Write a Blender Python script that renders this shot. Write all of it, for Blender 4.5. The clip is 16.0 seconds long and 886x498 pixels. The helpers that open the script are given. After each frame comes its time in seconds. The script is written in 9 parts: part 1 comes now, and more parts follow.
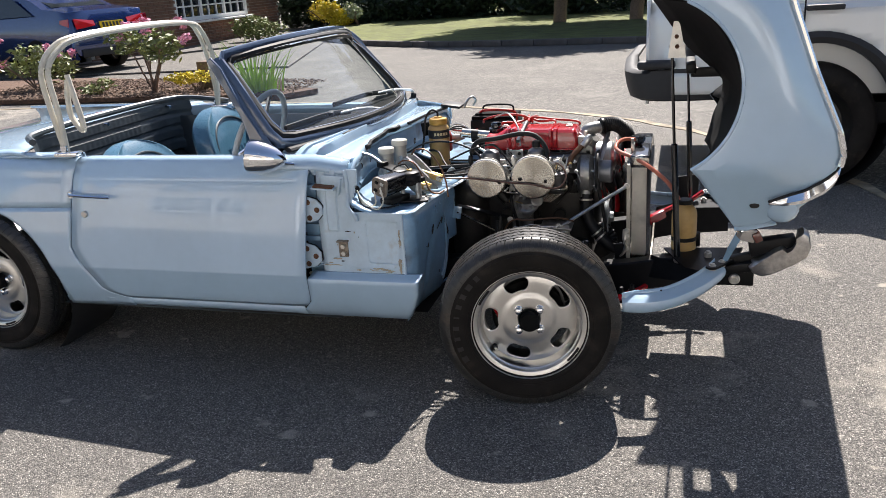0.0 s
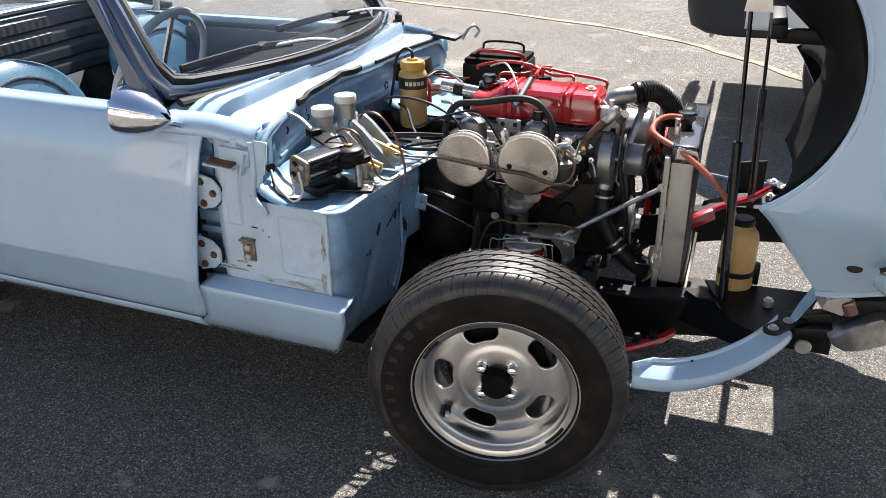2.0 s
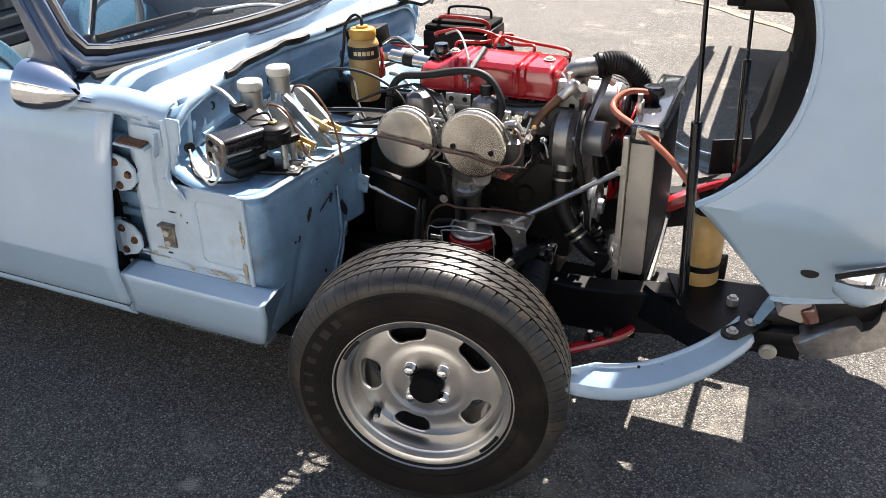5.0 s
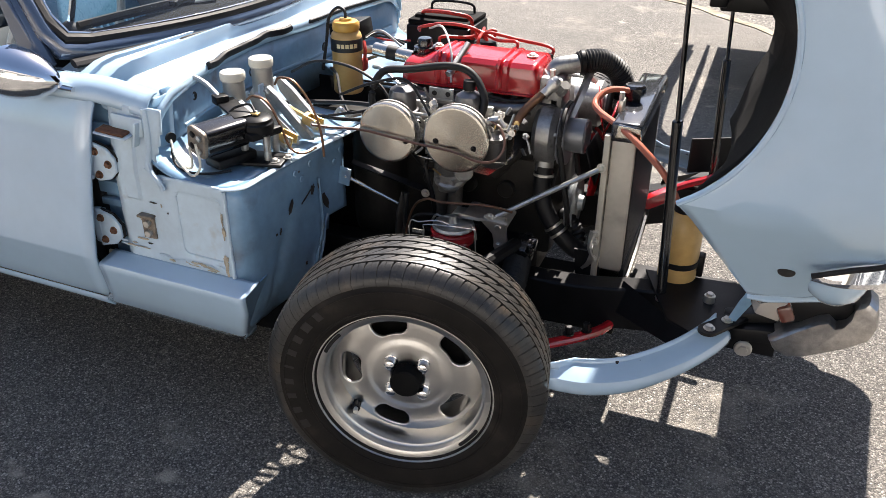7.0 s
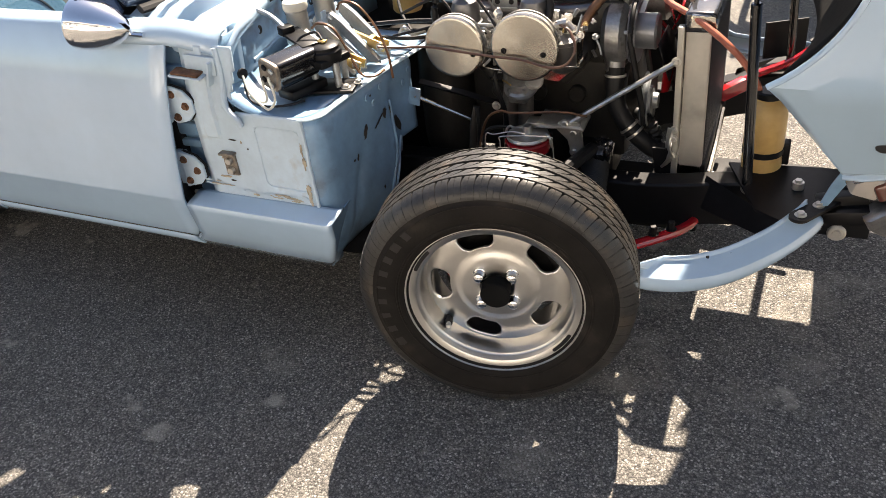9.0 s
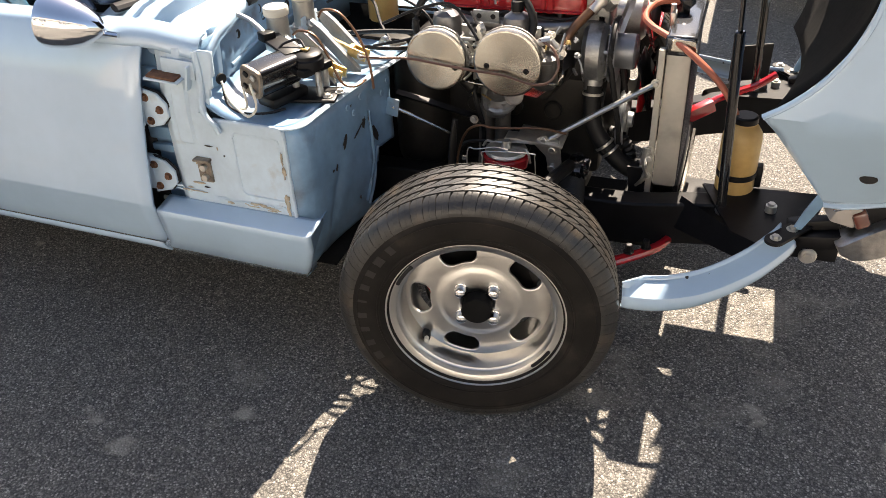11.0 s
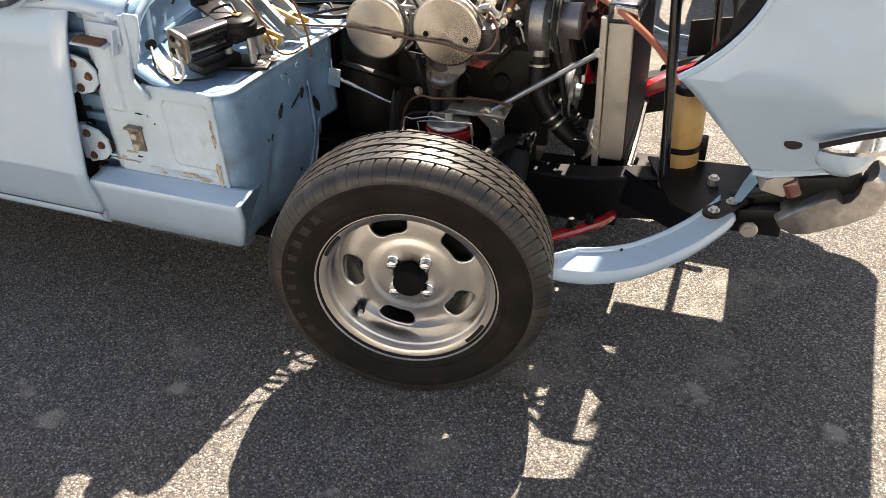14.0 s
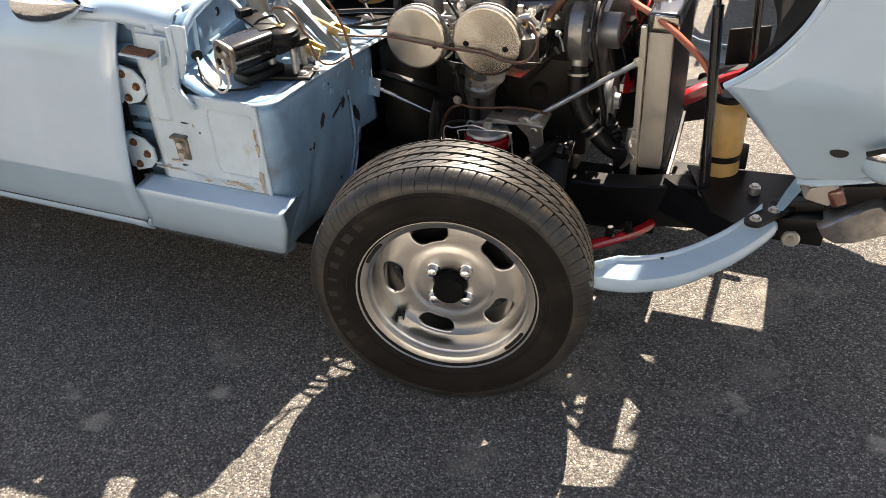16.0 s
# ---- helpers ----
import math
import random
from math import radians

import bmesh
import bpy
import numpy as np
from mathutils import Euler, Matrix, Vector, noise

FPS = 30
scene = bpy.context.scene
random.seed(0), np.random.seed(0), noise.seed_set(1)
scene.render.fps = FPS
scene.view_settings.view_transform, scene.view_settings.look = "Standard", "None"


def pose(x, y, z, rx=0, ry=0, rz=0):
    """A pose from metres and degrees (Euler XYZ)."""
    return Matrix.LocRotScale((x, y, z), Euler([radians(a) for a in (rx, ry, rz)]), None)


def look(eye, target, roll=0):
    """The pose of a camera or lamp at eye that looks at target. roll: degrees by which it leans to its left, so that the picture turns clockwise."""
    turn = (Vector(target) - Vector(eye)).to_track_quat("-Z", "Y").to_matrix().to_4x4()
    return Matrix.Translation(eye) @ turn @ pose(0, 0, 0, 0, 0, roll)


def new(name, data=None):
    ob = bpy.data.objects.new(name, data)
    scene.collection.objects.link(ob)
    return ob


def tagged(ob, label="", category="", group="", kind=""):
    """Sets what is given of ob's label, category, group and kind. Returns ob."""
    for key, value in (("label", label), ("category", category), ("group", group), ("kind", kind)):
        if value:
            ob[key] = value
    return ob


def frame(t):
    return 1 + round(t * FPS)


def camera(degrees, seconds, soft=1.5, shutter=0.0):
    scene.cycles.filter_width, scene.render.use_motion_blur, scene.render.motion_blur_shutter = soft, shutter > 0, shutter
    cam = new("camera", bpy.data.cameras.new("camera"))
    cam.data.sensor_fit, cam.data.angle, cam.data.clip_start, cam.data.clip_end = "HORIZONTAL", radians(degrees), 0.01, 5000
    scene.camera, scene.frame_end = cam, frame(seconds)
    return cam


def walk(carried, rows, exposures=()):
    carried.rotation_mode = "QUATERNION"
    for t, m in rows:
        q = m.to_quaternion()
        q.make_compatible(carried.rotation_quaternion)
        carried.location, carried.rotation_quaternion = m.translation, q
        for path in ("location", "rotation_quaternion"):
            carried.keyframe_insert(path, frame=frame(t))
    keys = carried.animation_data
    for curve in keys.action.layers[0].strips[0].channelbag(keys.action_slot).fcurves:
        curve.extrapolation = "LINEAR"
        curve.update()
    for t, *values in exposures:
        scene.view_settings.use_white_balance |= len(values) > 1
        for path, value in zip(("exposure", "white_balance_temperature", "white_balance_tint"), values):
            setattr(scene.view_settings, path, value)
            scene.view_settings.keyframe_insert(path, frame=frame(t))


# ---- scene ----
from mathutils.bvhtree import BVHTree
cam = camera(56.6, 16.0, soft=0.5)
PATH = [
    (0, (0.439, -3.067, 1.34), (-0.104, -1.249, 0.708), -3.7),
    (0.5, (0.39, -2.874, 1.343), (-0.128, -1.086, 0.611), -3.1),
    (1, (0.413, -2.57, 1.336), (-0.183, -0.811, 0.593), -1.7),
    (1.5, (0.376, -2.346, 1.332), (-0.272, -0.634, 0.527), -1.8),
    (2, (0.412, -2.145, 1.34), (-0.209, -0.454, 0.471), -0.5),
    (2.5, (0.525, -1.941, 1.312), (-0.153, -0.299, 0.393), -0.2),
    (3, (0.547, -1.921, 1.302), (-0.221, -0.338, 0.351), -2.3),
    (3.5, (0.564, -1.931, 1.297), (-0.237, -0.364, 0.346), -3.0),
    (4, (0.57, -1.934, 1.286), (-0.22, -0.347, 0.36), -3.1),
    (4.5, (0.561, -1.903, 1.3), (-0.168, -0.291, 0.367), -2.6),
    (6.8, (0.551, -1.909, 1.322), (-0.081, -0.271, 0.363), 0.5),
    (7, (0.549, -1.912, 1.317), (-0.081, -0.274, 0.357), 0.4),
    (7.5, (0.551, -1.909, 1.326), (-0.093, -0.288, 0.346), -1.3),
    (8, (0.56, -1.923, 1.322), (-0.138, -0.34, 0.32), -4.1),
    (8.5, (0.553, -1.936, 1.33), (-0.161, -0.403, 0.261), -5.9),
    (9, (0.513, -1.945, 1.312), (-0.223, -0.458, 0.197), -7.3),
    (9.2, (0.48, -1.961, 1.324), (-0.227, -0.463, 0.202), -7.5),
    (11.3, (0.413, -1.959, 1.341), (-0.164, -0.409, 0.218), -2.6),
    (11.5, (0.432, -1.941, 1.351), (-0.137, -0.404, 0.205), -2.7),
    (12, (0.466, -1.93, 1.345), (-0.089, -0.384, 0.203), -1.9),
    (12.5, (0.485, -1.915, 1.33), (-0.053, -0.36, 0.193), -0.1),
    (13, (0.516, -1.926, 1.31), (-0.052, -0.375, 0.182), -0.4),
    (13.5, (0.529, -1.911, 1.283), (-0.088, -0.392, 0.138), -3.0),
    (14, (0.549, -1.902, 1.272), (-0.048, -0.369, 0.133), -2.8),
    (14.5, (0.557, -1.915, 1.29), (0.002, -0.339, 0.189), -1.6),
    (15, (0.546, -1.915, 1.299), (0.003, -0.316, 0.228), -0.9),
    (15.5, (0.543, -1.922, 1.299), (-0.055, -0.326, 0.252), -1.5),
    (16, (0.528, -1.923, 1.278), (-0.133, -0.401, 0.161), -3.8),
]
walk(cam, [(t, look(eye, target, roll)) for t, eye, target, roll in PATH], exposures=[(0.0, 1.24, 6450, 13.5), (1.0, 1.26, 6300, 13), (2.0, 1.48, 6500, 13), (3.5, 1.72, 6700, 13.5), (8.0, 1.62, 6700, 13.5), (9.0, 1.96, 7600, 14.5), (14.5, 2.0, 7600, 14.5), (16.0, 1.83, 7600, 14.5)])

# ---- light ----
SUN_WAY = Vector((0.02, -0.80, -1.0))
world = bpy.data.worlds.new("sky")
scene.world = world
world.use_nodes = True
wn = world.node_tree.nodes
sky = wn.new("ShaderNodeTexSky")
sky.sky_type, sky.sun_disc = "NISHITA", False
sky.sun_elevation, sky.sun_rotation = radians(51), 0.0
wn["Background"].inputs["Strength"].default_value = 0.062
world.node_tree.links.new(sky.outputs[0], wn["Background"].inputs["Color"])
sun = new("sun", bpy.data.lights.new("sun", "SUN"))
sun.data.energy, sun.data.angle, sun.data.color = 5.0, radians(0.53), (1.0, 0.95, 0.87)
sun.matrix_world = look(-SUN_WAY * 20, (0, 0, 0))


# ---- materials ----
def mat(name, col, rough=0.5, metal=0.0, coat=0.0, var=0.15, scale=12.0, bump=0.0, bscale=150.0, spec=0.5,
        alpha=1.0, trans=0.0, stain=None, stain_amount=0.0, stain_scale=6.0, stain_cut=0.6, rvar=0.12, bdist=0.002, random_tint=0.0):
    """A surface with a broad and a fine variation, an optional stain colour and fine relief."""
    m = bpy.data.materials.new(name)
    m.use_nodes = True
    nt = m.node_tree
    n, l = nt.nodes, nt.links
    b = n["Principled BSDF"]
    tc = n.new("ShaderNodeTexCoord")

    def noise_tex(s, d=4.0):
        t = n.new("ShaderNodeTexNoise")
        t.inputs["Scale"].default_value, t.inputs["Detail"].default_value = s, d
        l.new(tc.outputs["Object"], t.inputs["Vector"])
        return t

    def mixc(fac, a, c, mode="MIX"):
        x = n.new("ShaderNodeMix")
        x.data_type, x.blend_type = "RGBA", mode
        for s, v in (("Factor", fac), ("A", a), ("B", c)):
            sock = [i for i in x.inputs if i.name == s and i.type == ("VALUE" if s == "Factor" else "RGBA")][0]
            if hasattr(v, "links"):
                l.new(v, sock)
            else:
                sock.default_value = v
        return [o for o in x.outputs if o.type == "RGBA"][0]

    def ramp(src, lo, hi):
        r = n.new("ShaderNodeMapRange")
        r.inputs["From Min"].default_value, r.inputs["From Max"].default_value = lo, hi
        l.new(src, r.inputs["Value"])
        return r.outputs[0]

    dark = tuple(c * (1 - var) for c in col) + (1,)
    light = tuple(min(1, c * (1 + var)) for c in col) + (1,)
    broad, fine = noise_tex(scale), noise_tex(scale * 9)
    c1 = mixc(ramp(broad.outputs[0], 0.3, 0.7), dark, light)
    c2 = mixc(ramp(fine.outputs[0], 0.3, 0.7), tuple(1 - var * 0.6 for _ in "rgb") + (1,), (1, 1, 1, 1))
    colour = mixc(1.0, c1, c2, "MULTIPLY")
    if stain:
        st = noise_tex(stain_scale, 6.0)
        k = n.new("ShaderNodeMath")
        k.operation = "MULTIPLY"
        k.inputs[1].default_value = stain_amount
        l.new(ramp(st.outputs[0], stain_cut, stain_cut + 0.12), k.inputs[0])
        colour = mixc(k.outputs[0], colour, (*stain, 1))
    if random_tint:
        oi = n.new("ShaderNodeObjectInfo")
        colour = mixc(1.0, colour, mixc(oi.outputs["Random"], (1 - random_tint,) * 3 + (1,), (1 + random_tint * 0.4, 1, 1, 1)), "MULTIPLY")
    l.new(colour, b.inputs["Base Color"])
    rr = n.new("ShaderNodeMapRange")
    rr.inputs["To Min"].default_value, rr.inputs["To Max"].default_value = max(0.02, rough - rvar * rough), min(1, rough + rvar * rough)
    l.new(fine.outputs[0], rr.inputs["Value"])
    l.new(rr.outputs[0], b.inputs["Roughness"])
    b.inputs["Metallic"].default_value = metal
    b.inputs["Specular IOR Level"].default_value = spec
    b.inputs["Coat Weight"].default_value, b.inputs["Coat Roughness"].default_value = coat, 0.04
    b.inputs["Coat IOR"].default_value = 1.8
    b.inputs["Alpha"].default_value = alpha
    b.inputs["Transmission Weight"].default_value = trans
    if bump:
        bt = noise_tex(bscale, 5.0)
        bp = n.new("ShaderNodeBump")
        bp.inputs["Strength"].default_value, bp.inputs["Distance"].default_value = bump, bdist
        l.new(bt.outputs[0], bp.inputs["Height"])
        l.new(bp.outputs[0], b.inputs["Normal"])
    return m


def asphalt(name, dark, light, pale, chip=140.0, pale_cut=0.62, pale_amount=0.6, relief=0.8, broad=0.7):
    """Rolled tarmac: stone chips of 5 to 9 mm in dark binder, with worn pale patches."""
    m = bpy.data.materials.new(name)
    m.use_nodes = True
    nt = m.node_tree
    n, l = nt.nodes, nt.links
    b = n["Principled BSDF"]
    tc = n.new("ShaderNodeTexCoord")

    def tex(kind, s, **kw):
        t = n.new(kind)
        t.inputs["Scale"].default_value = s
        for k, v in kw.items():
            t.inputs[k].default_value = v
        l.new(tc.outputs["Object"], t.inputs["Vector"])
        return t

    vor = tex("ShaderNodeTexVoronoi", chip)
    ns = tex("ShaderNodeTexNoise", broad, Detail=7.0, Roughness=0.65)
    ns2 = tex("ShaderNodeTexNoise", 6.5, Detail=3.0, Roughness=0.5)
    ns3 = tex("ShaderNodeTexNoise", 1.1, Detail=8.0, Roughness=0.7)
    grit = tex("ShaderNodeTexNoise", chip * 2.2, Detail=3.0)

    def ramp(src, pts):
        r = n.new("ShaderNodeValToRGB")
        e = r.color_ramp.elements
        e[0].position, e[0].color = pts[0][0], (*pts[0][1], 1)
        e[1].position, e[1].color = pts[-1][0], (*pts[-1][1], 1)
        for p, c in pts[1:-1]:
            e.new(p).color = (*c, 1)
        l.new(src, r.inputs[0])
        return r.outputs[0]

    sep = n.new("ShaderNodeSeparateColor")
    l.new(vor.outputs["Color"], sep.inputs[0])
    mid = tuple((a + c) / 2 for a, c in zip(dark, light))
    chips = ramp(sep.outputs[0], [(0.0, dark), (0.75, mid), (0.95, light), (1.0, tuple(c * 1.5 for c in light))])

    def mixc(fac, a, c, mode):
        x = n.new("ShaderNodeMix")
        x.data_type, x.blend_type = "RGBA", mode
        fa = [i for i in x.inputs if i.name == "Factor" and i.type == "VALUE"][0]
        aa = [i for i in x.inputs if i.name == "A" and i.type == "RGBA"][0]
        bb = [i for i in x.inputs if i.name == "B" and i.type == "RGBA"][0]
        for s, v in ((fa, fac), (aa, a), (bb, c)):
            if hasattr(v, "links"):
                l.new(v, s)
            else:
                s.default_value = v
        return [o for o in x.outputs if o.type == "RGBA"][0]

    tone = ramp(ns.outputs[0], [(0.3, (0.78, 0.78, 0.78)), (0.7, (1.15, 1.13, 1.1))])
    c = mixc(1.0, chips, tone, "MULTIPLY")
    # dark binder between the stones
    c = mixc(1.0, c, ramp(vor.outputs["Distance"], [(0.25, (1.3, 1.3, 1.3)), (0.75, (0.62, 0.62, 0.62))]), "MULTIPLY")
    c = mixc(0.6, c, ramp(grit.outputs[0], [(0.35, (0.55, 0.55, 0.55)), (0.65, (1.25, 1.25, 1.25))]), "MULTIPLY")
    patch = n.new("ShaderNodeMapRange")
    patch.inputs["From Min"].default_value, patch.inputs["From Max"].default_value = pale_cut, pale_cut + 0.06
    patch.inputs["To Max"].default_value = pale_amount
    l.new(ns2.outputs[0], patch.inputs["Value"])
    c = mixc(patch.outputs[0], c, (*pale, 1), "MIX")
    worn = n.new("ShaderNodeMapRange")
    worn.inputs["From Min"].default_value, worn.inputs["From Max"].default_value = 0.55, 0.66
    worn.inputs["To Max"].default_value = 0.5
    l.new(ns3.outputs[0], worn.inputs["Value"])
    c = mixc(worn.outputs[0], c, (*pale, 1), "MIX")
    l.new(c, b.inputs["Base Color"])
    b.inputs["Roughness"].default_value = 0.8
    b.inputs["Specular IOR Level"].default_value = 0.35
    bp = n.new("ShaderNodeBump")
    bp.inputs["Strength"].default_value, bp.inputs["Distance"].default_value = relief, 0.004
    add = n.new("ShaderNodeMath")
    add.operation = "SUBTRACT"
    l.new(grit.outputs[0], add.inputs[0])
    l.new(vor.outputs["Distance"], add.inputs[1])
    l.new(add.outputs[0], bp.inputs["Height"])
    l.new(bp.outputs[0], b.inputs["Normal"])
    return m


def glass(name, tint=(1, 1, 1), rough=0.0, dust_haze=0.0):
    m = bpy.data.materials.new(name)
    m.use_nodes = True
    n, l = m.node_tree.nodes, m.node_tree.links
    n.remove(n["Principled BSDF"])
    tr, gl, fr, mx = n.new("ShaderNodeBsdfTransparent"), n.new("ShaderNodeBsdfGlossy"), n.new("ShaderNodeFresnel"), n.new("ShaderNodeMixShader")
    tr.inputs[0].default_value = (*tint, 1)
    gl.inputs["Roughness"].default_value = rough + 0.01
    fr.inputs["IOR"].default_value = 1.6
    l.new(fr.outputs[0], mx.inputs[0])
    l.new(tr.outputs[0], mx.inputs[1])
    l.new(gl.outputs[0], mx.inputs[2])
    last = mx
    if dust_haze:
        # an uneven film of dirt, with bluish haze on the glass put into its colour
        tc, nz, mr = n.new("ShaderNodeTexCoord"), n.new("ShaderNodeTexNoise"), n.new("ShaderNodeMapRange")
        df, last = n.new("ShaderNodeBsdfDiffuse"), n.new("ShaderNodeMixShader")
        nz.inputs["Scale"].default_value, nz.inputs["Detail"].default_value = 5.0, 7.0
        l.new(tc.outputs["Object"], nz.inputs["Vector"])
        mr.inputs["From Min"].default_value, mr.inputs["From Max"].default_value = 0.35, 0.75
        mr.inputs["To Min"].default_value, mr.inputs["To Max"].default_value = dust_haze * 0.35, dust_haze * 1.5
        l.new(nz.outputs[0], mr.inputs["Value"])
        df.inputs[0].default_value = (0.50, 0.58, 0.66, 1)
        l.new(mr.outputs[0], last.inputs[0])
        l.new(mx.outputs[0], last.inputs[1])
        l.new(df.outputs[0], last.inputs[2])
    l.new(last.outputs[0], n["Material Output"].inputs[0])
    return m


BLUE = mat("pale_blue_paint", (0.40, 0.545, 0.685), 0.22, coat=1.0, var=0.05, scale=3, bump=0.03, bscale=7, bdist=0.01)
# body blue darkened for the bay's shade, with grime stains on top
BLUE_SHADED = mat("pale_blue_shaded_paint", (0.185, 0.325, 0.47), 0.34, coat=0.4, var=0.20, scale=7, bump=0.35, bscale=16, bdist=0.006,
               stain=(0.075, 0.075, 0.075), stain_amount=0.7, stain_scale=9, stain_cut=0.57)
BLUE_OLD = mat("weathered_pale_paint", (0.50, 0.62, 0.71), 0.5, coat=0.15, var=0.1, scale=10, bump=0.2, bscale=60,
               stain=(0.34, 0.30, 0.24), stain_amount=0.4, stain_scale=18, stain_cut=0.63)
SLATE = mat("slate_blue_screen_frame_paint", (0.05, 0.075, 0.125), 0.25, coat=1.0, var=0.06, scale=6)
# near-black put in for the shade inside gaps, holes and housings
DARK = mat("gap_shade_black", (0.008, 0.008, 0.009), 0.8, var=0.2)
BLACK = mat("satin_black_paint", (0.007, 0.007, 0.008), 0.42, spec=0.22, var=0.3, scale=25, bump=0.1, bscale=80)
BLACK_GLOSS = mat("gloss_black_paint", (0.012, 0.012, 0.013), 0.18, coat=0.4, var=0.2, scale=25, bump=0.08, bscale=60)
BLACK_MATT = mat("matt_black_metal", (0.008, 0.008, 0.008), 0.8, spec=0.1, var=0.35, scale=18, bump=0.2, bscale=70)
RUBBER = mat("black_rubber", (0.011, 0.011, 0.012), 0.55, spec=0.35, var=0.25, scale=20, bump=0.15, bscale=120)
TYRE = mat("tyre_rubber", (0.0145, 0.0122, 0.0105), 0.75, spec=0.18, var=0.35, scale=14, bump=0.25, bscale=160, stain=(0.042, 0.035, 0.027), stain_amount=0.5, stain_scale=13, stain_cut=0.57)
TREAD = mat("worn_tread_rubber", (0.033, 0.0315, 0.0295), 0.36, var=0.35, scale=30, bump=0.25, bscale=180, stain=(0.085, 0.064, 0.045), stain_amount=0.5, stain_scale=16, stain_cut=0.56)
LETTER = mat("moulded_letter_rubber", (0.0125, 0.011, 0.0098), 0.65, var=0.35, scale=60)
ALLOY = mat("brushed_alloy", (0.66, 0.645, 0.62), 0.34, metal=1.0, var=0.08, scale=8, bump=0.08, bscale=160, rvar=0.3)
spin = ALLOY.node_tree.nodes.new("ShaderNodeTangent")
spin.direction_type, spin.axis = "RADIAL", "Y"
ALLOY.node_tree.links.new(spin.outputs[0], ALLOY.node_tree.nodes["Principled BSDF"].inputs["Tangent"])
ALLOY.node_tree.nodes["Principled BSDF"].inputs["Anisotropic"].default_value = 0.35
CHROME = mat("chrome", (0.82, 0.83, 0.85), 0.06, metal=1.0, var=0.03, scale=20)
PITTED = mat("pitted_chrome", (0.46, 0.44, 0.42), 0.3, metal=0.9, var=0.22, scale=60, bump=0.25, bscale=220)
GRIMY = mat("grimy_plated_steel", (0.25, 0.21, 0.17), 0.5, metal=0.6, var=0.35, scale=50, bump=0.3, bscale=150)
SEALER = mat("old_seam_sealer", (0.42, 0.38, 0.30), 0.8, var=0.2, scale=40, bump=0.5, bscale=150)
STEEL = mat("polished_steel", (0.70, 0.66, 0.585), 0.17, metal=1.0, var=0.06, scale=10, bump=0.03, bscale=40, rvar=0.35)
MACHINED = mat("turned_steel_cover", (0.58, 0.55, 0.49), 0.25, metal=1.0, var=0.07, scale=14, bump=0.0, rvar=0.1, stain=(0.40, 0.35, 0.28), stain_amount=0.35, stain_scale=9, stain_cut=0.52)
turn = MACHINED.node_tree.nodes.new("ShaderNodeTangent")
turn.direction_type, turn.axis = "RADIAL", "Y"
MACHINED.node_tree.links.new(turn.outputs[0], MACHINED.node_tree.nodes["Principled BSDF"].inputs["Tangent"])
MACHINED.node_tree.nodes["Principled BSDF"].inputs["Anisotropic"].default_value = 0.85
CAST = mat("cast_aluminium", (0.40, 0.40, 0.39), 0.42, metal=0.85, var=0.25, scale=22, bump=0.35, bscale=90, stain=(0.08, 0.07, 0.06), stain_amount=0.5, stain_scale=30, stain_cut=0.58)
ZINC = mat("zinc_plate", (0.62, 0.60, 0.56), 0.38, metal=0.9, var=0.15, scale=30, bump=0.1, bscale=120)
GREY_STEEL = mat("dull_grey_steel", (0.36, 0.38, 0.39), 0.45, metal=0.55, var=0.25, scale=25, bump=0.15, bscale=80, stain=(0.12, 0.10, 0.08), stain_amount=0.5, stain_scale=24, stain_cut=0.6)
FLAKE = mat("flaked_dark_undercoat", (0.030, 0.024, 0.020), 0.75, var=0.4, scale=60, bump=0.4, bscale=180)
OCHRE = mat("rust_stained_paint", (0.44, 0.375, 0.28), 0.7, var=0.35, scale=70, bump=0.3, bscale=200)
RUST = mat("rusty_bolt", (0.16, 0.075, 0.04), 0.75, metal=0.3, var=0.4, scale=60, bump=0.5, bscale=200)
SATIN_DARK = mat("dull_dashpot_alloy", (0.20, 0.20, 0.205), 0.34, metal=0.8, var=0.2, scale=20, bump=0.08, bscale=60)
IRON = mat("oily_cast_iron", (0.026, 0.024, 0.022), 0.4, metal=0.2, spec=0.35, var=0.4, scale=16, bump=0.4, bscale=70)
RED = mat("red_enamel", (0.40, 0.011, 0.016), 0.22, coat=0.6, var=0.14, scale=8, bump=0.06, bscale=30)
RED_RUBBER = mat("red_rubber_hose", (0.42, 0.03, 0.02), 0.4, var=0.12, scale=20)
RED_CLEAR = mat("faded_red_tube", (0.52, 0.17, 0.11), 0.3, var=0.15, scale=20)
AMBER = mat("yellowed_plastic", (0.56, 0.36, 0.135), 0.35, var=0.12, scale=12, bump=0.05, bscale=30, stain=(0.35, 0.20, 0.06), stain_amount=0.5, stain_scale=10, stain_cut=0.5)
AMBER_CAP = mat("amber_cap_plastic", (0.60, 0.33, 0.06), 0.35, var=0.1)
WHITE_PL = mat("aged_white_plastic", (0.62, 0.60, 0.52), 0.45, var=0.08, scale=30)
CREAM = mat("cream_painted_tube", (0.66, 0.62, 0.52), 0.4, var=0.08, scale=14, stain=(0.3, 0.22, 0.15), stain_amount=0.4, stain_scale=25, stain_cut=0.66)
RAD_SIDE = mat("dull_tinned_radiator_metal", (0.50, 0.47, 0.41), 0.5, metal=0.35, var=0.12, scale=9, bump=0.1, bscale=40, stain=(0.2, 0.18, 0.16), stain_amount=0.4, stain_scale=12)
COPPER = mat("dull_copper_pipe", (0.19, 0.10, 0.06), 0.4, metal=0.7, var=0.2, scale=40)
BRASS = mat("brass", (0.55, 0.40, 0.18), 0.35, metal=0.9, var=0.15, scale=40)
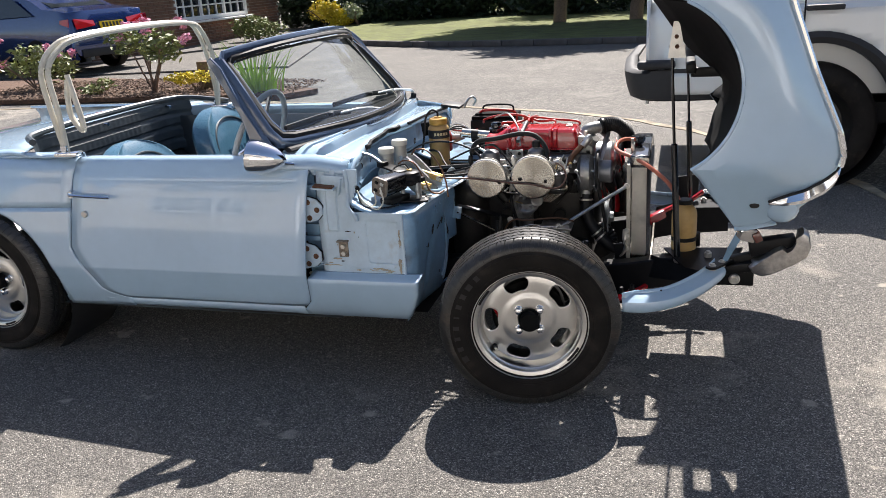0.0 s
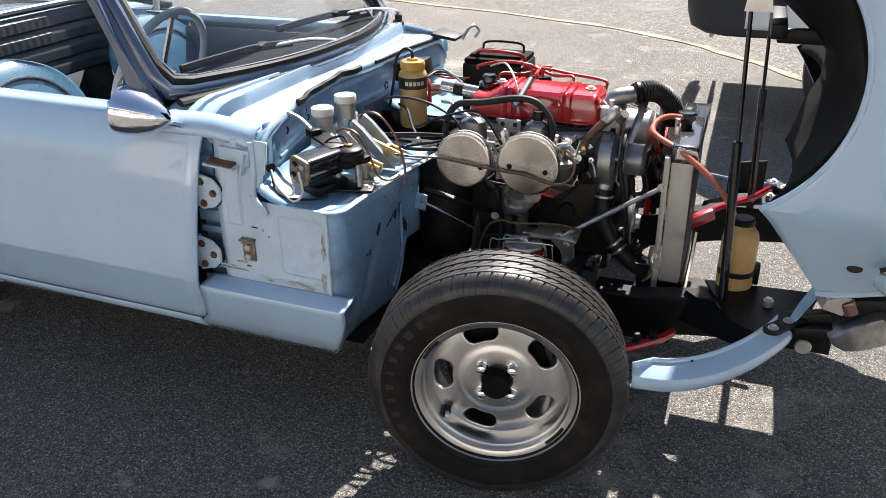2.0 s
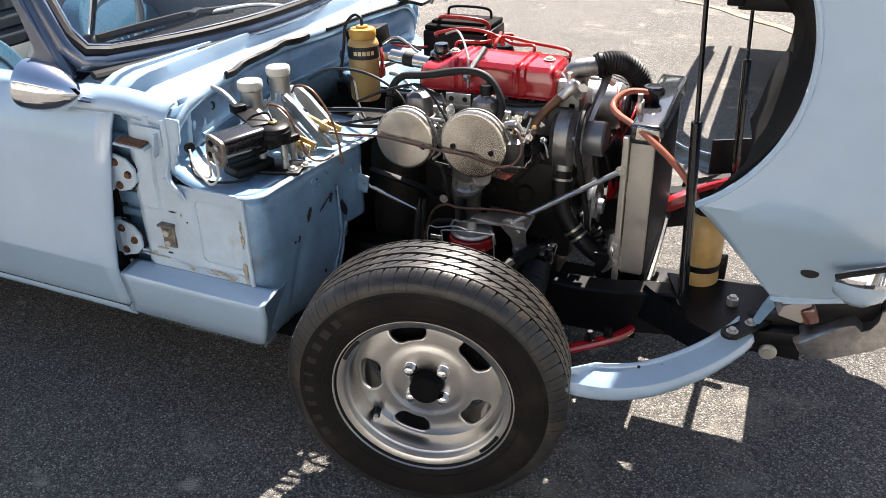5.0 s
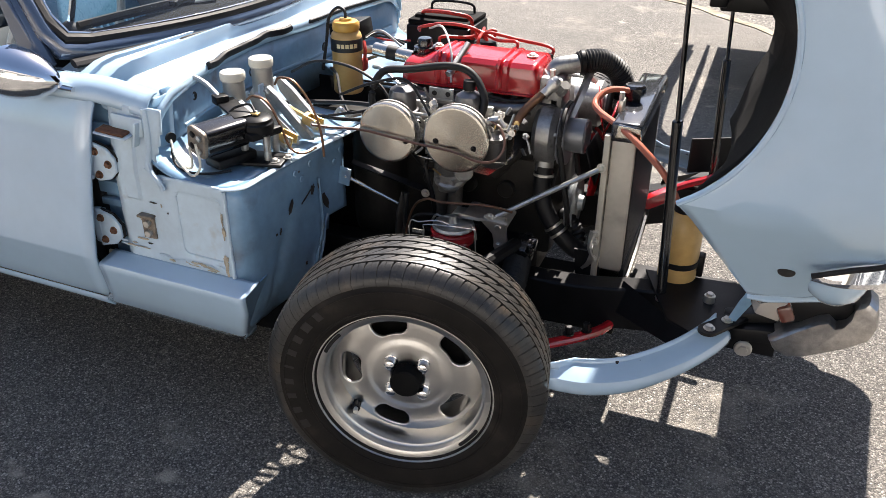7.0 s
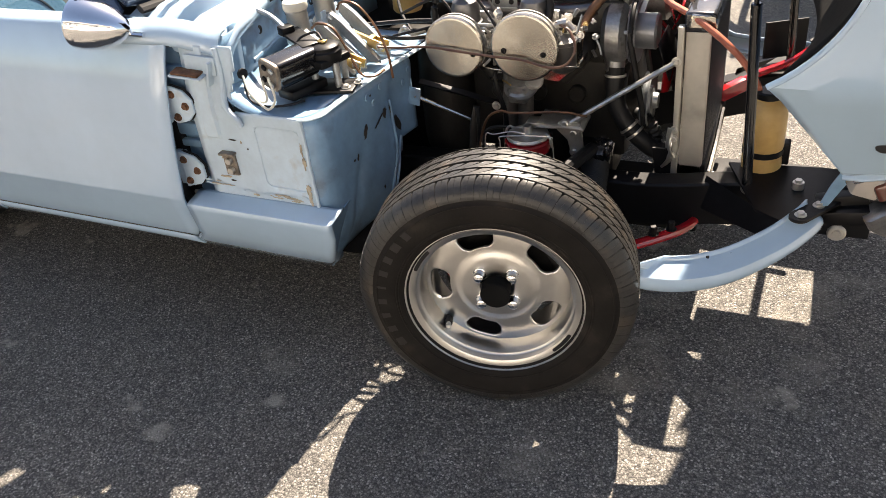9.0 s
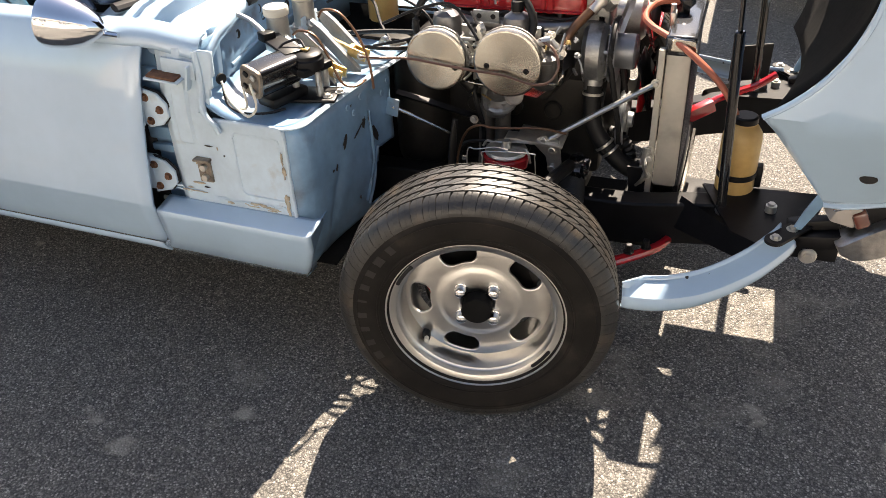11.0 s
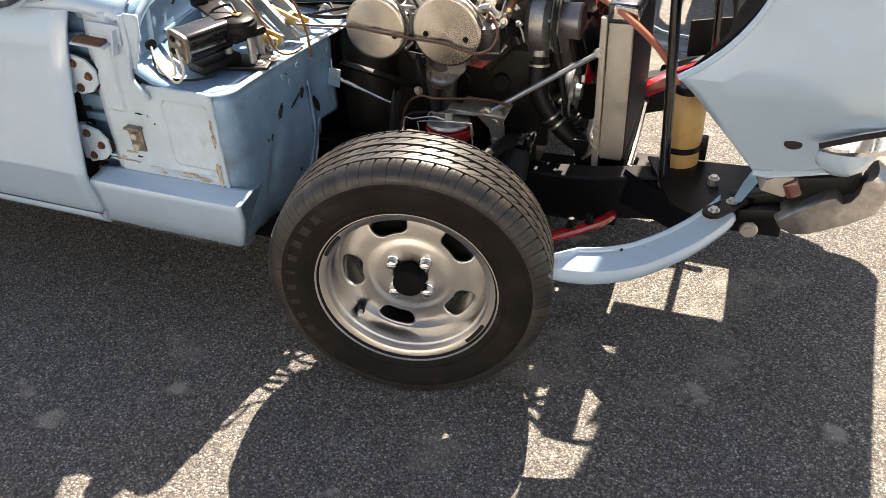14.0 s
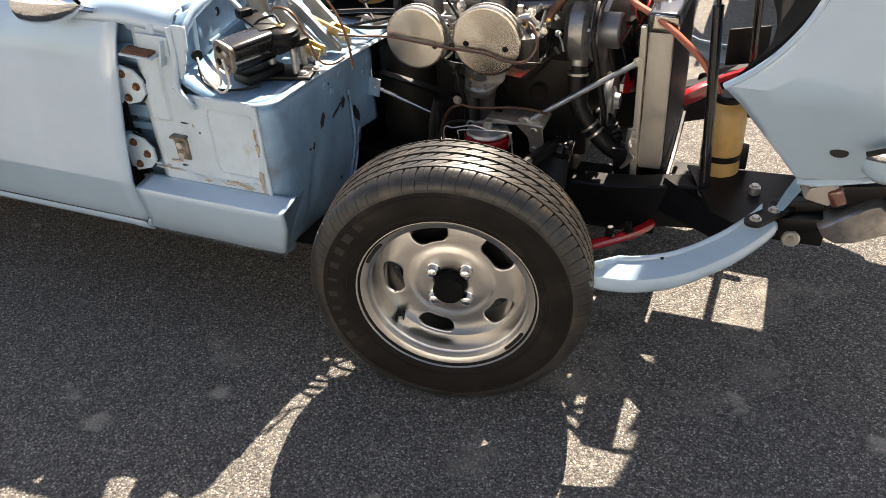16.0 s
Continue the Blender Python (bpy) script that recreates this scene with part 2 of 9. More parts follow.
VINYL = mat("light_blue_vinyl", (0.055, 0.145, 0.215), 0.28, coat=0.6, var=0.08, scale=15, bump=0.12, bscale=300)
VINYL_DARK = mat("dark_blue_black_vinyl", (0.045, 0.058, 0.068), 0.45, var=0.12, scale=15, bump=0.12, bscale=300)
GLASS = glass("clear_glass", (0.90, 0.96, 0.98), dust_haze=0.012)
AMBER_LENS = mat("orange_lens", (0.11, 0.03, 0.02), 0.12, coat=0.5, var=0.05)
CLEAR_LENS = mat("clear_lens", (0.34, 0.31, 0.28), 0.1, coat=0.6, var=0.08)
DRIVE = asphalt("driveway_tarmac", (0.082, 0.079, 0.075), (0.345, 0.325, 0.296), (0.50, 0.455, 0.38), 235, 0.668, 0.6, relief=1.0)
ROAD = asphalt("road_tarmac", (0.065, 0.061, 0.057), (0.21, 0.196, 0.175), (0.19, 0.176, 0.154), 75, 0.66, 0.4)
EDGING = mat("sandy_concrete_edging", (0.30, 0.25, 0.175), 0.9, var=0.5, scale=4, bump=0.4, bscale=60)
KERB = mat("grey_concrete_kerb", (0.10, 0.092, 0.085), 0.85, var=0.2, scale=5, bump=0.4, bscale=60, random_tint=0.15)
SOIL = mat("dry_bark_soil", (0.13, 0.075, 0.05), 0.95, var=0.45, scale=20, bump=1.0, bscale=50, bdist=0.02)
LAWN = mat("mown_grass", (0.11, 0.125, 0.025), 0.9, var=0.3, scale=3, bump=0.8, bscale=90, bdist=0.02)
BRICK = mat("brown_brick", (0.23, 0.13, 0.085), 0.85, var=0.25, scale=9, bump=0.4, bscale=80, random_tint=0.35)
MORTAR = mat("pale_mortar", (0.36, 0.33, 0.28), 0.9, var=0.15, scale=12)
WHITE = mat("white_window_paint", (0.78, 0.78, 0.76), 0.4, var=0.05)
DARK_GLASS = mat("dark_window_glass", (0.02, 0.025, 0.03), 0.05, var=0.1, spec=0.8)
NAVY = mat("metallic_blue_paint", (0.007, 0.03, 0.14), 0.25, metal=0.3, coat=1.0, var=0.05, scale=3)
TAIL = mat("red_tail_lens", (0.45, 0.01, 0.015), 0.15, coat=0.6, var=0.05)
PLATE_Y = mat("yellow_plate", (0.75, 0.52, 0.02), 0.4, var=0.04)
SILVER = mat("white_silver_car_paint", (0.66, 0.66, 0.64), 0.3, coat=0.8, var=0.03, scale=2)
GREY_PL = mat("textured_black_plastic", (0.016, 0.016, 0.018), 0.6, var=0.12, scale=40, bump=0.2, bscale=300)
LEAF = mat("shrub_leaf", (0.19, 0.22, 0.065), 0.5, var=0.35, scale=5)
LEAF_Y = mat("yellow_flower_leaf", (0.62, 0.50, 0.03), 0.6, var=0.25, scale=8)
LEAF_D = mat("dark_hedge_leaf", (0.022, 0.042, 0.015), 0.5, var=0.4, scale=3)
PINK = mat("pink_blossom", (0.74, 0.34, 0.46), 0.6, var=0.3, scale=12)
BLADE = mat("iris_blade", (0.27, 0.42, 0.06), 0.4, var=0.25, scale=8)
BARK = mat("grey_brown_bark", (0.16, 0.11, 0.08), 0.85, var=0.3, scale=30, bump=0.5, bscale=120)
LABEL_BLACK = mat("black_label", (0.015, 0.015, 0.015), 0.4)
LABEL_CREAM = mat("cream_print", (0.70, 0.58, 0.32), 0.5)


# ---- mesh helpers ----
V = Vector


def frange(a, b, n):
    return [a + (b - a) * i / (n - 1) for i in range(n)]


def bx(bm, c, s, rot=(0, 0, 0), bev=0.0, seg=2):
    r = bmesh.ops.create_cube(bm, size=1, matrix=pose(*c, *rot) @ Matrix.Diagonal((*s, 1)))
    if bev:
        es = list({e for v in r["verts"] for e in v.link_edges})
        bmesh.ops.bevel(bm, geom=es, offset=bev, segments=seg, profile=0.5, affect="EDGES", clamp_overlap=True)
    return bm


def axis_pose(a, d):
    return Matrix.Translation(a) @ V(d).to_track_quat("Z", "Y").to_matrix().to_4x4()


def lathe(bm, a, d, prof, n=32, close=True, sweep=None):
    """Turns a profile of (radius, height) round the axis that leaves a along d."""
    m = axis_pose(a, V(d).normalized())
    rings = []
    for r, h in prof:
        if r < 1e-6:
            rings.append([bm.verts.new(m @ V((0, 0, h)))])
        else:
            rings.append([bm.verts.new(m @ V((r * math.cos(2 * math.pi * i / n), r * math.sin(2 * math.pi * i / n), h))) for i in range(n)])
    for p, q in zip(rings, rings[1:]):
        for i in range(n):
            j = (i + 1) % n
            if len(p) == 1 and len(q) == 1:
                continue
            if len(p) == 1:
                bm.faces.new((p[0], q[j], q[i]))
            elif len(q) == 1:
                bm.faces.new((p[i], p[j], q[0]))
            else:
                bm.faces.new((p[i], p[j], q[j], q[i]))
    return bm


def cy(bm, a, b, r, r2=None, n=20, bev=0.0):
    a, b = V(a), V(b)
    h = (b - a).length
    r2 = r if r2 is None else r2
    if bev:
        return lathe(bm, a, b - a, [(0, 0), (r - bev, 0), (r, bev), (r2, h - bev), (r2 - bev, h), (0, h)], n)
    return lathe(bm, a, b - a, [(0, 0), (r, 0), (r2, h), (0, h)], n)


def smooth_line(pts, k=6):
    pts = [V(p) for p in pts]
    if len(pts) < 3:
        return pts
    q = [2 * pts[0] - pts[1]] + pts + [2 * pts[-1] - pts[-2]]
    out = []
    for i in range(1, len(q) - 2):
        p0, p1, p2, p3 = q[i - 1:i + 3]
        for j in range(k):
            t = j / k
            out.append(0.5 * (2 * p1 + (p2 - p0) * t + (2 * p0 - 5 * p1 + 4 * p2 - p3) * t * t + (3 * p1 - p0 - 3 * p2 + p3) * t ** 3))
    return out + [pts[-1]]


def tube(bm, pts, r, n=10, k=6, closed=False, flat=1.0, ribs=0.0):
    """A round bar along a smooth line; ribs: a corrugated hose."""
    pts = smooth_line(pts, k) if k > 1 else [V(p) for p in pts]
    up = V((0.13, 0.21, 0.97))
    rings = []
    for i, p in enumerate(pts):
        d = (pts[min(i + 1, len(pts) - 1)] - pts[max(i - 1, 0)]).normalized()
        x = d.cross(up)
        if x.length < 0.05:
            x = d.cross(V((1, 0, 0)))
        x.normalize()
        y = x.cross(d).normalized()
        rr = r * (1 + (ribs if i % 2 else -ribs))
        rings.append([bm.verts.new(p + x * rr * math.cos(2 * math.pi * j / n) + y * rr * flat * math.sin(2 * math.pi * j / n)) for j in range(n)])
    for p, q in zip(rings, rings[1:]):
        for j in range(n):
            bm.faces.new((p[j], p[(j + 1) % n], q[(j + 1) % n], q[j]))
    bm.faces.new(rings[0])
    bm.faces.new(rings[-1][::-1])
    return bm


def sheet(bm, rows, close=False):
    """A surface through rows of points."""
    vs = [[bm.verts.new(p) for p in row] for row in rows]
    for a, b in zip(vs, vs[1:]):
        for i in range(len(a) - (0 if close else 1)):
            j = (i + 1) % len(a)
            bm.faces.new((a[i], a[j], b[j], b[i]))
    return bm


def plate(bm, outline, offset):
    """A flat plate: an outline of points, pushed along offset."""
    a = [bm.verts.new(p) for p in outline]
    b = [bm.verts.new(V(p) + V(offset)) for p in outline]
    bm.faces.new(a)
    bm.faces.new(b[::-1])
    for i in range(len(a)):
        j = (i + 1) % len(a)
        bm.faces.new((a[j], a[i], b[i], b[j]))
    return bm


def part(name, bm, material, parent=None, label="", sharp=35, solid=0.0, offset=-1.0, sub=0, bevel=0.0):
    """Links a bmesh as one mesh object, under a thing or a part."""
    bmesh.ops.recalc_face_normals(bm, faces=bm.faces)
    lim = radians(sharp)
    for e in bm.edges:
        e.smooth = len(e.link_faces) != 2 or e.calc_face_angle(0) < lim
    for f in bm.faces:
        f.smooth = True
    me = bpy.data.meshes.new(name)
    bm.to_mesh(me)
    bm.free()
    me.materials.append(material)
    ob = new(name, me)
    if parent is not None:
        ob.parent = parent
    if solid:
        md = ob.modifiers.new("thickness", "SOLIDIFY")
        md.thickness, md.offset = solid, offset
    if bevel:
        md = ob.modifiers.new("edges", "BEVEL")
        md.width, md.segments, md.limit_method = bevel, 2, "ANGLE"
    if sub:
        md = ob.modifiers.new("round", "SUBSURF")
        md.levels = md.render_levels = sub
    if label:
        ob["label"] = label
    return ob


def thing(name, label, category, at=(0, 0, 0), group=""):
    return tagged(new(name), label, category, group)


def text_part(name, words, size, m, material, parent, depth=0.001):
    cu = bpy.data.curves.new(name, "FONT")
    cu.body, cu.size, cu.extrude, cu.align_x, cu.align_y = words, size, depth, "CENTER", "CENTER"
    tmp = bpy.data.objects.new(name + "_tmp", cu)
    scene.collection.objects.link(tmp)
    dg = bpy.context.evaluated_depsgraph_get()
    dg.update()
    me = bpy.data.meshes.new_from_object(tmp.evaluated_get(dg))
    bpy.data.objects.remove(tmp)
    me.transform(m)
    me.materials.clear()
    me.materials.append(material)
    ob = new(name, me)
    ob.parent = parent
    return ob


B = bmesh.new


# ---- setting ----
def flat(name, pts, z, material, label, up=0.0, parent=None):
    bm = B()
    if up:
        plate(bm, [V((x, y, z)) for x, y in pts], (0, 0, up))
    else:
        bm.faces.new([bm.verts.new((x, y, z)) for x, y in pts])
    ob = part(name, bm, material, parent)
    return tagged(ob, label, name, kind="structure")


flat("ground", [(-900, -900), (900, -900), (900, 900), (-900, 900)], -0.012, ROAD, "pale worn chipped tarmac road and ground")
EDGE = smooth_line([(-14, 5.2, 0), (-8, 5.9, 0), (-5.5, 6.1, 0), (-3.1, 5.72, 0), (-0.62, 4.9, 0), (0.62, 3.8, 0), (1.3, 2.6, 0), (2.2, 0.6, 0), (4.5, -2, 0)], 8)
flat("driveway", [(p.x, p.y) for p in EDGE] + [(4.5, -14), (-14, -14)], 0.0, DRIVE, "dark grey tarmac driveway with pale worn patches")


def edging():
    bm = B()
    left, right = [], []
    for i, p in enumerate(EDGE):
        d = (EDGE[min(i + 1, len(EDGE) - 1)] - EDGE[max(i - 1, 0)]).normalized()
        nrm = V((-d.y, d.x, 0))
        left.append(p + nrm * (0.045 + 0.022 * math.sin(i * 2.3)))
        right.append(p - nrm * (0.03 + 0.02 * math.sin(i * 1.7 + 1)))
    sheet(bm, [[p + V((0, 0, z)) for p in side] for side, z in ((left, -0.014), (left, 0.006), (right, 0.006), (right, -0.01))])
    return tagged(part("edging", bm, EDGING), "sandy weathered concrete edging between drive and road", "kerb", kind="structure")


edging()
LAWN_EDGE = smooth_line([(-9.5, 17.2, 0), (-7.2, 15.2, 0), (-6.0, 14.0, 0), (-3.9, 12.9, 0), (-0.3, 12.2, 0), (3, 11.8, 0), (9, 11.5, 0)], 6)
flat("lawn", [(p.x, p.y) for p in LAWN_EDGE] + [(9, 60), (-11, 60)], 0.0, LAWN, "mown green lawn half in shade", up=0.09)


def kerbstones():
    base = tagged(new("kerb"), "grey concrete kerb along the lawn", "kerb", kind="structure")
    me = None
    run = 0.0
    for a, b in zip(LAWN_EDGE, LAWN_EDGE[1:]):
        d = b - a
        m = pose((a.x + b.x) / 2, (a.y + b.y) / 2 - 0.05, 0.045, 0, 0, math.degrees(math.atan2(d.y, d.x)))
        bm = B()
        bx(bm, (0, 0, 0), (d.length - 0.012, 0.125, 0.115), bev=0.015)
        ob = part("kerbstone", bm, KERB, base)
        ob.matrix_world = m


kerbstones()
# flower bed beside the drive
flat("flower_bed", [(-13, 6.3), (-8.5, 6.35), (-5.6, 6.35), (-4.3, 6.2), (-4.0, 6.7), (-5.5, 7.6), (-9, 8.8), (-13, 9)], 0.0, SOIL, "dry bark covered flower bed", up=0.06)


def bark_chips():
    r = random.Random(77)
    vs, fs = [], []
    for _ in range(4200):
        x, y = r.uniform(-9.5, -4.2), r.uniform(6.25, 8.2)
        if y > 7.75 + 0.30 * (-5.2 - x):
            continue
        a, l, w = r.uniform(0, 6.28), r.uniform(0.018, 0.05), r.uniform(0.010, 0.022)
        u, v = V((math.cos(a), math.sin(a), r.uniform(-0.5, 0.5))) * l, V((-math.sin(a), math.cos(a), r.uniform(-0.4, 0.4))) * w
        c, k = V((x, y, 0.066 + r.uniform(0, 0.02))), len(vs)
        vs += [c - u, c + v * r.uniform(0.6, 1), c + u, c - v * r.uniform(0.6, 1), c + V((0, 0, 0.014))]
        fs += [(k, k + 1, k + 4), (k + 1, k + 2, k + 4), (k + 2, k + 3, k + 4), (k + 3, k, k + 4)]
    me = bpy.data.meshes.new("bark_chips")
    me.from_pydata(vs, [], fs)
    me.materials.append(mat("bark_chip", (0.17, 0.11, 0.075), 0.9, var=0.6, scale=9))
    return tagged(new("bark_chips", me), "dry brown bark chips scattered over the flower bed", "bark", kind="stuff")


bark_chips()
flat("garden_path", [(-16, 9.6), (-9, 9.8), (-6, 10.0), (-7.6, 15.2), (-9.6, 17.5), (-14, 22), (-20, 22)], 0.0, ROAD, "grey tarmac drive beside the brick house", up=0.02)


def pale_strip():
    bm = B()
    line = smooth_line([(-16, 9.7, 0), (-12, 11.3, 0), (-10.6, 13.6, 0), (-9.6, 15.5, 0), (-8.8, 17.5, 0)], 5)
    sheet(bm, [[p + V((d, 0, z)) for p in line] for d, z in ((0.0, 0.0), (0.0, 0.06), (0.5, 0.06), (0.5, 0.0))])
    return tagged(part("pale_edging", bm, KERB), "pale concrete edging strip beside the house", "kerb", kind="structure")


pale_strip()


# brick house
def house():
    h = thing("brick_house", "brown brick house with a white casement window", "house")
    x0, y0, y1, top = -11.5, 12.0, 20.9, 5.2
    bm = B()
    # wall with an opening for the window
    wy0, wy1, wz0, wz1 = 15.4, 18.9, 0.66, 1.9
    for c, s in (((x0 - 0.15, (y0 + wy0) / 2, top / 2), (0.3, wy0 - y0, top)), ((x0 - 0.15, (y1 + wy1) / 2, top / 2), (0.3, y1 - wy1, top)),
                 ((x0 - 0.15, (wy0 + wy1) / 2, wz0 / 2), (0.3, wy1 - wy0, wz0)), ((x0 - 0.15, (wy0 + wy1) / 2, (wz1 + top) / 2), (0.3, wy1 - wy0, top - wz1))):
        bx(bm, c, s)
    bx(bm, (x0 - 4, y1 - 0.15, top / 2), (7.7, 0.3, top))
    bx(bm, (x0 - 4, y0 + 0.15, top / 2), (7.7, 0.3, top))
    wall = part("wall", bm, MORTAR, h)
    bm = B()
    plate(bm, [(x0 + 0.4, y0 - 0.3, top), (x0 + 0.4, y1 + 0.3, top), (x0 - 4, y1 + 0.3, top + 2.5), (x0 - 4, y0 - 0.3, top + 2.5)], (0, 0, 0.15))
    plate(bm, [(x0 - 8.4, y0 - 0.3, top), (x0 - 8.4, y1 + 0.3, top), (x0 - 4, y1 + 0.3, top + 2.5), (x0 - 4, y0 - 0.3, top + 2.5)], (0, 0, 0.15))
    part("roof", bm, BRICK, h, "brown tiled roof")
    bm = B()
    bx(bm, (0, 0, 0), (0.03, 0.215, 0.065), bev=0.004, seg=1)
    first = part("brick", bm, BRICK, wall)
    me = first.data
    k = 0
    z = 0.05
    row = 0
    rest = B()
    while z < 2.3:
        y = y0 + 0.12 + (0.1125 if row % 2 else 0)
        while y < y1 - 0.1:
            inwin = wz0 - 0.05 < z < wz1 + 0.05 and wy0 - 0.1 < y < wy1 + 0.1
            if not inwin:
                near = 13.6 < y < 21 and z < 1.3
                if near and k < 290:
                    ob = first if k == 0 else bpy.data.objects.new("brick", me)
                    if k:
                        scene.collection.objects.link(ob)
                        ob.parent = wall
                    ob.matrix_world = pose(x0 + 0.005, y, z, 0, 0, 0)
                    k += 1
                else:
                    bx(rest, (x0 + 0.005, y, z), (0.03, 0.215, 0.065))
            y += 0.225
        z += 0.075
        row += 1
    tagged(part("brickwork", rest, BRICK, wall), kind="stuff")
    win = tagged(new("window"))
    win.parent = h
    bm = B()
    for y in (wy0, wy1):
        bx(bm, (x0 - 0.03, y, (wz0 + wz1) / 2), (0.09, 0.11, wz1 - wz0 + 0.11), bev=0.008)
    for z in (wz0, wz1):
        bx(bm, (x0 - 0.03, (wy0 + wy1) / 2, z), (0.09, wy1 - wy0, 0.11), bev=0.008)
    for i in range(1, 3):
        bx(bm, (x0 - 0.03, wy0 + (wy1 - wy0) * i / 3, (wz0 + wz1) / 2), (0.08, 0.09, wz1 - wz0), bev=0.006)
    for i in range(1, 9):
        bx(bm, (x0 - 0.03, wy0 + (wy1 - wy0) * i / 9, (wz0 + wz1) / 2), (0.04, 0.035, wz1 - wz0))
    for i in range(1, 4):
        bx(bm, (x0 - 0.03, (wy0 + wy1) / 2, wz0 + (wz1 - wz0) * i / 4), (0.04, wy1 - wy0, 0.035))
    part("window_frame", bm, WHITE, win)
    bm = B()
    bx(bm, (x0 + 0.05, (wy0 + wy1) / 2, wz0 - 0.085), (0.2, wy1 - wy0 + 0.2, 0.05), bev=0.008)
    part("window_sill", bm, WHITE, win)
    for i in range(3):
        bm = B()
        bx(bm, (x0 - 0.05, wy0 + (wy1 - wy0) * (i + 0.5) / 3, (wz0 + wz1) / 2), (0.008, (wy1 - wy0) / 3, wz1 - wz0))
        part("pane", bm, DARK_GLASS, win)
    bm = B()
    bx(bm, (x0 - 0.6, (wy0 + wy1) / 2, (wz0 + wz1) / 2), (0.02, wy1 - wy0 + 0.6, wz1 - wz0 + 0.6))
    part("dark_room", bm, DARK, h)


house()


# ---- planting ----
def leaf_cloud(bm, c, rad, n, size, r, hollow=0.55, flat_z=1.0):
    """Small folded leaves on and in an uneven rounded mass."""
    for _ in range(n):
        d = V((r.gauss(0, 1), r.gauss(0, 1), r.gauss(0, 1))).normalized()
        lump = 0.72 + 0.38 * noise.noise(d * 2.3 + V(c) * 3) + 0.18 * noise.noise(d * 6 + V(c))
        q = hollow + (1 - hollow) * r.random() ** 0.6
        p = V(c) + V((d.x * rad[0], d.y * rad[1], d.z * rad[2])) * lump * q * 1.15
        if p.z < 0.01:
            continue
        s = size * r.uniform(0.6, 1.3)
        u = V((r.gauss(0, 1), r.gauss(0, 1), r.gauss(0, 0.6))).normalized()
        w = u.cross(V((r.gauss(0, 1), r.gauss(0, 1), r.gauss(0, 1))).normalized())
        if w.length < 0.1:
            continue
        w.normalize()
        a, b2, cc, dd = p - u * s, p + w * s * 0.42, p + u * s, p - w * s * 0.42
        f = [bm.verts.new(x) for x in (a, b2, cc, dd)]
        bm.faces.new(f)


def plain_part(name, bm, material, parent, label=""):
    me = bpy.data.meshes.new(name)
    bm.to_mesh(me)
    bm.free()
    me.materials.append(material)
    ob = new(name, me)
    ob.parent = parent
    if label:
        ob["label"] = label
    return ob


def shrub(name, label, c, rad, n, size, leaf, seed, stems=6, blossom=None, nb=0, foot=None):
    r = random.Random(seed)
    t = thing(name, label, "shrub", group={"hedge_bush": "hedge bushes behind the lawn", "rhododendron": "rhododendrons in the bed", "low_plant": "low plants in the bed"}.get(name, ""))
    foot = V(foot or (c[0], c[1], 0.05))
    for i in range(stems):
        bm = B()
        tip = V(c) + V((r.uniform(-0.6, 0.6) * rad[0], r.uniform(-0.6, 0.6) * rad[1], r.uniform(-0.2, 0.5) * rad[2]))
        mid = foot.lerp(tip, 0.5) + V((r.uniform(-0.08, 0.08), r.uniform(-0.08, 0.08), 0.05)) * max(rad)
        tube(bm, [foot + V((r.uniform(-0.04, 0.04), r.uniform(-0.04, 0.04), -0.04)), mid, tip], 0.012 * max(rad) + 0.004, 6, 4)
        plain_part("stem", bm, BARK, t)
    bm = B()
    k = max(3, int(5 * max(rad)))
    for i in range(k):
        o = V((r.uniform(-0.5, 0.5) * rad[0], r.uniform(-0.5, 0.5) * rad[1], r.uniform(-0.4, 0.45) * rad[2]))
        leaf_cloud(bm, V(c) + o, [x * r.uniform(0.4, 0.65) for x in rad], n // k, size, r)
    plain_part("crown", bm, leaf, t)
    if blossom:
        bm = B()
        for i in range(max(4, nb // 24)):
            d = V((r.gauss(0, 1), r.gauss(0, 1), abs(r.gauss(0.4, 0.7)))).normalized()
            leaf_cloud(bm, V(c) + V((d.x * rad[0], d.y * rad[1], d.z * rad[2])) * 0.85, (0.09, 0.09, 0.08), 40, size * 0.8, r, 0.1)
        plain_part("blossom", bm, blossom, t, "pink blossom clusters")
    return t


shrub("rhododendron", "open pink flowering rhododendron bush in the bed", (-6.3, 6.75, 0.72), (0.62, 0.5, 0.42), 800, 0.045, LEAF, 1, 9, PINK, 260, (-6.4, 6.7, 0.05))
shrub("rhododendron", "low pink flowering bush in the bed", (-8.8, 7.3, 0.45), (0.8, 0.5, 0.38), 1000, 0.045, LEAF, 2, 7, PINK, 120)
shrub("rhododendron", "low pink flowering bush in the bed", (-10.0, 7.4, 0.6), (0.8, 0.5, 0.45), 900, 0.05, LEAF, 12, 7, PINK, 160)
shrub("low_plant", "small leafy plant in the bark bed", (-7.2, 6.6, 0.18), (0.25, 0.22, 0.16), 260, 0.035, LEAF, 3, 4)
shrub("low_plant", "small leafy plant in the bark bed", (-5.75, 6.75, 0.2), (0.5, 0.3, 0.16), 500, 0.035, LEAF_Y, 5, 5)
shrub("yellow_bush", "bright yellow flowering bush behind the lawn", (-9.6, 20.2, 0.45), (0.9, 0.7, 0.55), 3200, 0.05, LEAF_Y, 6, 6)
shrub("pale_bush", "pale variegated bush beside the yellow bush", (-8.6, 20.2, 0.45), (0.6, 0.5, 0.42), 1200, 0.05, mat("pale_leaf", (0.36, 0.40, 0.26), 0.5, var=0.3), 7, 5)
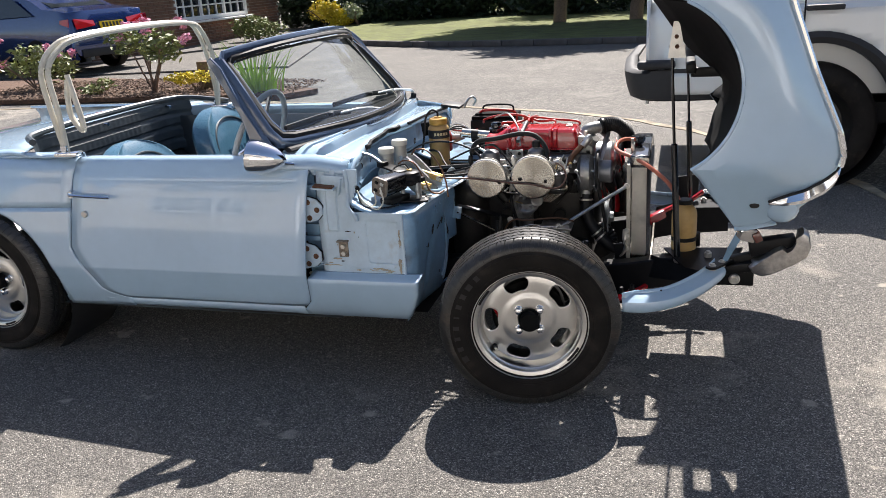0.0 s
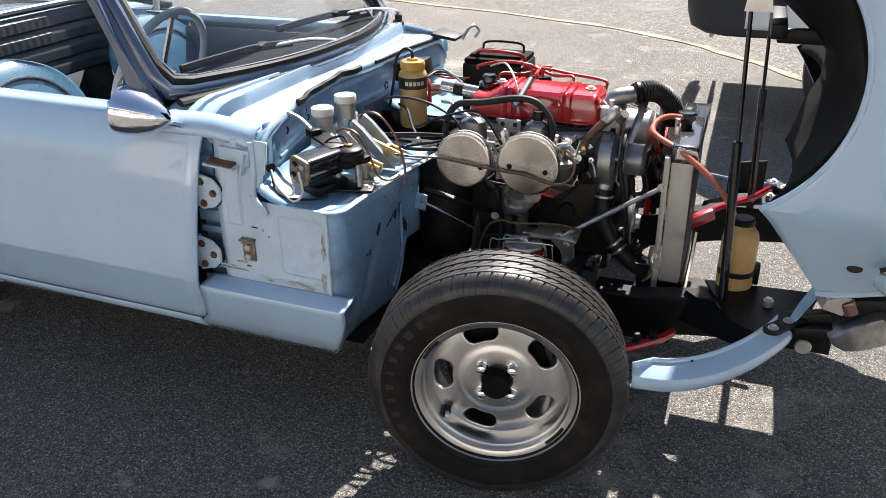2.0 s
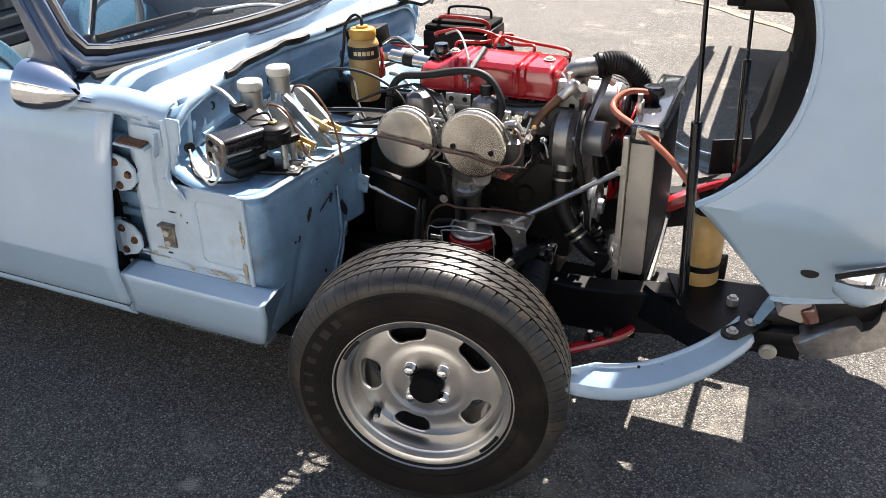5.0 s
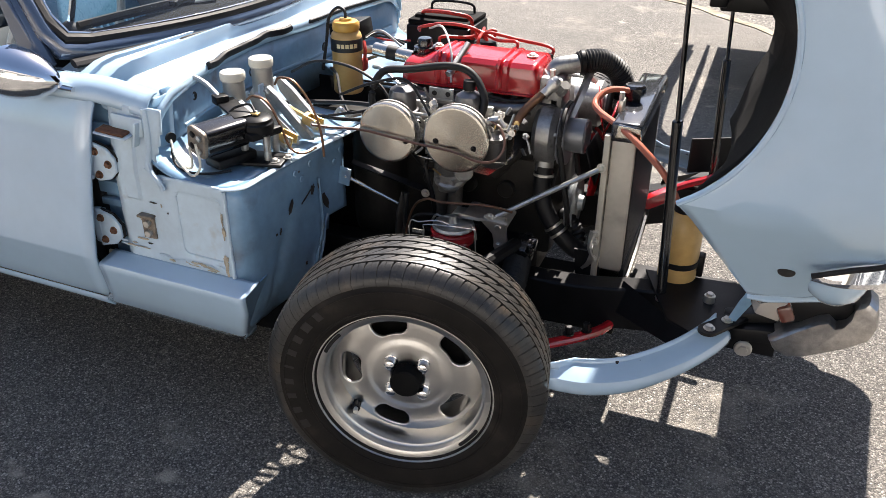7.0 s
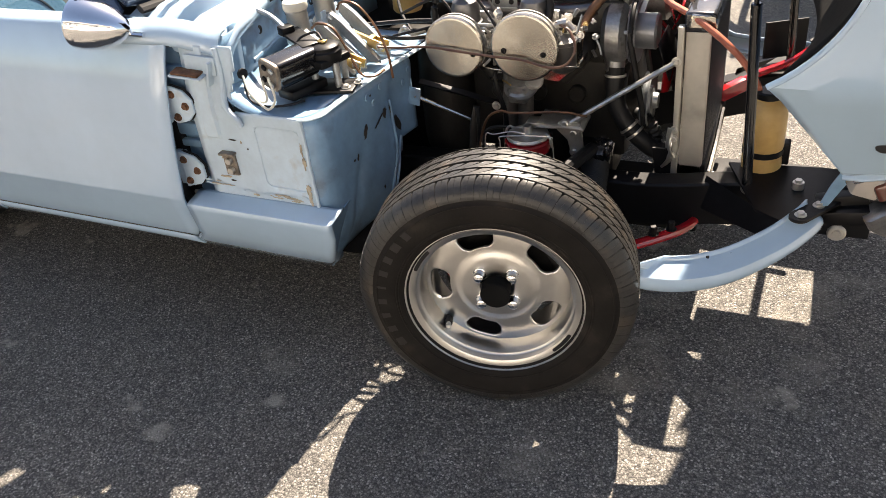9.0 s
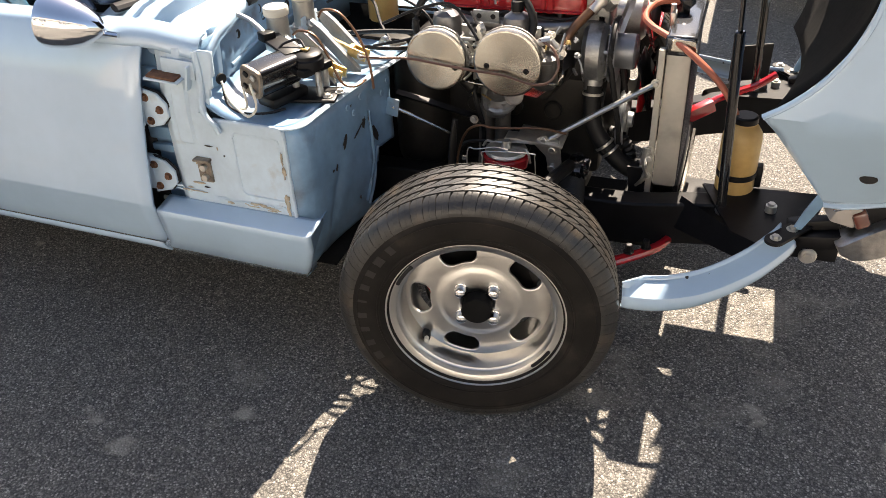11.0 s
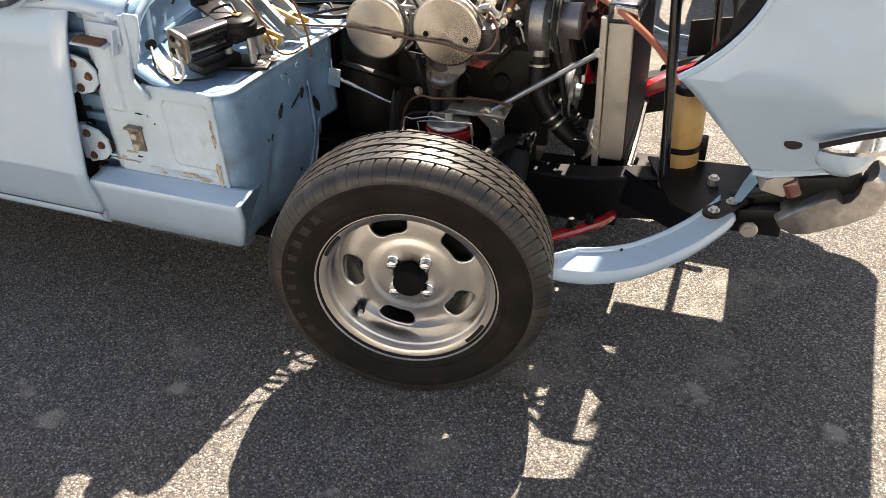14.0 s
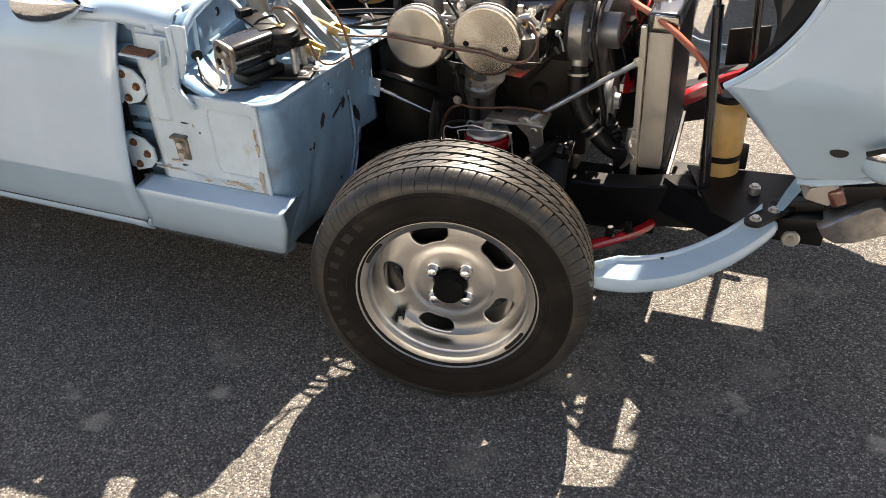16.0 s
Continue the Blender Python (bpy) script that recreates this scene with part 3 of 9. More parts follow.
shrub("green_bush", "leafy green bush by the house corner", (-9.9, 16.5, 0.35), (0.9, 0.6, 0.4), 1800, 0.05, LEAF, 8, 6)
for i, (x, y, rx, rz) in enumerate(((-7.6, 24, 1.9, 1.6), (-4.6, 22.5, 2.3, 1.3), (-1.0, 23.5, 2.6, 1.6), (2.4, 22.5, 2.4, 1.5), (-11.0, 25.0, 2.4, 1.8), (5.5, 22, 2.4, 1.8), (-8.6, 21.9, 1.3, 1.0), (-2.6, 21.6, 1.8, 1.1), (-10.9, 22.6, 1.4, 1.5), (-9.2, 23.0, 1.5, 1.5), (-6.2, 22.4, 1.5, 1.2))):
    shrub("hedge_bush", "large dark rounded garden hedge bush", (x, y, rz * 0.55), (rx, 1.5, rz), 7000, 0.10, LEAF_D, 20 + i, 6)


def tree(x, y, h, seed, name="garden_tree"):
    r = random.Random(seed)
    t = thing(name, "tall dark leafy garden tree, unseen crown placed for shade", "tree", group="trees behind the lawn")
    bm = B()
    top = V((x + r.uniform(-0.3, 0.3), y, h * 0.75))
    tube(bm, [(x, y, -0.1), (x + 0.1, y, h * 0.25), (x - 0.05, y + 0.1, h * 0.5), top], 0.16, 9, 5)
    limbs = []
    for i in range(9):
        a, z = r.uniform(0, 6.28), h * r.uniform(0.3, 0.7)
        e = V((x + math.cos(a) * h * 0.24, y + math.sin(a) * h * 0.24, z + h * 0.14))
        tube(bm, [(x, y, z), V((x, y, z)).lerp(e, 0.5) + V((0, 0, 0.15)), e], 0.055, 6, 4)
        limbs.append(e)
    plain_part("trunk", bm, BARK, t)
    bm = B()
    for e in limbs + [top]:
        leaf_cloud(bm, e, (h * 0.2, h * 0.2, h * 0.14), 2600, 0.13, r, 0.2)
    plain_part("crown", bm, LEAF_D, t)


# the first four stand where their out-of-view crowns shade lawn and kerb
for i, (x, y, h) in enumerate(((-2.4, 17.4, 6.8), (-0.6, 17.2, 6.6), (1.0, 16.8, 7.4), (3.8, 16.4, 8.0), (-7.5, 27, 8), (-1.5, 27, 9), (7.5, 20, 8))):
    tree(x, y, h, 60 + i)


def iris():
    r = random.Random(9)
    t = thing("iris_clump", "clump of long bright green iris blades", "plant")
    bm = B()
    for i in range(95):
        a = r.uniform(0, 6.28)
        q = r.uniform(0, 0.3)
        p = V((-4.72 + math.cos(a) * q * 1.3, 6.4 + math.sin(a) * q * 0.6, 0.05))
        tilt = V((math.cos(a), math.sin(a), 0)) * r.uniform(0.05, 0.42)
        h = r.uniform(0.35, 0.68)
        w = V((r.gauss(0, 1), r.gauss(0, 1), 0)).normalized() * 0.016
        rows = []
        for k in range(5):
            u = k / 4
            c = p + V((0, 0, h * u)) + tilt * u * u
            rows.append([c - w * (1 - u * 0.92), c + w * (1 - u * 0.92)])
        sheet(bm, rows)
    plain_part("blades", bm, BLADE, t)


iris()
# timber post by the bed
post = thing("timber_post", "short dark square timber post", "post")
bm = B()
bx(bm, (-5.72, 7.0, 0.22), (0.22, 0.2, 0.42), bev=0.012)
part("post_body", bm, BARK, post)


# unseen house across the drive, behind the walk, inferred from reflections
def house_behind():
    h = thing("neighbour_house", "unseen house with white windows, made pale to bounce sun onto the car", "house")
    y0, x0, x1, top = -10.5, -12.0, 11.0, 4.9
    wins = [(-9.5, 0.9, 2.2, 1.25), (-5.0, 0.9, 2.4, 1.25), (-0.6, 0.05, 4.6, 2.2), (6.5, 0.05, 4.6, 2.2), (-9.0, 2.9, 3.4, 1.5), (-4.2, 2.9, 3.4, 1.5), (1.4, 2.9, 3.0, 1.5), (6.8, 2.9, 3.0, 1.5)]
    bm = B()
    bx(bm, ((x0 + x1) / 2, y0 - 3, top / 2), (x1 - x0, 6, top))
    # wall lightened so that it bounces sun onto the car's near side
    part("wall", bm, mat("pale_buff_render", (0.46, 0.42, 0.36), 0.85, var=0.12, scale=1.5, bump=0.3, bscale=60), h)
    bm = B()
    plate(bm, [(x0 - 0.3, y0 + 0.4, top), (x1 + 0.3, y0 + 0.4, top), (x1 + 0.3, y0 - 3, top + 2.3), (x0 - 0.3, y0 - 3, top + 2.3)], (0, 0, 0.12))
    part("roof", bm, mat("grey_roof_tile", (0.16, 0.13, 0.12), 0.85, var=0.25, scale=4, bump=0.4, bscale=20), h)
    bm = B()
    bx(bm, ((x0 + x1) / 2, y0 + 0.42, top + 0.03), (x1 - x0 + 0.7, 0.05, 0.24))
    part("fascia", bm, WHITE, h, "white painted fascia board")
    for x, z, w, hh in wins:
        win = new("window")
        win.parent = h
        bm = B()
        for q in (x - w / 2, x, x + w / 2):
            bx(bm, (q, y0 + 0.03, z + hh / 2), (0.08, 0.08, hh + 0.08))
        for q in (z, z + hh):
            bx(bm, (x, y0 + 0.03, q), (w, 0.08, 0.08))
        for q in frange(-w / 2, w / 2, 7):
            bx(bm, (x + q, y0 + 0.03, z + hh / 2), (0.08, 0.05, hh))
        for q in frange(z, z + hh, 4):
            bx(bm, (x, y0 + 0.03, q), (w, 0.05, 0.08))
        part("window_frame", bm, WHITE, win)
        bm = B()
        bx(bm, (x, y0 + 0.012, z + hh / 2), (w, 0.01, hh))
        # the low wide openings are white garage doors, added for bounced sun
        part("pane", bm, WHITE if z < 0.1 else DARK_GLASS, win)


house_behind()


# ---- the blue sports car ----
car = thing("sports_car", "pale blue classic open sports car with its front-hinged bonnet raised", "car")


CREASE = 0.40


def side_line(z, x=-1.2):
    """Half width of the body at a height: rounded shoulder, crease, tucked-in sill."""
    pts = ((0.18, 0.60), (0.24, 0.637), (0.30, 0.664), (CREASE, 0.686), (0.50, 0.677), (0.62, 0.659), (0.70, 0.643), (0.76, 0.620), (0.80, 0.595))
    for (a, ya), (b, yb) in zip(pts, pts[1:]):
        if z <= b:
            y = ya + (yb - ya) * max(0, (z - a) / (b - a))
            break
    else:
        y = pts[-1][1]
    if x < -1.6:
        y += 0.03 * min(1, (-1.6 - x) / 0.5) * (1 if z > 0.41 else 0.8)
    return y


def side_y(z, x=-1.2):
    """The same line, faired above the crease."""
    if z < 0.44 or z > 0.775:
        return side_line(z, x)
    return sum(side_line(z + d, x) for d in (-0.024, -0.012, 0.0, 0.012, 0.024)) / 5


def door_rear(z):
    if z > 0.47:
        return -1.652 - (0.79 - z) * 0.12
    if z > 0.33:
        return -1.69 + (0.47 - z) * 0.55
    return -1.613 + ((0.33 - z) / 0.055) ** 2 * 0.10


def door_front(z):
    if z > 0.40:
        return -0.738 - (0.80 - z) * 0.066
    if z > 0.315:
        return -0.7644 - 0.003 * (0.40 - z) / 0.085
    return -0.7674 - ((0.315 - z) / 0.038) ** 3 * 0.022


ARCH_X, ARCH_Z, ARCH_R = -2.108, 0.29, 0.335


ZD = [0.277, 0.285, 0.30, 0.32, 0.345, 0.37, 0.39, CREASE - 0.004, CREASE, CREASE + 0.004, 0.425, 0.45, 0.48, 0.53, 0.58, 0.63, 0.68, 0.72, 0.75, 0.772, 0.786]


SKEW = 0.07
YARD = V((0.439, -3.067, 1.34))


def lean(ob):
    """The near flank does not run true to the axis: it draws in towards the tail."""
    for v in ob.data.vertices:
        k = min(1.0, max(0.0, -v.co.y / 0.5))
        q = -SKEW * (v.co.x + 0.77) * k / (v.co.y - YARD.y)
        v.co = YARD + (v.co - YARD) * (1 + q)
    return ob


def door(s, name):
    bm = B()
    rows = []
    for z in ZD:
        xa, xb = door_rear(z), door_front(z)
        rows.append([V((x, s * side_y(z, x), z)) for x in frange(xa, xb, 22)])
    # rolled top edge
    for dy, dz in ((0.012, 0.792), (0.03, 0.793), (0.055, 0.79), (0.06, 0.77)):
        rows.append([V((x, s * (side_y(0.786, x) - dy), dz)) for x in frange(door_rear(0.786), door_front(0.786), 22)])
    sheet(bm, rows)
    ob = part(name, bm, BLUE, car, solid=0.008)
    return lean(ob) if s < 0 else ob


near_door = door(-1, "door")
far_door = door(1, "door")


def body_side(s):
    bm = B()
    # rear wing ahead of the wheel
    zl = [z for z in frange(0.235, 0.62, 22)]
    rows = []
    for z in zl:
        xa = ARCH_X + math.sqrt(max(0.0, ARCH_R ** 2 - (z - ARCH_Z) ** 2)) if z < ARCH_Z + ARCH_R else ARCH_X
        xb = door_rear(z) - 0.006 if z > 0.283 else -1.5
        rows.append([V((x, s * side_y(z, x), z)) for x in frange(xa, xb, 16)])
    sheet(bm, rows)
    # wing above the wheel
    rows = []
    for z in frange(0.62, 0.74, 6):
        rows.append([V((x, s * side_y(z, x), z)) for x in frange(-2.9, door_rear(z) - 0.006, 26)])
    for k in range(1, 7):
        a = k / 6 * 1.45
        rows.append([V((x, s * (side_y(0.74, x) - 0.075 * (1 - math.cos(a))), 0.74 + (0.052 + 0.018 * min(1, max(0, (-1.75 - x) / 0.4))) * math.sin(a))) for x in frange(-2.9, door_rear(0.78) - 0.006, 26)])
    sheet(bm, rows)
    # behind the wheel
    rows = []
    for z in zl:
        xb = ARCH_X - math.sqrt(max(0.0, ARCH_R ** 2 - (z - ARCH_Z) ** 2)) if z < ARCH_Z + ARCH_R else ARCH_X
        rows.append([V((x, s * side_y(z, x), z)) for x in frange(-2.9, xb, 12)])
    sheet(bm, rows)
    wing = part("rear_wing", bm, BLUE, car, solid=0.012)
    # sill under the door, running on past the hinge post
    bm = B()
    rows = []
    for z, inset in ((0.222, 0.05), (0.226, 0.022), (0.234, 0.009), (0.248, 0.001), (0.2715, 0.0)):
        rows.append([V((x, s * (side_y(z, x) - inset), z)) for x in frange(-1.78, -0.80, 24)])
    sheet(bm, rows)
    rows = []
    for z, inset in ((0.218, 0.055), (0.222, 0.028), (0.232, 0.012), (0.26, 0.003), (0.30, 0.0), (0.345, -0.001), (0.372, -0.001), (0.384, 0.0), (0.3885, 0.003), (0.391, 0.008), (0.394, 0.028), (0.398, 0.05), (0.399, 0.06)):
        xf = -0.368 - 0.065 * max(0, (0.36 - z) / 0.14) ** 1.6
        xr = -0.80 if z < 0.275 else door_front(min(z, 0.39)) + 0.005
        rows.append([V((x, s * (side_y(min(z, 0.389), x) - inset - 0.010 * max(0, (x - xf + 0.015) / 0.015) ** 2), z)) for x in frange(xr, xf - 0.03, 20) + [xf - 0.015, xf - 0.007, xf]])
    sheet(bm, rows)
    ob = part("sill", bm, BLUE, car, solid=0.006)
    if s < 0:
        lean(ob)
    bm = B()
    plate(bm, [(-0.372, s * 0.690, 0.384), (-0.374, s * 0.682, 0.33), (-0.402, s * 0.652, 0.262), (-0.43, s * 0.625, 0.228), (-0.43, s * 0.58, 0.224), (-0.380, s * 0.58, 0.388)], (-0.004, 0, 0))
    part("sill_end", bm, BLUE_SHADED, car, "scuffed front end of the sill")
    # black sheet behind the gaps: shut-line shade put into its colour
    bm = B()
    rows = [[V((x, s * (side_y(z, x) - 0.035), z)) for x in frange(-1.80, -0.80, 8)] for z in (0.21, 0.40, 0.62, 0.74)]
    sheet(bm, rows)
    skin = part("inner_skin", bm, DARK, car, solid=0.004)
    # another black sheet, for the shade beside the hinge post
    bm = B()
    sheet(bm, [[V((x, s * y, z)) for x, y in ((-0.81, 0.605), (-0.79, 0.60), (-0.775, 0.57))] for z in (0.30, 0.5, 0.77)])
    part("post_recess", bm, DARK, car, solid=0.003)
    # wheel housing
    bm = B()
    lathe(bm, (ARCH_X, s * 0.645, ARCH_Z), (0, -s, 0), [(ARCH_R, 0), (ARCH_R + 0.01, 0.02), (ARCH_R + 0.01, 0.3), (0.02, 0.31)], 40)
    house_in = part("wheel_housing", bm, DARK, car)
    if s < 0:
        for ob in (wing, skin, house_in):
            lean(ob)


body_side(-1)
body_side(1)


def rear_deck():
    bm = B()
    rows = []
    for x, z in ((-1.97, 0.80), (-1.99, 0.812), (-2.05, 0.815), (-2.3, 0.80), (-2.7, 0.76), (-2.95, 0.70), (-3.05, 0.6), (-3.08, 0.3)):
        rows.append([V((x - (0.10 * (abs(y) / 0.6) ** 3 if x < -2.5 else -0.12 * max(0, (abs(y) - 0.42) / 0.2) ** 2), y, z + 0.012 * (1 - (y / 0.6) ** 2))) for y in frange(-0.615, 0.615, 21)])
    sheet(bm, rows)
    lean(part("rear_deck", bm, BLUE, car, solid=0.01))
    # narrow deck strips between door and rear wall
    for s in (-1, 1):
        bm = B()
        sheet(bm, [[V((x, s * y, z)) for x in frange(-2.0, -1.67, 8)] for y, z in ((0.615, 0.800), (0.575, 0.808), (0.54, 0.80), (0.535, 0.72))])
        rim = part("cockpit_rim", bm, BLUE, car, solid=0.008)
        if s < 0:
            lean(rim)
    # pleated trim across the back of the cockpit
    bm = B()
    rows = []
    for i in range(29):
        z = 0.60 + 0.235 * i / 28
        band = (i % 7)
        off = 0.006 if 0 < band < 6 else 0.0
        row = []
        for j in range(131):
            y = -0.54 + 1.08 * j / 130
            pl = 0.0016 * abs(math.sin(j * math.pi / 2.0 * 0.5)) if i >= 14 and off and y < 0.22 else 0.0
            row.append(V((-1.955 + off + pl - 0.10 * max(0, (z - 0.6)) + 0.09 * max(0, (abs(y) - 0.40) / 0.15) ** 2, y, z)))
        rows.append(row)
    sheet(bm, rows)
    part("rear_trim_panel", bm, VINYL_DARK, car, "dark pleated vinyl panel behind the seats")
    bm = B()
    tube(bm, [(-1.885, -0.55, 0.838), (-1.965, -0.46, 0.846), (-1.985, -0.2, 0.85), (-1.985, 0.2, 0.85), (-1.965, 0.46, 0.846), (-1.885, 0.55, 0.838), (-1.70, 0.575, 0.815)], 0.013, 8)
    part("cockpit_piping", bm, VINYL_DARK, car, "black padded edge of the cockpit")
    for y in (-0.05, 0.42):
        bm = B()
        cy(bm, (-1.955, y, 0.815), (-1.93, y, 0.815), 0.008, n=10)
        part("stud", bm, CHROME, car, "chrome fastener stud")
    # cockpit tub
    bm = B()
    for s in (-1, 1):
        sheet(bm, [[V((x, s * 0.49, z)) for x in (-1.95, -0.8)] for z in (0.2, 0.76)])
    sheet(bm, [[V((x, y, 0.2)) for x in (-1.97, -0.7)] for y in (-0.56, 0.56)])
    sheet(bm, [[V((-1.97, y, z)) for y in (-0.56, 0.56)] for z in (0.2, 0.62)])
    part("cockpit_tub", bm, VINYL_DARK, car, "dark trimmed cockpit interior", solid=0.004)
    bm = B()
    bx(bm, (-1.4, 0, 0.3), (1.1, 0.18, 0.2), bev=0.03)
    part("transmission_tunnel", bm, VINYL_DARK, car)


rear_deck()


def seat(y, dz):
    p = new("seat")
    p.parent = car
    p.location = (0.055, 0, dz)
    bm = B()
    rows = []
    # back rest: rounded shell leaning back, dome top
    for i in range(13):
        u = i / 12
        z = 0.36 + 0.475 * u
        half = (0.255 if y < 0 else 0.24) * (1 - 0.12 * u) * math.sqrt(max(0.0, 1 - max(0, (u - 0.55) / 0.46) ** 2.6))
        half = max(half, 0.012)
        th = 0.062 * math.sqrt(max(0.02, 1 - max(0, (u - 0.6) / 0.42) ** 3))
        xc = -1.55 - 0.16 * u
        ring = []
        for k in range(24):
            a = 2 * math.pi * k / 24
            cx, sx = math.cos(a), math.sin(a)
            ring.append(V((xc + th * (abs(sx) ** 0.6) * (1 if sx > 0 else -1) + (0.035 * (abs(cx) ** 4) if sx > 0 else 0), y + half * (abs(cx) ** 0.55) * (1 if cx > 0 else -1), z)))
        rows.append(ring)
    sheet(bm, rows, close=True)
    bm.faces.new([v for v in bm.verts][-24:])
    part("backrest", bm, VINYL, p, sub=1)
    for j in range(9):
        bm = B()
        yy = y - 0.12 + 0.03 * j
        tube(bm, [(-1.475, yy, 0.42), (-1.512, yy, 0.52), (-1.548, yy, 0.62), (-1.565, yy, 0.66)], 0.013, 8)
        part("pleat", bm, VINYL, p)
    bm = B()
    arc = []
    for k in range(21):
        a = math.pi * k / 20
        arc.append((-1.585 - 0.055 * math.sin(a), y - 0.172 * math.cos(a), 0.60 + 0.185 * math.sin(a) ** 0.7))
    tube(bm, arc, 0.005, 6, 2)
    part("piping", bm, VINYL_DARK, p, "dark seat piping")
    bm = B()
    bx(bm, (-1.32, y, 0.36), (0.46, 0.44, 0.13), (0, -6, 0), bev=0.05, seg=4)
    part("cushion", bm, VINYL, p)


seat(-0.33, -0.035)
seat(0.33, -0.01)


def lip_x(y):
    pts = ((-0.62, -0.60), (-0.50, -0.602), (-0.40, -0.622), (-0.30, -0.640), (-0.10, -0.648), (0.02, -0.625), (0.12, -0.61), (0.27, -0.605), (0.53, -0.578), (0.62, -0.578))
    for (a, xa), (b, xb) in zip(pts, pts[1:]):
        if y <= b:
            return xa + (xb - xa) * (y - a) / (b - a)
    return -0.578


def scuttle():
    bm = B()
    # cowl panel from the windscreen foot forward
    n = 41
    rows = []
    for u, dz in ((0.0, -0.004), (0.08, -0.014), (0.19, -0.014), (0.205, -0.012), (0.215, 0.004), (0.23, 0.008), (0.30, 0.012), (0.318, 0.0115), (0.324, 0.004), (0.338, 0.003), (0.45, 0.012), (0.485, 0.0125), (0.497, 0.010), (0.507, -0.012), (0.520, -0.021), (0.54, -0.0225), (0.63, -0.019), (0.80, -0.012), (0.95, -0.011), (0.985, -0.014), (1.0, -0.020), (1.005, -0.034)):
        row = []
        for j in range(n):
            y = -0.60 + 1.2 * j / (n - 1)
            e = abs(y) / 0.6
            xb = -0.735 - 0.15 * e ** 2.2
            xf = lip_x(y)
            x = xb + (xf - xb) * u
            z = 0.826 - 0.010 * e ** 2 - 0.032 * u + dz
            drop = max(0, (e - 0.86) / 0.14)
            z -= 0.045 * drop ** 1.6
            row.append(V((x, y, z)))
        rows.append(row)
    sheet(bm, rows)
    part("scuttle", bm, BLUE, car, "pale blue scuttle panel below the windscreen", solid=0.006)
    # shoulder from cowl side to the door top and hinge post
    for s in (-1, 1):
        bm = B()
        rows = []
        for k in range(8):
            a = k / 7
            y = 0.578 + 0.045 * math.sin(a * 1.57)
            z = 0.797 - 0.045 * (1 - math.cos(a * 1.57))
            rows.append([V((x, s * y, z - 0.02 * max(0, (x + 0.72) / 0.13))) for x in frange(-0.90, -0.605, 10)])
        sheet(bm, rows)
        part("shoulder", bm, BLUE, car, solid=0.006)
    # rubber sealing strip on the front lip
    bm = B()
    lip = [(lip_x(y) + 0.003 - 0.003 * math.sin(y * 60), y, 0.780 - 0.016 * (abs(y) / 0.6) ** 2 + 0.002 * math.sin(y * 45)) for y in frange(-0.37, 0.0, 14)]
    tube(bm, lip, 0.0075, 8, 3, flat=1.4)
    part("seal_strip", bm, RUBBER, car, "perished black rubber sealing strip")
    bm = B()
    lip = [(lip_x(y) + 0.003, y, 0.780 - 0.016 * (abs(y) / 0.6) ** 2) for y in frange(0.08, 0.54, 14)]
    tube(bm, lip, 0.0045, 8, 3, flat=1.4)
    part("seal_strip", bm, RUBBER, car, "thin black rubber sealing strip")
    # rubber strip drawn wider, to take in the dark shadow band beside it
    bm = B()
    gap = []
    for j in range(25):
        y = -0.56 + 1.12 * j / 24
        e = abs(y) / 0.6
        gap.append((-0.735 - 0.15 * e ** 2.2 + 0.030, y, 0.816 - 0.010 * e ** 2))
    tube(bm, gap, 0.019, 8, 2, flat=0.5)
    part("screen_foot_seal", bm, RUBBER, car, "black rubber strip at the windscreen foot, widened for its shadow")
    # firewall under the lip
    bm = B()
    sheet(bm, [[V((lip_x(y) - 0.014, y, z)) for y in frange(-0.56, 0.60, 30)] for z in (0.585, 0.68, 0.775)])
    part("firewall", bm, BLUE_SHADED, car, solid=0.006)


scuttle()


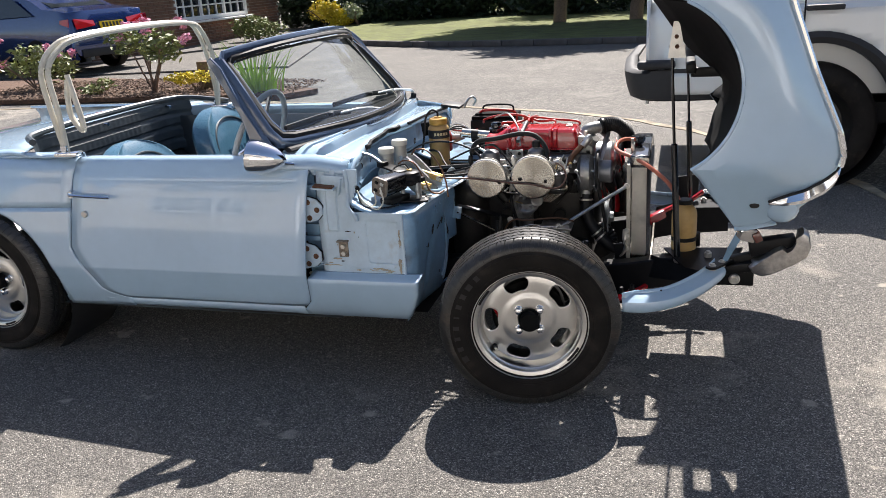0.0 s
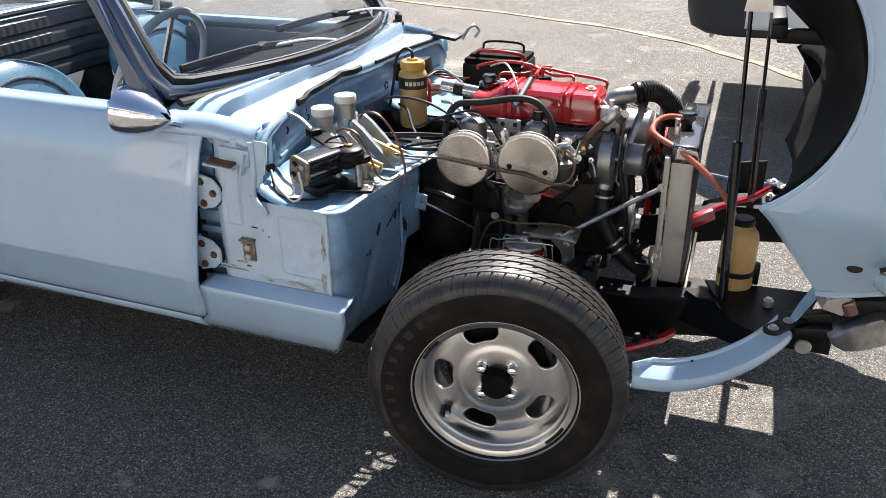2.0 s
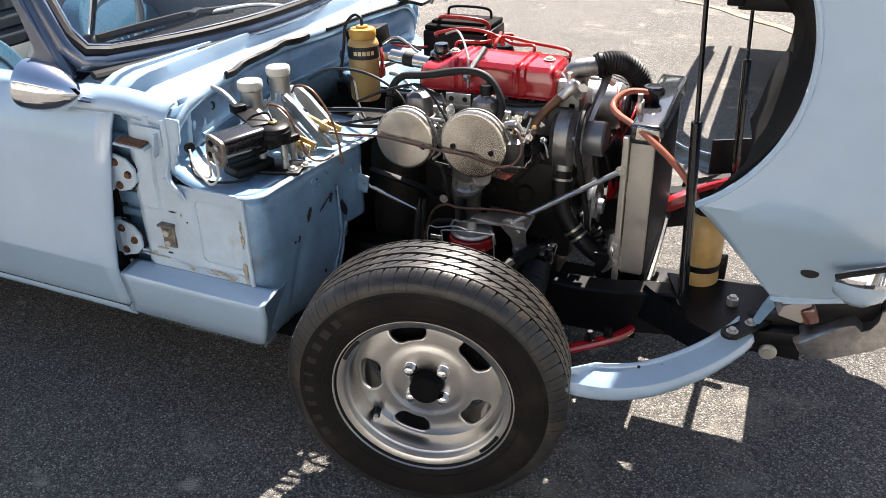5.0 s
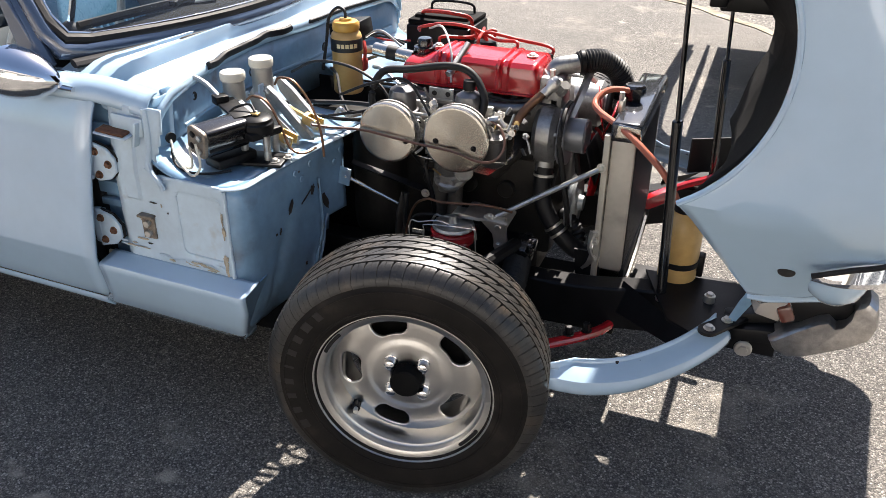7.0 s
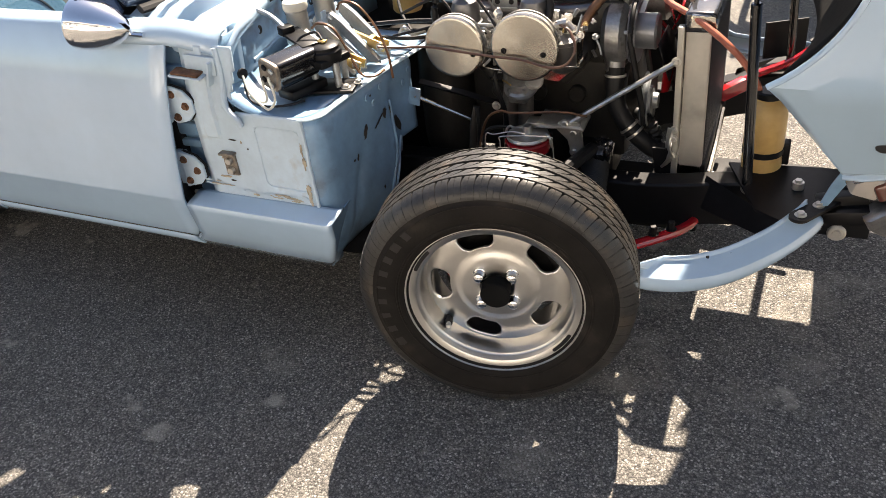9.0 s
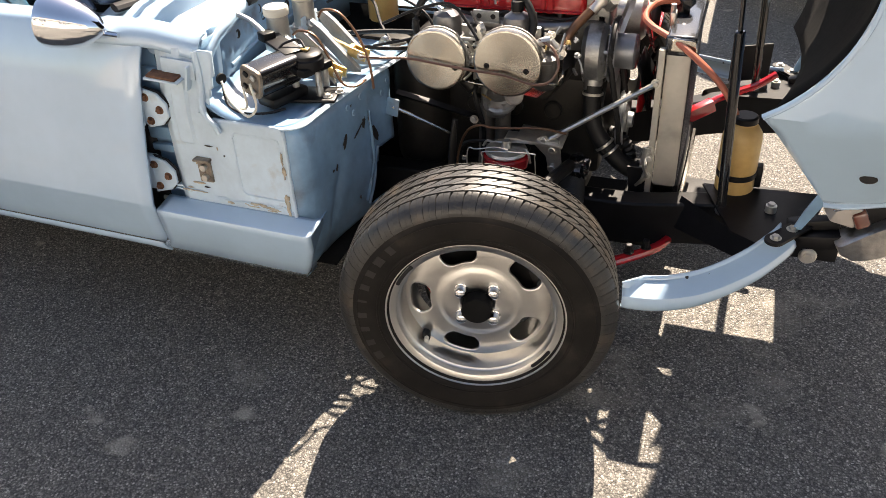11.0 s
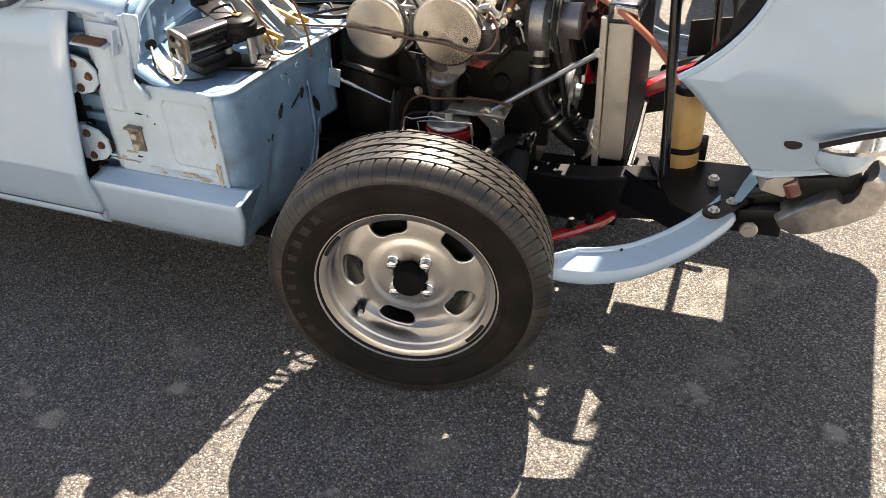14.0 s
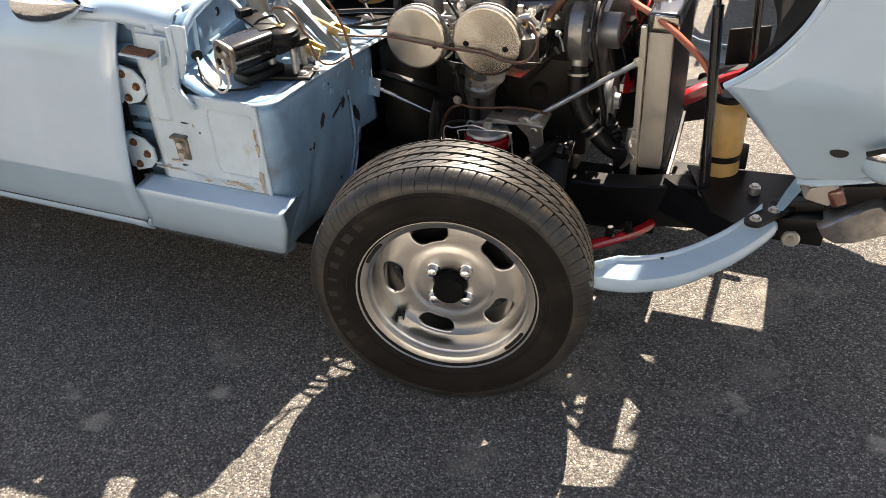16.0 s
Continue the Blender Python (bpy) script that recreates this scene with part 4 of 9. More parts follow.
def front_bulkhead():
    s = -1
    for s in (-1, 1):
        # outer side panel of the footwell, with a pressed pocket
        bm = B()
        y = s * 0.628
        rows = []
        xs = frange(-0.80, -0.437, 61)
        zs = frange(0.375, 0.755, 61)
        for z in zs:
            row = []
            for x in xs:
                d = 0.0
                if -0.556 < x < -0.452 and 0.438 < z < 0.588:
                    d = 0.003
                if x < -0.70:
                    d += 0.012 * min(1, (-0.70 - x) / 0.02) + 0.05 * min(1, max(0, (-0.722 - x) / 0.012))
                if 0.55 < z and abs(x + 0.662) < 0.018:
                    d -= 0.006
                d += 0.018 * max(0, (z - 0.62) / 0.135)
                row.append(V((x, y - s * d, z)))
            rows.append(row)
        vs = [[bm.verts.new(p) for p in r] for r in rows]
        for i in range(60):
            for j in range(60):
                c = (xs[j] + xs[j + 1]) / 2, (zs[i] + zs[i + 1]) / 2
                edge = -0.605 + 0.03 * math.sin((c[1] - 0.62) * 12) if c[1] > 0.615 else 0
                if c[1] > 0.612 and c[0] > edge:
                    continue
                bm.faces.new((vs[i][j], vs[i][j + 1], vs[i + 1][j + 1], vs[i + 1][j]))
        bmesh.ops.delete(bm, geom=[v for v in bm.verts if not v.link_faces], context="VERTS")
        part("hinge_post_panel", bm, BLUE_OLD, car, "weathered pale blue hinge post panel with seam sealer", solid=0.006, offset=0)
        bm = B()
        bead = []
        for cx, cz, a0 in ((-0.466, 0.574, 0), (-0.542, 0.574, 90), (-0.542, 0.452, 180), (-0.466, 0.452, 270)):
            bead += [(cx + 0.014 * math.cos(radians(a0 + d)), s * 0.6285, cz + 0.014 * math.sin(radians(a0 + d))) for d in (0, 22, 45, 68, 90)]
        tube(bm, bead, 0.0026, 8, 1, closed=True)
        part("pressed_bead", bm, BLUE_OLD, car, "pressed rectangular bead")
        bm = B()
        r2 = random.Random(31)
        tube(bm, [(x, s * (0.6325 + r2.uniform(-0.001, 0.001)), 0.3905 - 0.05 * (x + 0.78) + r2.uniform(-0.0015, 0.002)) for x in frange(-0.775, -0.44, 34)], 0.0042, 7, 2, flat=1.3)
        part("seam_sealer", bm, SEALER, car, "cracked old seam sealer")
        bm = B()
        tube(bm, [(-0.437 + r2.uniform(-0.001, 0.001), s * 0.632, z) for z in frange(0.375, 0.612, 20)], 0.0045, 7, 2)
        part("panel_seam", bm, BLUE_OLD, car)
        bm = B()
        tube(bm, [(-0.612, s * 0.614, 0.752), (-0.607, s * 0.620, 0.71), (-0.606, s * 0.627, 0.67), (-0.604, s * 0.638, 0.64), (-0.596, s * 0.642, 0.622), (-0.582, s * 0.642, 0.606), (-0.578, s * 0.638, 0.588)], 0.007, 8)
        part("rolled_flange", bm, BLUE_OLD, car)
        bm = B()
        plate(bm, [(-0.612, s * 0.642, 0.632), (-0.596, s * 0.644, 0.632), (-0.576, s * 0.644, 0.596), (-0.590, s * 0.642, 0.598)], (0, s * 0.003, 0))
        part("flange_tongue", bm, BLUE_OLD, car)
        # footwell front: wraps round the corner, top shelf
        bm = B()
        plan = [(-0.44, 0.632), (-0.422, 0.626), (-0.407, 0.612), (-0.398, 0.592), (-0.393, 0.56), (-0.382, 0.50), (-0.366, 0.43), (-0.345, 0.34), (-0.325, 0.24), (-0.315, 0.16), (-0.33, 0.12)]
        tucks = ((0.25, 0.045), (0.27, 0.03), (0.33, 0.012), (0.40, 0.004), (0.50, 0.0), (0.575, 0.0), (0.598, 0.003), (0.610, 0.012), (0.613, 0.026))

        def tuck(z):
            for (za, ia), (zb, ib) in zip(tucks, tucks[1:]):
                if z <= zb:
                    return ia + (ib - ia) * (z - za) / (zb - za)
            return tucks[-1][1]

        fine = [(p.x, p.y) for p in smooth_line([(x, yy, 0) for x, yy in plan], 8)]
        rows = []
        for z in frange(0.25, 0.60, 48) + [0.604, 0.610, 0.613]:
            row = []
            for x, yy in fine:
                k = min(1, (0.61 - z) / 0.05) * min(1, max(0, (0.60 - yy) / 0.06)) if z < 0.61 else 0
                dent = 0.0035 * noise.noise(V((3, yy * 9, z * 8))) + 0.002 * noise.noise(V((9, yy * 24, z * 20)))
                # shallow crease and a fold beside the cut-out
                dent -= 0.005 * math.exp(-((yy - 0.50 + 0.35 * (z - 0.45)) / 0.013) ** 2) * min(1, max(0, (0.50 - z) / 0.08))
                dent -= 0.007 * min(1, max(0, (0.372 - yy) / 0.008))
                row.append(V((x - tuck(z) * 0.9 + dent * k, s * (yy - tuck(z) * 0.35), z)))
            rows.append(row)
        vs = [[bm.verts.new(p) for p in row] for row in rows]
        for i in range(len(rows) - 1):
            for j in range(len(fine) - 1):
                yy, z = (fine[j][1] + fine[j + 1][1]) / 2, (rows[i][j].z + rows[i + 1][j].z) / 2
                # tall cut-out beside the fold
                if yy < 0.272 or (0.26 < z < 0.428 and yy < 0.335 + 0.30 * (0.428 - z)):
                    continue
                bm.faces.new((vs[i][j], vs[i][j + 1], vs[i + 1][j + 1], vs[i + 1][j]))
        bmesh.ops.delete(bm, geom=[v for v in bm.verts if not v.link_faces], context="VERTS")
        part("footwell_front", bm, BLUE_SHADED, car, solid=0.006)
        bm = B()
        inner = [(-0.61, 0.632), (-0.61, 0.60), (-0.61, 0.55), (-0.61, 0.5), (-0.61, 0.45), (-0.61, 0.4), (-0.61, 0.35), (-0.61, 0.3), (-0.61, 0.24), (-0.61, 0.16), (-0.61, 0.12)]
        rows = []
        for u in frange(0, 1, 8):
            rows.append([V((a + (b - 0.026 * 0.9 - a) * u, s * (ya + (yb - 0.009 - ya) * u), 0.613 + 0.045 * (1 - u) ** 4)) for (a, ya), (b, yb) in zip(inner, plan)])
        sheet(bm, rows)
        part("footwell_shelf", bm, BLUE_SHADED, car, solid=0.005)
        # rolled rim in a paler paint: the sunlit edge highlight as colour
        bm = B()
        tube(bm, [(x - 0.006, s * (yy - 0.002), 0.6145) for x, yy in plan], 0.0065, 8, 3, flat=0.55)
        part("shelf_rim", bm, BLUE_OLD, car, "rolled rim of the footwell shelf, paler for its sunlit edge")
        bm = B()
        sheet(bm, [[V((x, s * 0.12, z)) for x in (-0.66, -0.33)] for z in (0.25, 0.62)])
        sheet(bm, [[V((x, s * y, 0.252)) for y in (0.12, 0.59)] for x in (-0.80, -0.37)])
        part("footwell_inner", bm, BLACK_MATT, car, "dark footwell inner panel", solid=0.004)
        bm = B()
        rows = []
        for z in frange(0.613, 0.765, 7):
            q = (z - 0.613) / 0.152
            rows.append([V((-0.61 + 0.012 * math.cos(k / 6 * 1.57) - 0.01, s * (0.545 + 0.078 * math.sin(k / 6 * 1.57) - 0.02 * q), z)) for k in range(7)])
        sheet(bm, rows)
        part("bulkhead_corner", bm, BLUE_SHADED, car, solid=0.005)


front_bulkhead()


for ob in car.children:
    if ob.name.split(".")[0] in ("hinge_post_panel", "seam_sealer", "panel_seam", "rolled_flange", "pressed_bead", "flange_tongue", "footwell_front", "shelf_rim", "footwell_shelf", "bulkhead_corner"):
        for v in ob.data.vertices:
            k = min(1.0, max(0.0, (-v.co.y - 0.35) / 0.25))
            v.co.y -= SKEW * (v.co.x + 0.70) * k
            v.co.x += 0.02 * k * min(1.0, max(0.0, (v.co.x + 0.62) / 0.17))


def bay_wear():
    """Flaked patches, plugs, a rolled edge and perished sealer on the footwell."""
    ob = [o for o in car.children if o.name == "footwell_front"][0]
    tree = BVHTree.FromPolygons([v.co for v in ob.data.vertices], [p.vertices for p in ob.data.polygons])
    n = V((0.985, -0.15, 0)).normalized()
    t = V((0.15, 0.985, 0)).normalized()
    r2 = random.Random(8)

    def on_front(y, z):
        hit = tree.ray_cast(V((0.0, y - 0.05, z)), V((-1, 0.14, 0)))[0]
        return hit if hit else V((-0.355, y, z))

    def flake(centre, along, up, normal, w, h, material, name, label="", lean_by=0.0, ragged=0.35):
        ring = []
        for k in range(16):
            a = k * math.pi / 8
            q = 1 + r2.uniform(-ragged, ragged * 0.6)
            u, v = w * q * math.cos(a), h * q * math.sin(a)
            ring.append(centre + along * (u + lean_by * v) + up * v)
        bm = B()
        plate(bm, ring, normal * 0.0010)
        part(name, bm, material, car, label)

    UP = V((0, 0, 1))
    for y, z, w, h, k in ((-0.4053, 0.5247, 0.007, 0.014, 0.2), (-0.424, 0.522, 0.004, 0.011, 1.6), (-0.438, 0.514, 0.004, 0.009, 1.5), (-0.4894, 0.5147, 0.008, 0.015, 0.3),
                          (-0.3779, 0.508, 0.005, 0.026, -0.2), (-0.352, 0.4735, 0.010, 0.028, -0.25), (-0.45, 0.585, 0.004, 0.003, 0), (-0.53, 0.47, 0.003, 0.009, 0.3),
                          (-0.545, 0.47, 0.004, 0.003, 0), (-0.44, 0.345, 0.003, 0.005, 0)):
        flake(on_front(y, z) + n * 0.0032, t, UP, n, w, h, FLAKE, "paint_flake", "dark patch of flaked paint", k)
    for y, z in ((-0.46, 0.585), (-0.405, 0.59), (-0.345, 0.588), (-0.44, 0.565), (-0.29, 0.585), (-0.31, 0.56)):
        bm = B()
        lathe(bm, on_front(y, z) + n * 0.0025, n, [(0.008, 0.0), (0.007, 0.0022), (0, 0.0026)], 14)
        part("blanking_plug", bm, BLUE_SHADED, car)
    # rolled edge of the cut-out and the rib above it
    bm = B()
    tube(bm, [on_front(y, z) + n * 0.004 for y, z in ((-0.380, 0.545), (-0.379, 0.50), (-0.376, 0.455), (-0.375, 0.42), (-0.382, 0.385), (-0.392, 0.35), (-0.404, 0.315))], 0.0045, 8, 4, flat=0.7)
    part("panel_rib", bm, BLUE_SHADED, car)
    bm = B()
    tube(bm, [on_front(y, z) + n * 0.006 for y, z in ((-0.350, 0.440), (-0.362, 0.412), (-0.372, 0.375), (-0.384, 0.335), (-0.392, 0.30))], 0.0035, 8, 4)
    part("cutout_edge", bm, BLUE_SHADED, car)
    # perished sealer and rust along the foot and the corner of the hinge post
    out = V((-0.06, -1, 0)).normalized()
    fwd = V((1, -0.06, 0)).normalized()

    def post(x, z):
        return V((x, -0.6385 - 0.062 * (x + 0.5955), z)) + out * 0.0015

    for _ in range(34):
        x = r2.uniform(-0.74, -0.435)
        z = 0.411 + abs(r2.gauss(0, 0.007)) + 0.010 * (x < -0.62)
        flake(post(x, z), fwd, UP, out, r2.uniform(0.006, 0.020), r2.uniform(0.0015, 0.004), r2.choice((SEALER, BLUE_OLD, BLUE_OLD, OCHRE)), "perished_sealer", "", r2.uniform(-0.5, 0.5), 0.5)
    for _ in range(16):
        z = r2.uniform(0.405, 0.56)
        flake(post(-0.4275 - abs(r2.gauss(0, 0.002)) - 0.010 * r2.random() * (z < 0.45), z), fwd, UP, out, r2.uniform(0.0015, 0.005), r2.uniform(0.006, 0.016), r2.choice((OCHRE, OCHRE, SEALER)), "rust_stain", "", 0.0, 0.4)
    for x, z, w, h in ((-0.612, 0.548, 0.010, 0.002), (-0.59, 0.545, 0.002, 0.004), (-0.575, 0.53, 0.0025, 0.002), (-0.655, 0.50, 0.002, 0.003), (-0.662, 0.45, 0.018, 0.003), (-0.64, 0.442, 0.008, 0.002)):
        flake(post(x, z), fwd, UP, out, w, h, OCHRE if h > 0.0022 else FLAKE, "rust_stain")


bay_wear()
# blanked holes and a stiffening ridge across the firewall
for y, z, r in ((-0.30, 0.735, 0.009), (-0.285, 0.712, 0.007), (-0.44, 0.725, 0.008), (-0.16, 0.70, 0.010), (0.16, 0.69, 0.012)):
    bm = B()
    lathe(bm, (lip_x(y) - 0.010, y, z), (1, 0, 0), [(r + 0.003, 0.0), (r + 0.002, 0.003), (r, 0.0035), (r * 0.6, 0.002), (0, 0.002)], 16)
    part("grommet", bm, RUBBER, car, "black rubber grommet in the firewall")
bm = B()
tube(bm, [(lip_x(y) - 0.010, y, 0.672 + 0.004 * math.sin(y * 9)) for y in frange(-0.50, 0.55, 16)], 0.006, 8, 2)
part("firewall_ridge", bm, BLUE_SHADED, car)


def windscreen():
    w = new("windscreen")
    w.parent = car

    def line(inset, out=0.0):
        pts = []
        # foot, near pillar, header, far pillar
        def foot(y):
            e = abs(y) / 0.56
            return V((-0.735 - 0.145 * e ** 2.2, y, 0.826))
        def head(y):
            e = abs(y) / 0.5
            return V((-0.985 - 0.115 * e ** 2.2, y, 1.145 - 0.035 * e ** 2.4))
        A = [foot(y) for y in frange(-0.50, 0.50, 15)]
        C = [head(y) for y in frange(0.43, -0.43, 15)]
        corner_fr = [V((-0.868, 0.548, 0.836)), V((-0.90, 0.556, 0.872))]
        pill_r = [V((-0.97, 0.54, 0.96)), V((-1.04, 0.52, 1.045))]
        corner_tr = [V((-1.085, 0.503, 1.095)), V((-1.082, 0.48, 1.113))]
        mir = lambda L: [V((p.x, -p.y, p.z)) for p in L[::-1]]
        ring = A + corner_fr + pill_r + corner_tr + C + mir(corner_tr) + mir(pill_r) + mir(corner_fr)
        c = V((-0.90, 0, 0.99))
        res = []
        for p in ring:
            d = p - c
            q = V((p.x, p.y, p.z))
            q.y -= inset * (1 if d.y > 0 else -1) * min(1, abs(d.y) / 0.45) ** 3
            q.z -= inset * max(-1, min(1, d.z / 0.12))
            q.x += inset * max(-1, min(1, d.z / 0.12)) * 0.6
            q += V((0.82, 0, 0.5)) * out
            res.append(q)
        return res

    def loop(name, inset, out, r, material, label="", flat_=1.0):
        pts = line(inset, out)
        bm = B()
        tube(bm, pts + [pts[0], pts[1]], r, 10, 1, flat=flat_)
        part(name, bm, material, w, label)

    loop("frame", -0.006, 0.0, 0.0165, SLATE, "dark slate blue windscreen frame", 1.2)
    loop("seal", 0.012, 0.008, 0.0155, RUBBER, "black rubber windscreen seal")
    loop("seal_insert", 0.020, 0.020, 0.003, CHROME, "bright insert in the windscreen seal")
    loop("inner_frame", -0.004, -0.018, 0.013, BLACK, "black inner windscreen frame")
    bm = B()
    pts = line(0.016, 0.006)
    vs = [bm.verts.new(p) for p in pts]
    lo, hi = vs[:15], vs[21:36][::-1]
    for i in range(14):
        bm.faces.new((lo[i], lo[i + 1], hi[i + 1], hi[i]))
    bm.faces.new([lo[14]] + vs[15:21] + [hi[14]])
    bm.faces.new([hi[0]] + vs[36:42] + [lo[0]])
    g = part("glass", bm, GLASS, w, sharp=60)
    if sum(f.normal.x for f in g.data.polygons) < 0:
        g.data.flip_normals()
    g.visible_shadow = False
    # capping on the sides
    for s in (-1, 1):
        bm = B()
        plate(bm, [(-1.112, s * 0.545, 1.108), (-1.095, s * 0.545, 1.122), (-1.055, s * 0.552, 1.085), (-0.985, s * 0.570, 0.965), (-0.905, s * 0.578, 0.845), (-0.90, s * 0.58, 0.80), (-0.945, s * 0.58, 0.80), (-0.99, s * 0.574, 0.93)], (0, s * 0.012, 0))
        part("pillar_side", bm, SLATE, w, bevel=0.004)
        bm = B()
        tube(bm, [(-0.885, s * 0.578, 0.80), (-0.925, s * 0.572, 0.86), (-1.0, s * 0.556, 0.965), (-1.065, s * 0.534, 1.05), (-1.10, s * 0.508, 1.108)], 0.015, 10, flat=1.2)
        part("pillar_capping", bm, SLATE, w)
    # dashboard
    bm = B()
    bx(bm, (-0.93, 0, 0.76), (0.12, 1.08, 0.13), bev=0.03)
    part("dashboard", bm, BLACK_MATT, car, "black padded dashboard")
    bm = B()
    sheet(bm, [[V((x - 0.13 * (abs(y) / 0.56) ** 2.2, y, z)) for y in frange(-0.54, 0.54, 15)] for x, z in ((-0.75, 0.838), (-0.80, 0.835), (-0.87, 0.825), (-0.90, 0.80))])
    part("dash_top", bm, BLACK_MATT, car, solid=0.006)


windscreen()
SQUARE = Matrix.Translation((-0.88, -0.57, 0)) @ Matrix.Rotation(radians(-4.0), 4, "Z") @ Matrix.Translation((0.88, 0.57, 0))
for ob in car.children:
    if ob.name in ("windscreen", "dash_top", "dashboard"):
        ob.matrix_basis = SQUARE


def steering_wheel():
    w = new("steering_wheel")
    w.parent = car
    c, ax = V((-1.06, -0.33, 0.80)), V((-0.93, 0, 0.36)).normalized()
    u = V((0, 1, 0))
    v = ax.cross(u)
    ring = [c + u * 0.185 * math.cos(a) + v * 0.185 * math.sin(a) for a in frange(0, 2 * math.pi, 41)]
    bm = B()
    tube(bm, ring, 0.011, 8, 1)
    part("rim", bm, mat("grey_wheel_rim", (0.42, 0.44, 0.44), 0.35, var=0.06), w)
    for a in (0.2, 2.94, 4.71):
        bm = B()
        tube(bm, [c, c + (u * math.cos(a) + v * math.sin(a)) * 0.18], 0.008, 6)
        part("spoke", bm, CHROME, w)
    bm = B()
    cy(bm, c - ax * -0.01, c - ax * 0.25, 0.03)
    part("hub", bm, BLACK, w)


steering_wheel()


def wiper(p):
    w = new("wiper")
    w.parent = car
    bm = B()
    lathe(bm, (p.x, p.y, p.z - 0.03), (0.1, 0, 1), [(0.02, 0), (0.02, 0.012), (0.013, 0.016), (0.013, 0.032), (0.009, 0.036), (0, 0.037)], 16)
    part("pivot", bm, BLACK, w)
    bm = B()
    a, b = p + V((0, 0, 0.012)), p + V((-0.105, -0.19, 0.035))
    tube(bm, [a, a + V((-0.005, -0.03, 0.012)), a.lerp(b, 0.5) + V((0, 0, 0.012)), b], 0.0085, 8, flat=0.65)
    part("arm", bm, mat("silver_wiper_arm", (0.7, 0.7, 0.68), 0.35, metal=0.7, var=0.06), w, "silver wiper arm")
    bm = B()
    tube(bm, [b + V((0.014, 0.07, -0.006)), b + V((-0.012, -0.06, 0.006)), b + V((-0.04, -0.19, 0.006)), b + V((-0.065, -0.33, 0.004))], 0.0075, 6, flat=1.5)
    part("blade", bm, RUBBER, w, "black wiper blade")
    bm = B()
    bx(bm, b + V((-0.012, -0.05, 0.008)), (0.022, 0.06, 0.014), (0, 0, 18), bev=0.003)
    part("blade_clip", bm, BLACK, w)


wiper(V((-0.70, 0.03, 0.83)))
wiper(V((-0.735, 0.545, 0.83)))


def hood_frame():
    h = new("hood_frame")
    h.parent = car
    for k, (dx, top, w) in enumerate(((0.0, 1.205, 0.0), (0.03, 1.20, 0.015), (0.075, 1.165, 0.03))):
        bm = B()
        if k < 2:
            pts = [(-1.755 + dx * 0.2, -0.535, 0.78), (-1.785 + dx, -0.535, 0.95), (-1.80 + dx, -0.528, 1.09), (-1.775 + dx, -0.48, top - 0.035), (-1.745 + dx, -0.38, top), (-1.74 + dx, 0, top + 0.012), (-1.745 + dx, 0.36, top), (-1.755 + dx, 0.47, top - 0.05), (-1.745 + dx, 0.51, 1.05), (-1.74 + dx * 0.5, 0.535, 0.9), (-1.74, 0.54, 0.80)]
        else:
            pts = [(-1.70, -0.52, 1.06), (-1.705, -0.53, 1.0), (-1.70, -0.535, 0.93), (-1.66, -0.54, 0.88), (-1.655, -0.54, 0.92), (-1.69, -0.53, 1.08)]
        tube(bm, pts, 0.0105, 9, 6)
        part("hood_stick", bm, CREAM, h, "cream painted steel hood stick")
    for s in (-1, 1):
        bm = B()
        bx(bm, (-1.735, s * 0.55, 0.795), (0.09, 0.05, 0.016), (0, 0, 10), bev=0.005)
        cy(bm, (-1.75, s * 0.55, 0.80), (-1.75, s * 0.55, 0.825), 0.013)
        part("hood_bracket", bm, CHROME, h, "bright hood frame bracket")


hood_frame()


def door_fittings():
    bm = B()
    tube(bm, [(-1.665, -0.668, 0.672), (-1.64, -0.682, 0.672), (-1.55, -0.684, 0.668), (-1.50, -0.668, 0.662)], 0.009, 8, flat=0.7)
    cy(bm, (-1.66, -0.64, 0.671), (-1.66, -0.672, 0.671), 0.013)
    lean(part("door_handle", bm, CHROME, near_door, "chrome door handle"))
    bm = B()
    cy(bm, (-1.62, -0.645, 0.598), (-1.62, -0.672, 0.598), 0.012, bev=0.002)
    lean(part("lock", bm, ZINC, near_door, "worn metal door lock"))
    mir = new("door_mirror")
    mir.parent = near_door
    bm = B()
    c, ax = V((-0.938, -0.645, 0.806)), V((0.95, 0.10, -0.14)).normalized()
    lathe(bm, c, ax, [(0.0, 0.0), (0.05, 0.0), (0.056, 0.004), (0.058, 0.012), (0.056, 0.035), (0.05, 0.065), (0.038, 0.095), (0.02, 0.12), (0.006, 0.131), (0, 0.133)], 32)
    part("mirror_shell", bm, CHROME, mir, "chrome bullet mirror shell")
    bm = B()
    tube(bm, [(-0.86, -0.64, 0.786), (-0.83, -0.63, 0.780), (-0.785, -0.622, 0.774)], 0.010, 8, flat=0.6)
    part("mirror_foot", bm, CHROME, mir)


door_fittings()


